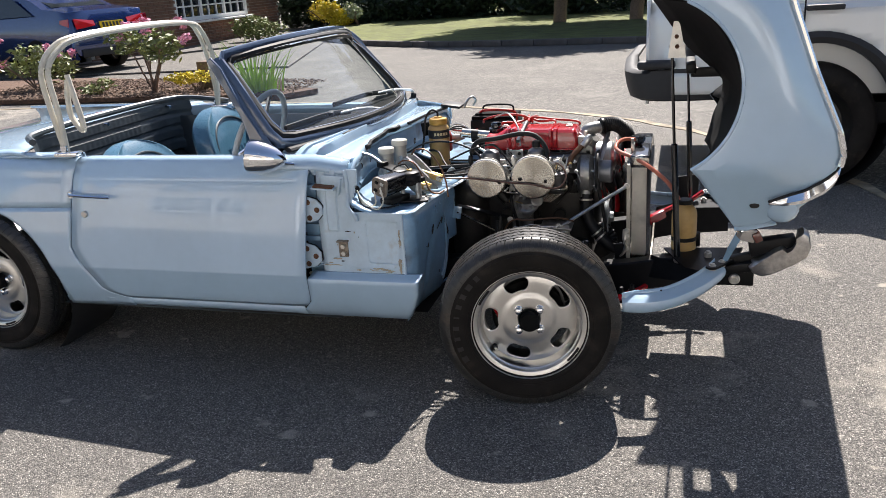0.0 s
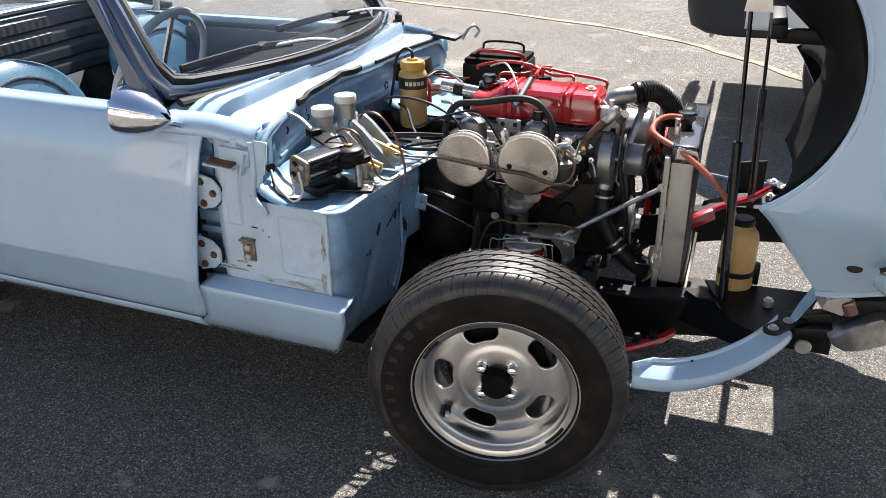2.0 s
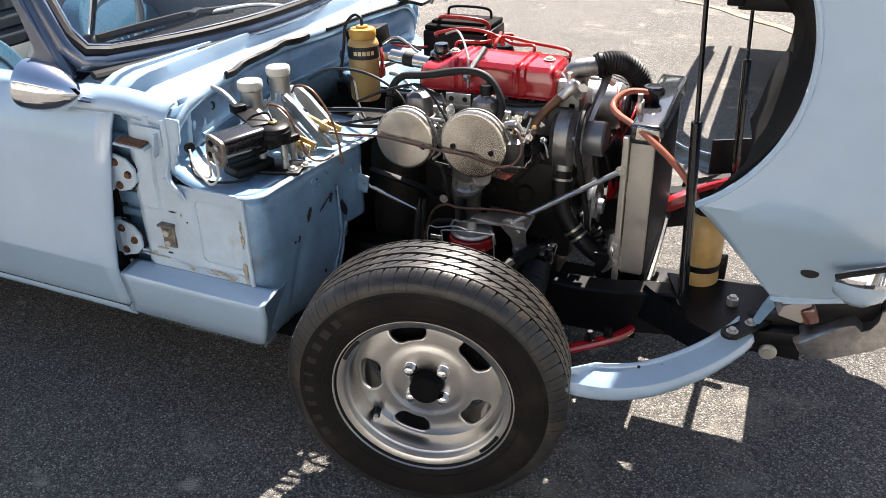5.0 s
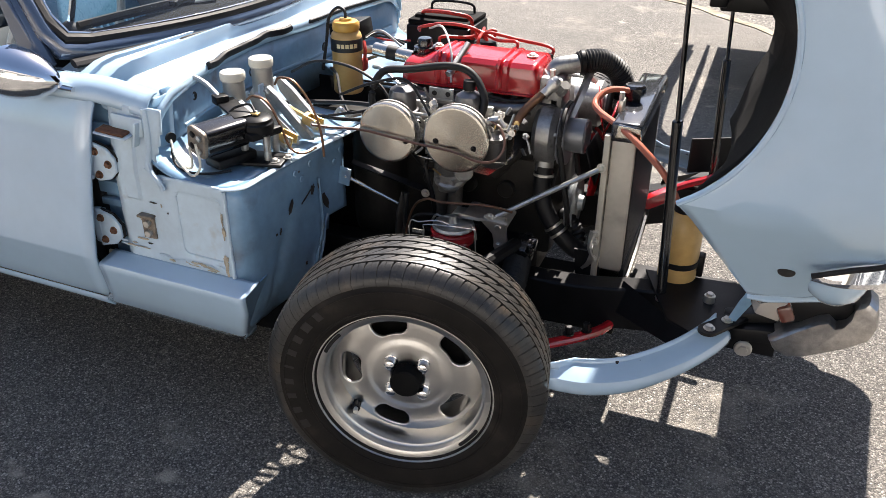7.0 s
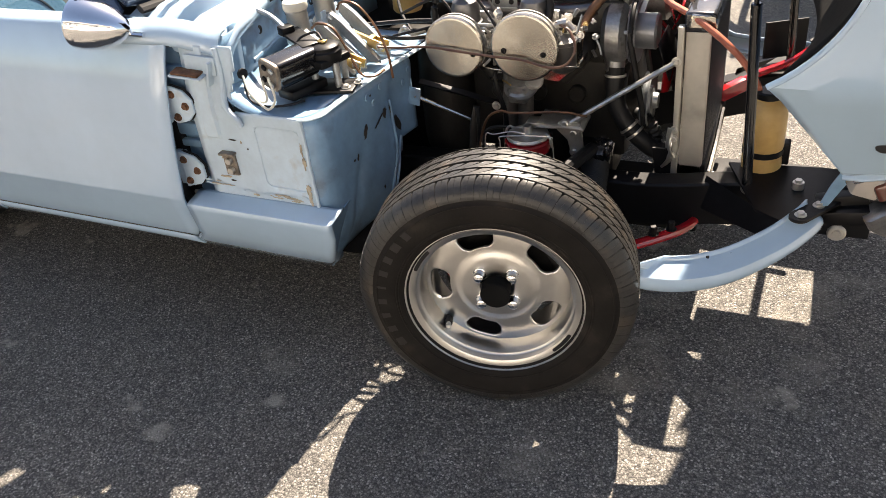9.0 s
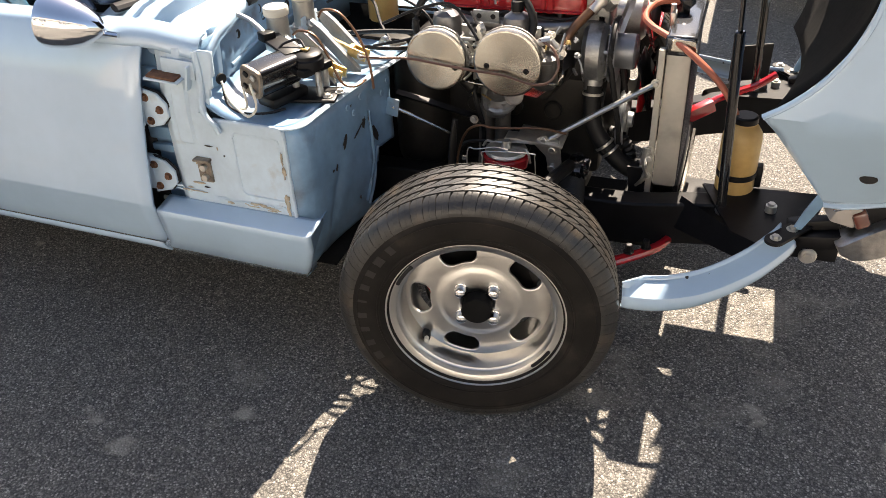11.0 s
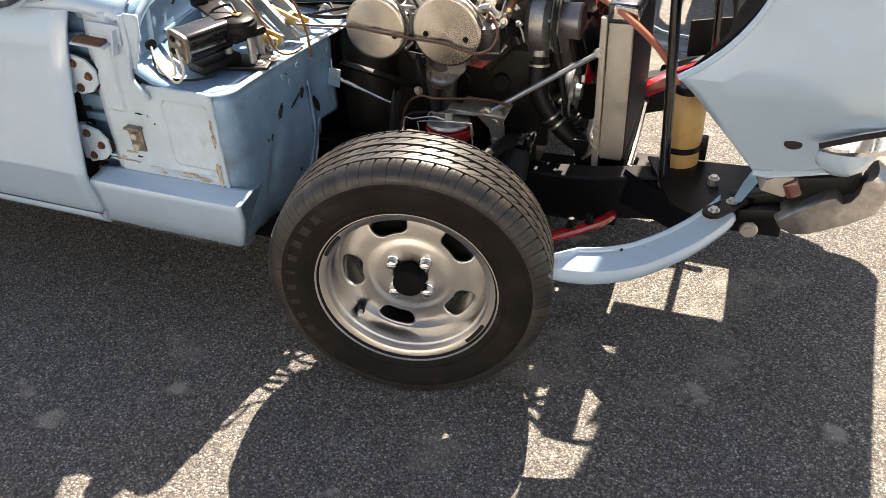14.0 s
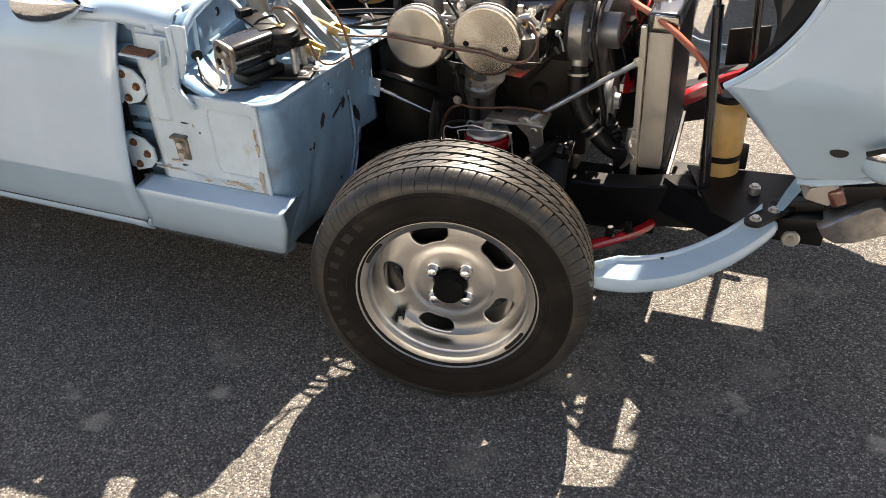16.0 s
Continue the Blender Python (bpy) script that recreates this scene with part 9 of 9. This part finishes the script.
# ---- dark blue saloon on the neighbour's drive ----
def saloon():
    o = thing("saloon_car", "metallic dark blue saloon parked on the neighbouring drive", "car")
    m = pose(-9.6, 10.3, 0.02, 0, 0, -11)

    def P(x, y, z):
        return m @ V((x, y, z))

    # x forward to the left of its rear; the rear face is at x = 0, half width along y
    prof = [(0.0, 0.35), (-0.02, 0.55), (0.0, 0.75), (0.04, 0.95), (0.10, 1.08), (0.35, 1.12), (0.75, 1.16), (1.05, 1.30), (1.5, 1.42), (2.2, 1.45), (2.8, 1.36), (3.4, 1.08), (4.2, 0.98), (4.6, 0.80), (4.65, 0.4)]
    bm = B()
    rows = []
    for x, z in prof:
        hw = 0.88 - (0.20 * max(0, (z - 1.0) / 0.45)) - (0.08 if x < 0.05 else 0)
        rows.append([P(-x, y, zz) for y, zz in ((-hw - 0.02, 0.28), (-0.90, 0.5), (-0.90 if z > .8 else -hw, min(z, 0.85)), (-hw, z), (-hw * 0.5, z + 0.025), (hw * 0.5, z + 0.025), (hw, z), (0.90 if z > .8 else hw, min(z, 0.85)), (0.90, 0.5), (hw + 0.02, 0.28))])
    sheet(bm, rows)
    part("body", bm, NAVY, o, sharp=50)
    bm = B()
    for s in (-1, 1):
        plate(bm, [P(-0.95, s * 0.845, 1.06), P(-3.1, s * 0.86, 1.02), P(-2.75, s * 0.80, 1.30), P(-2.1, s * 0.76, 1.385), P(-1.5, s * 0.77, 1.36)], m.to_3x3() @ V((0, s * 0.02, 0)))
    plate(bm, [P(-0.72, -0.6, 1.165), P(-0.72, 0.6, 1.165), P(-1.4, 0.55, 1.41), P(-1.4, -0.55, 1.41)], m.to_3x3() @ V((0.01, 0, 0.02)))
    part("window", bm, DARK_GLASS, o)
    for s in (-1, 1):
        bm = B()
        plate(bm, [P(0.03, s * 0.80, 0.80), P(0.03, s * 0.38, 0.84), P(-0.01, s * 0.38, 0.93), P(-0.02, s * 0.80, 0.98)], m.to_3x3() @ V((0.012, 0, 0)))
        plate(bm, [P(-0.02, s * 0.905, 0.84), P(-0.22, s * 0.91, 0.90), P(-0.22, s * 0.905, 0.96), P(-0.02, s * 0.89, 0.98)], m.to_3x3() @ V((0, s * 0.01, 0)))
        part("tail_lamp", bm, TAIL, o, "red tail lamp")
    bm = B()
    plate(bm, [P(0.035, -0.27, 0.78), P(0.035, 0.27, 0.78), P(0.01, 0.27, 0.90), P(0.01, -0.27, 0.90)], m.to_3x3() @ V((0.012, 0, 0)))
    pl = part("plate", bm, PLATE_Y, o, "yellow number plate")
    for i in range(6):
        bm = B()
        y = -0.20 + i * 0.08
        plate(bm, [P(0.05, y - 0.022, 0.80), P(0.05, y + 0.022, 0.80), P(0.03, y + 0.022, 0.88), P(0.03, y - 0.022, 0.88)], m.to_3x3() @ V((0.004, 0, 0)))
        part("plate_bar", bm, LABEL_BLACK, pl)
    bm = B()
    bx(bm, (0, 0, 0), (0.05, 1.5, 0.14), bev=0.02)
    ob = part("diffuser", bm, GREY_PL, o)
    ob.matrix_world = m @ pose(0.01, 0, 0.38)
    for x in (-0.95, -3.75):
        for s in (-1, 1):
            bm = B()
            c = P(x, s * 0.90, 0.33)
            lathe(bm, c, m.to_3x3() @ V((0, s, 0)), [(0.2, -0.1), (0.21, 0.0), (0.23, 0.02), (0.31, 0.015), (0.33, -0.02), (0.33, -0.2)], 36)
            part("tyre", bm, TYRE, o)
            bm = B()
            lathe(bm, c, m.to_3x3() @ V((0, s, 0)), [(0, 0.0), (0.16, -0.01), (0.205, 0.01)], 24)
            part("rim", bm, ALLOY, o)


saloon()
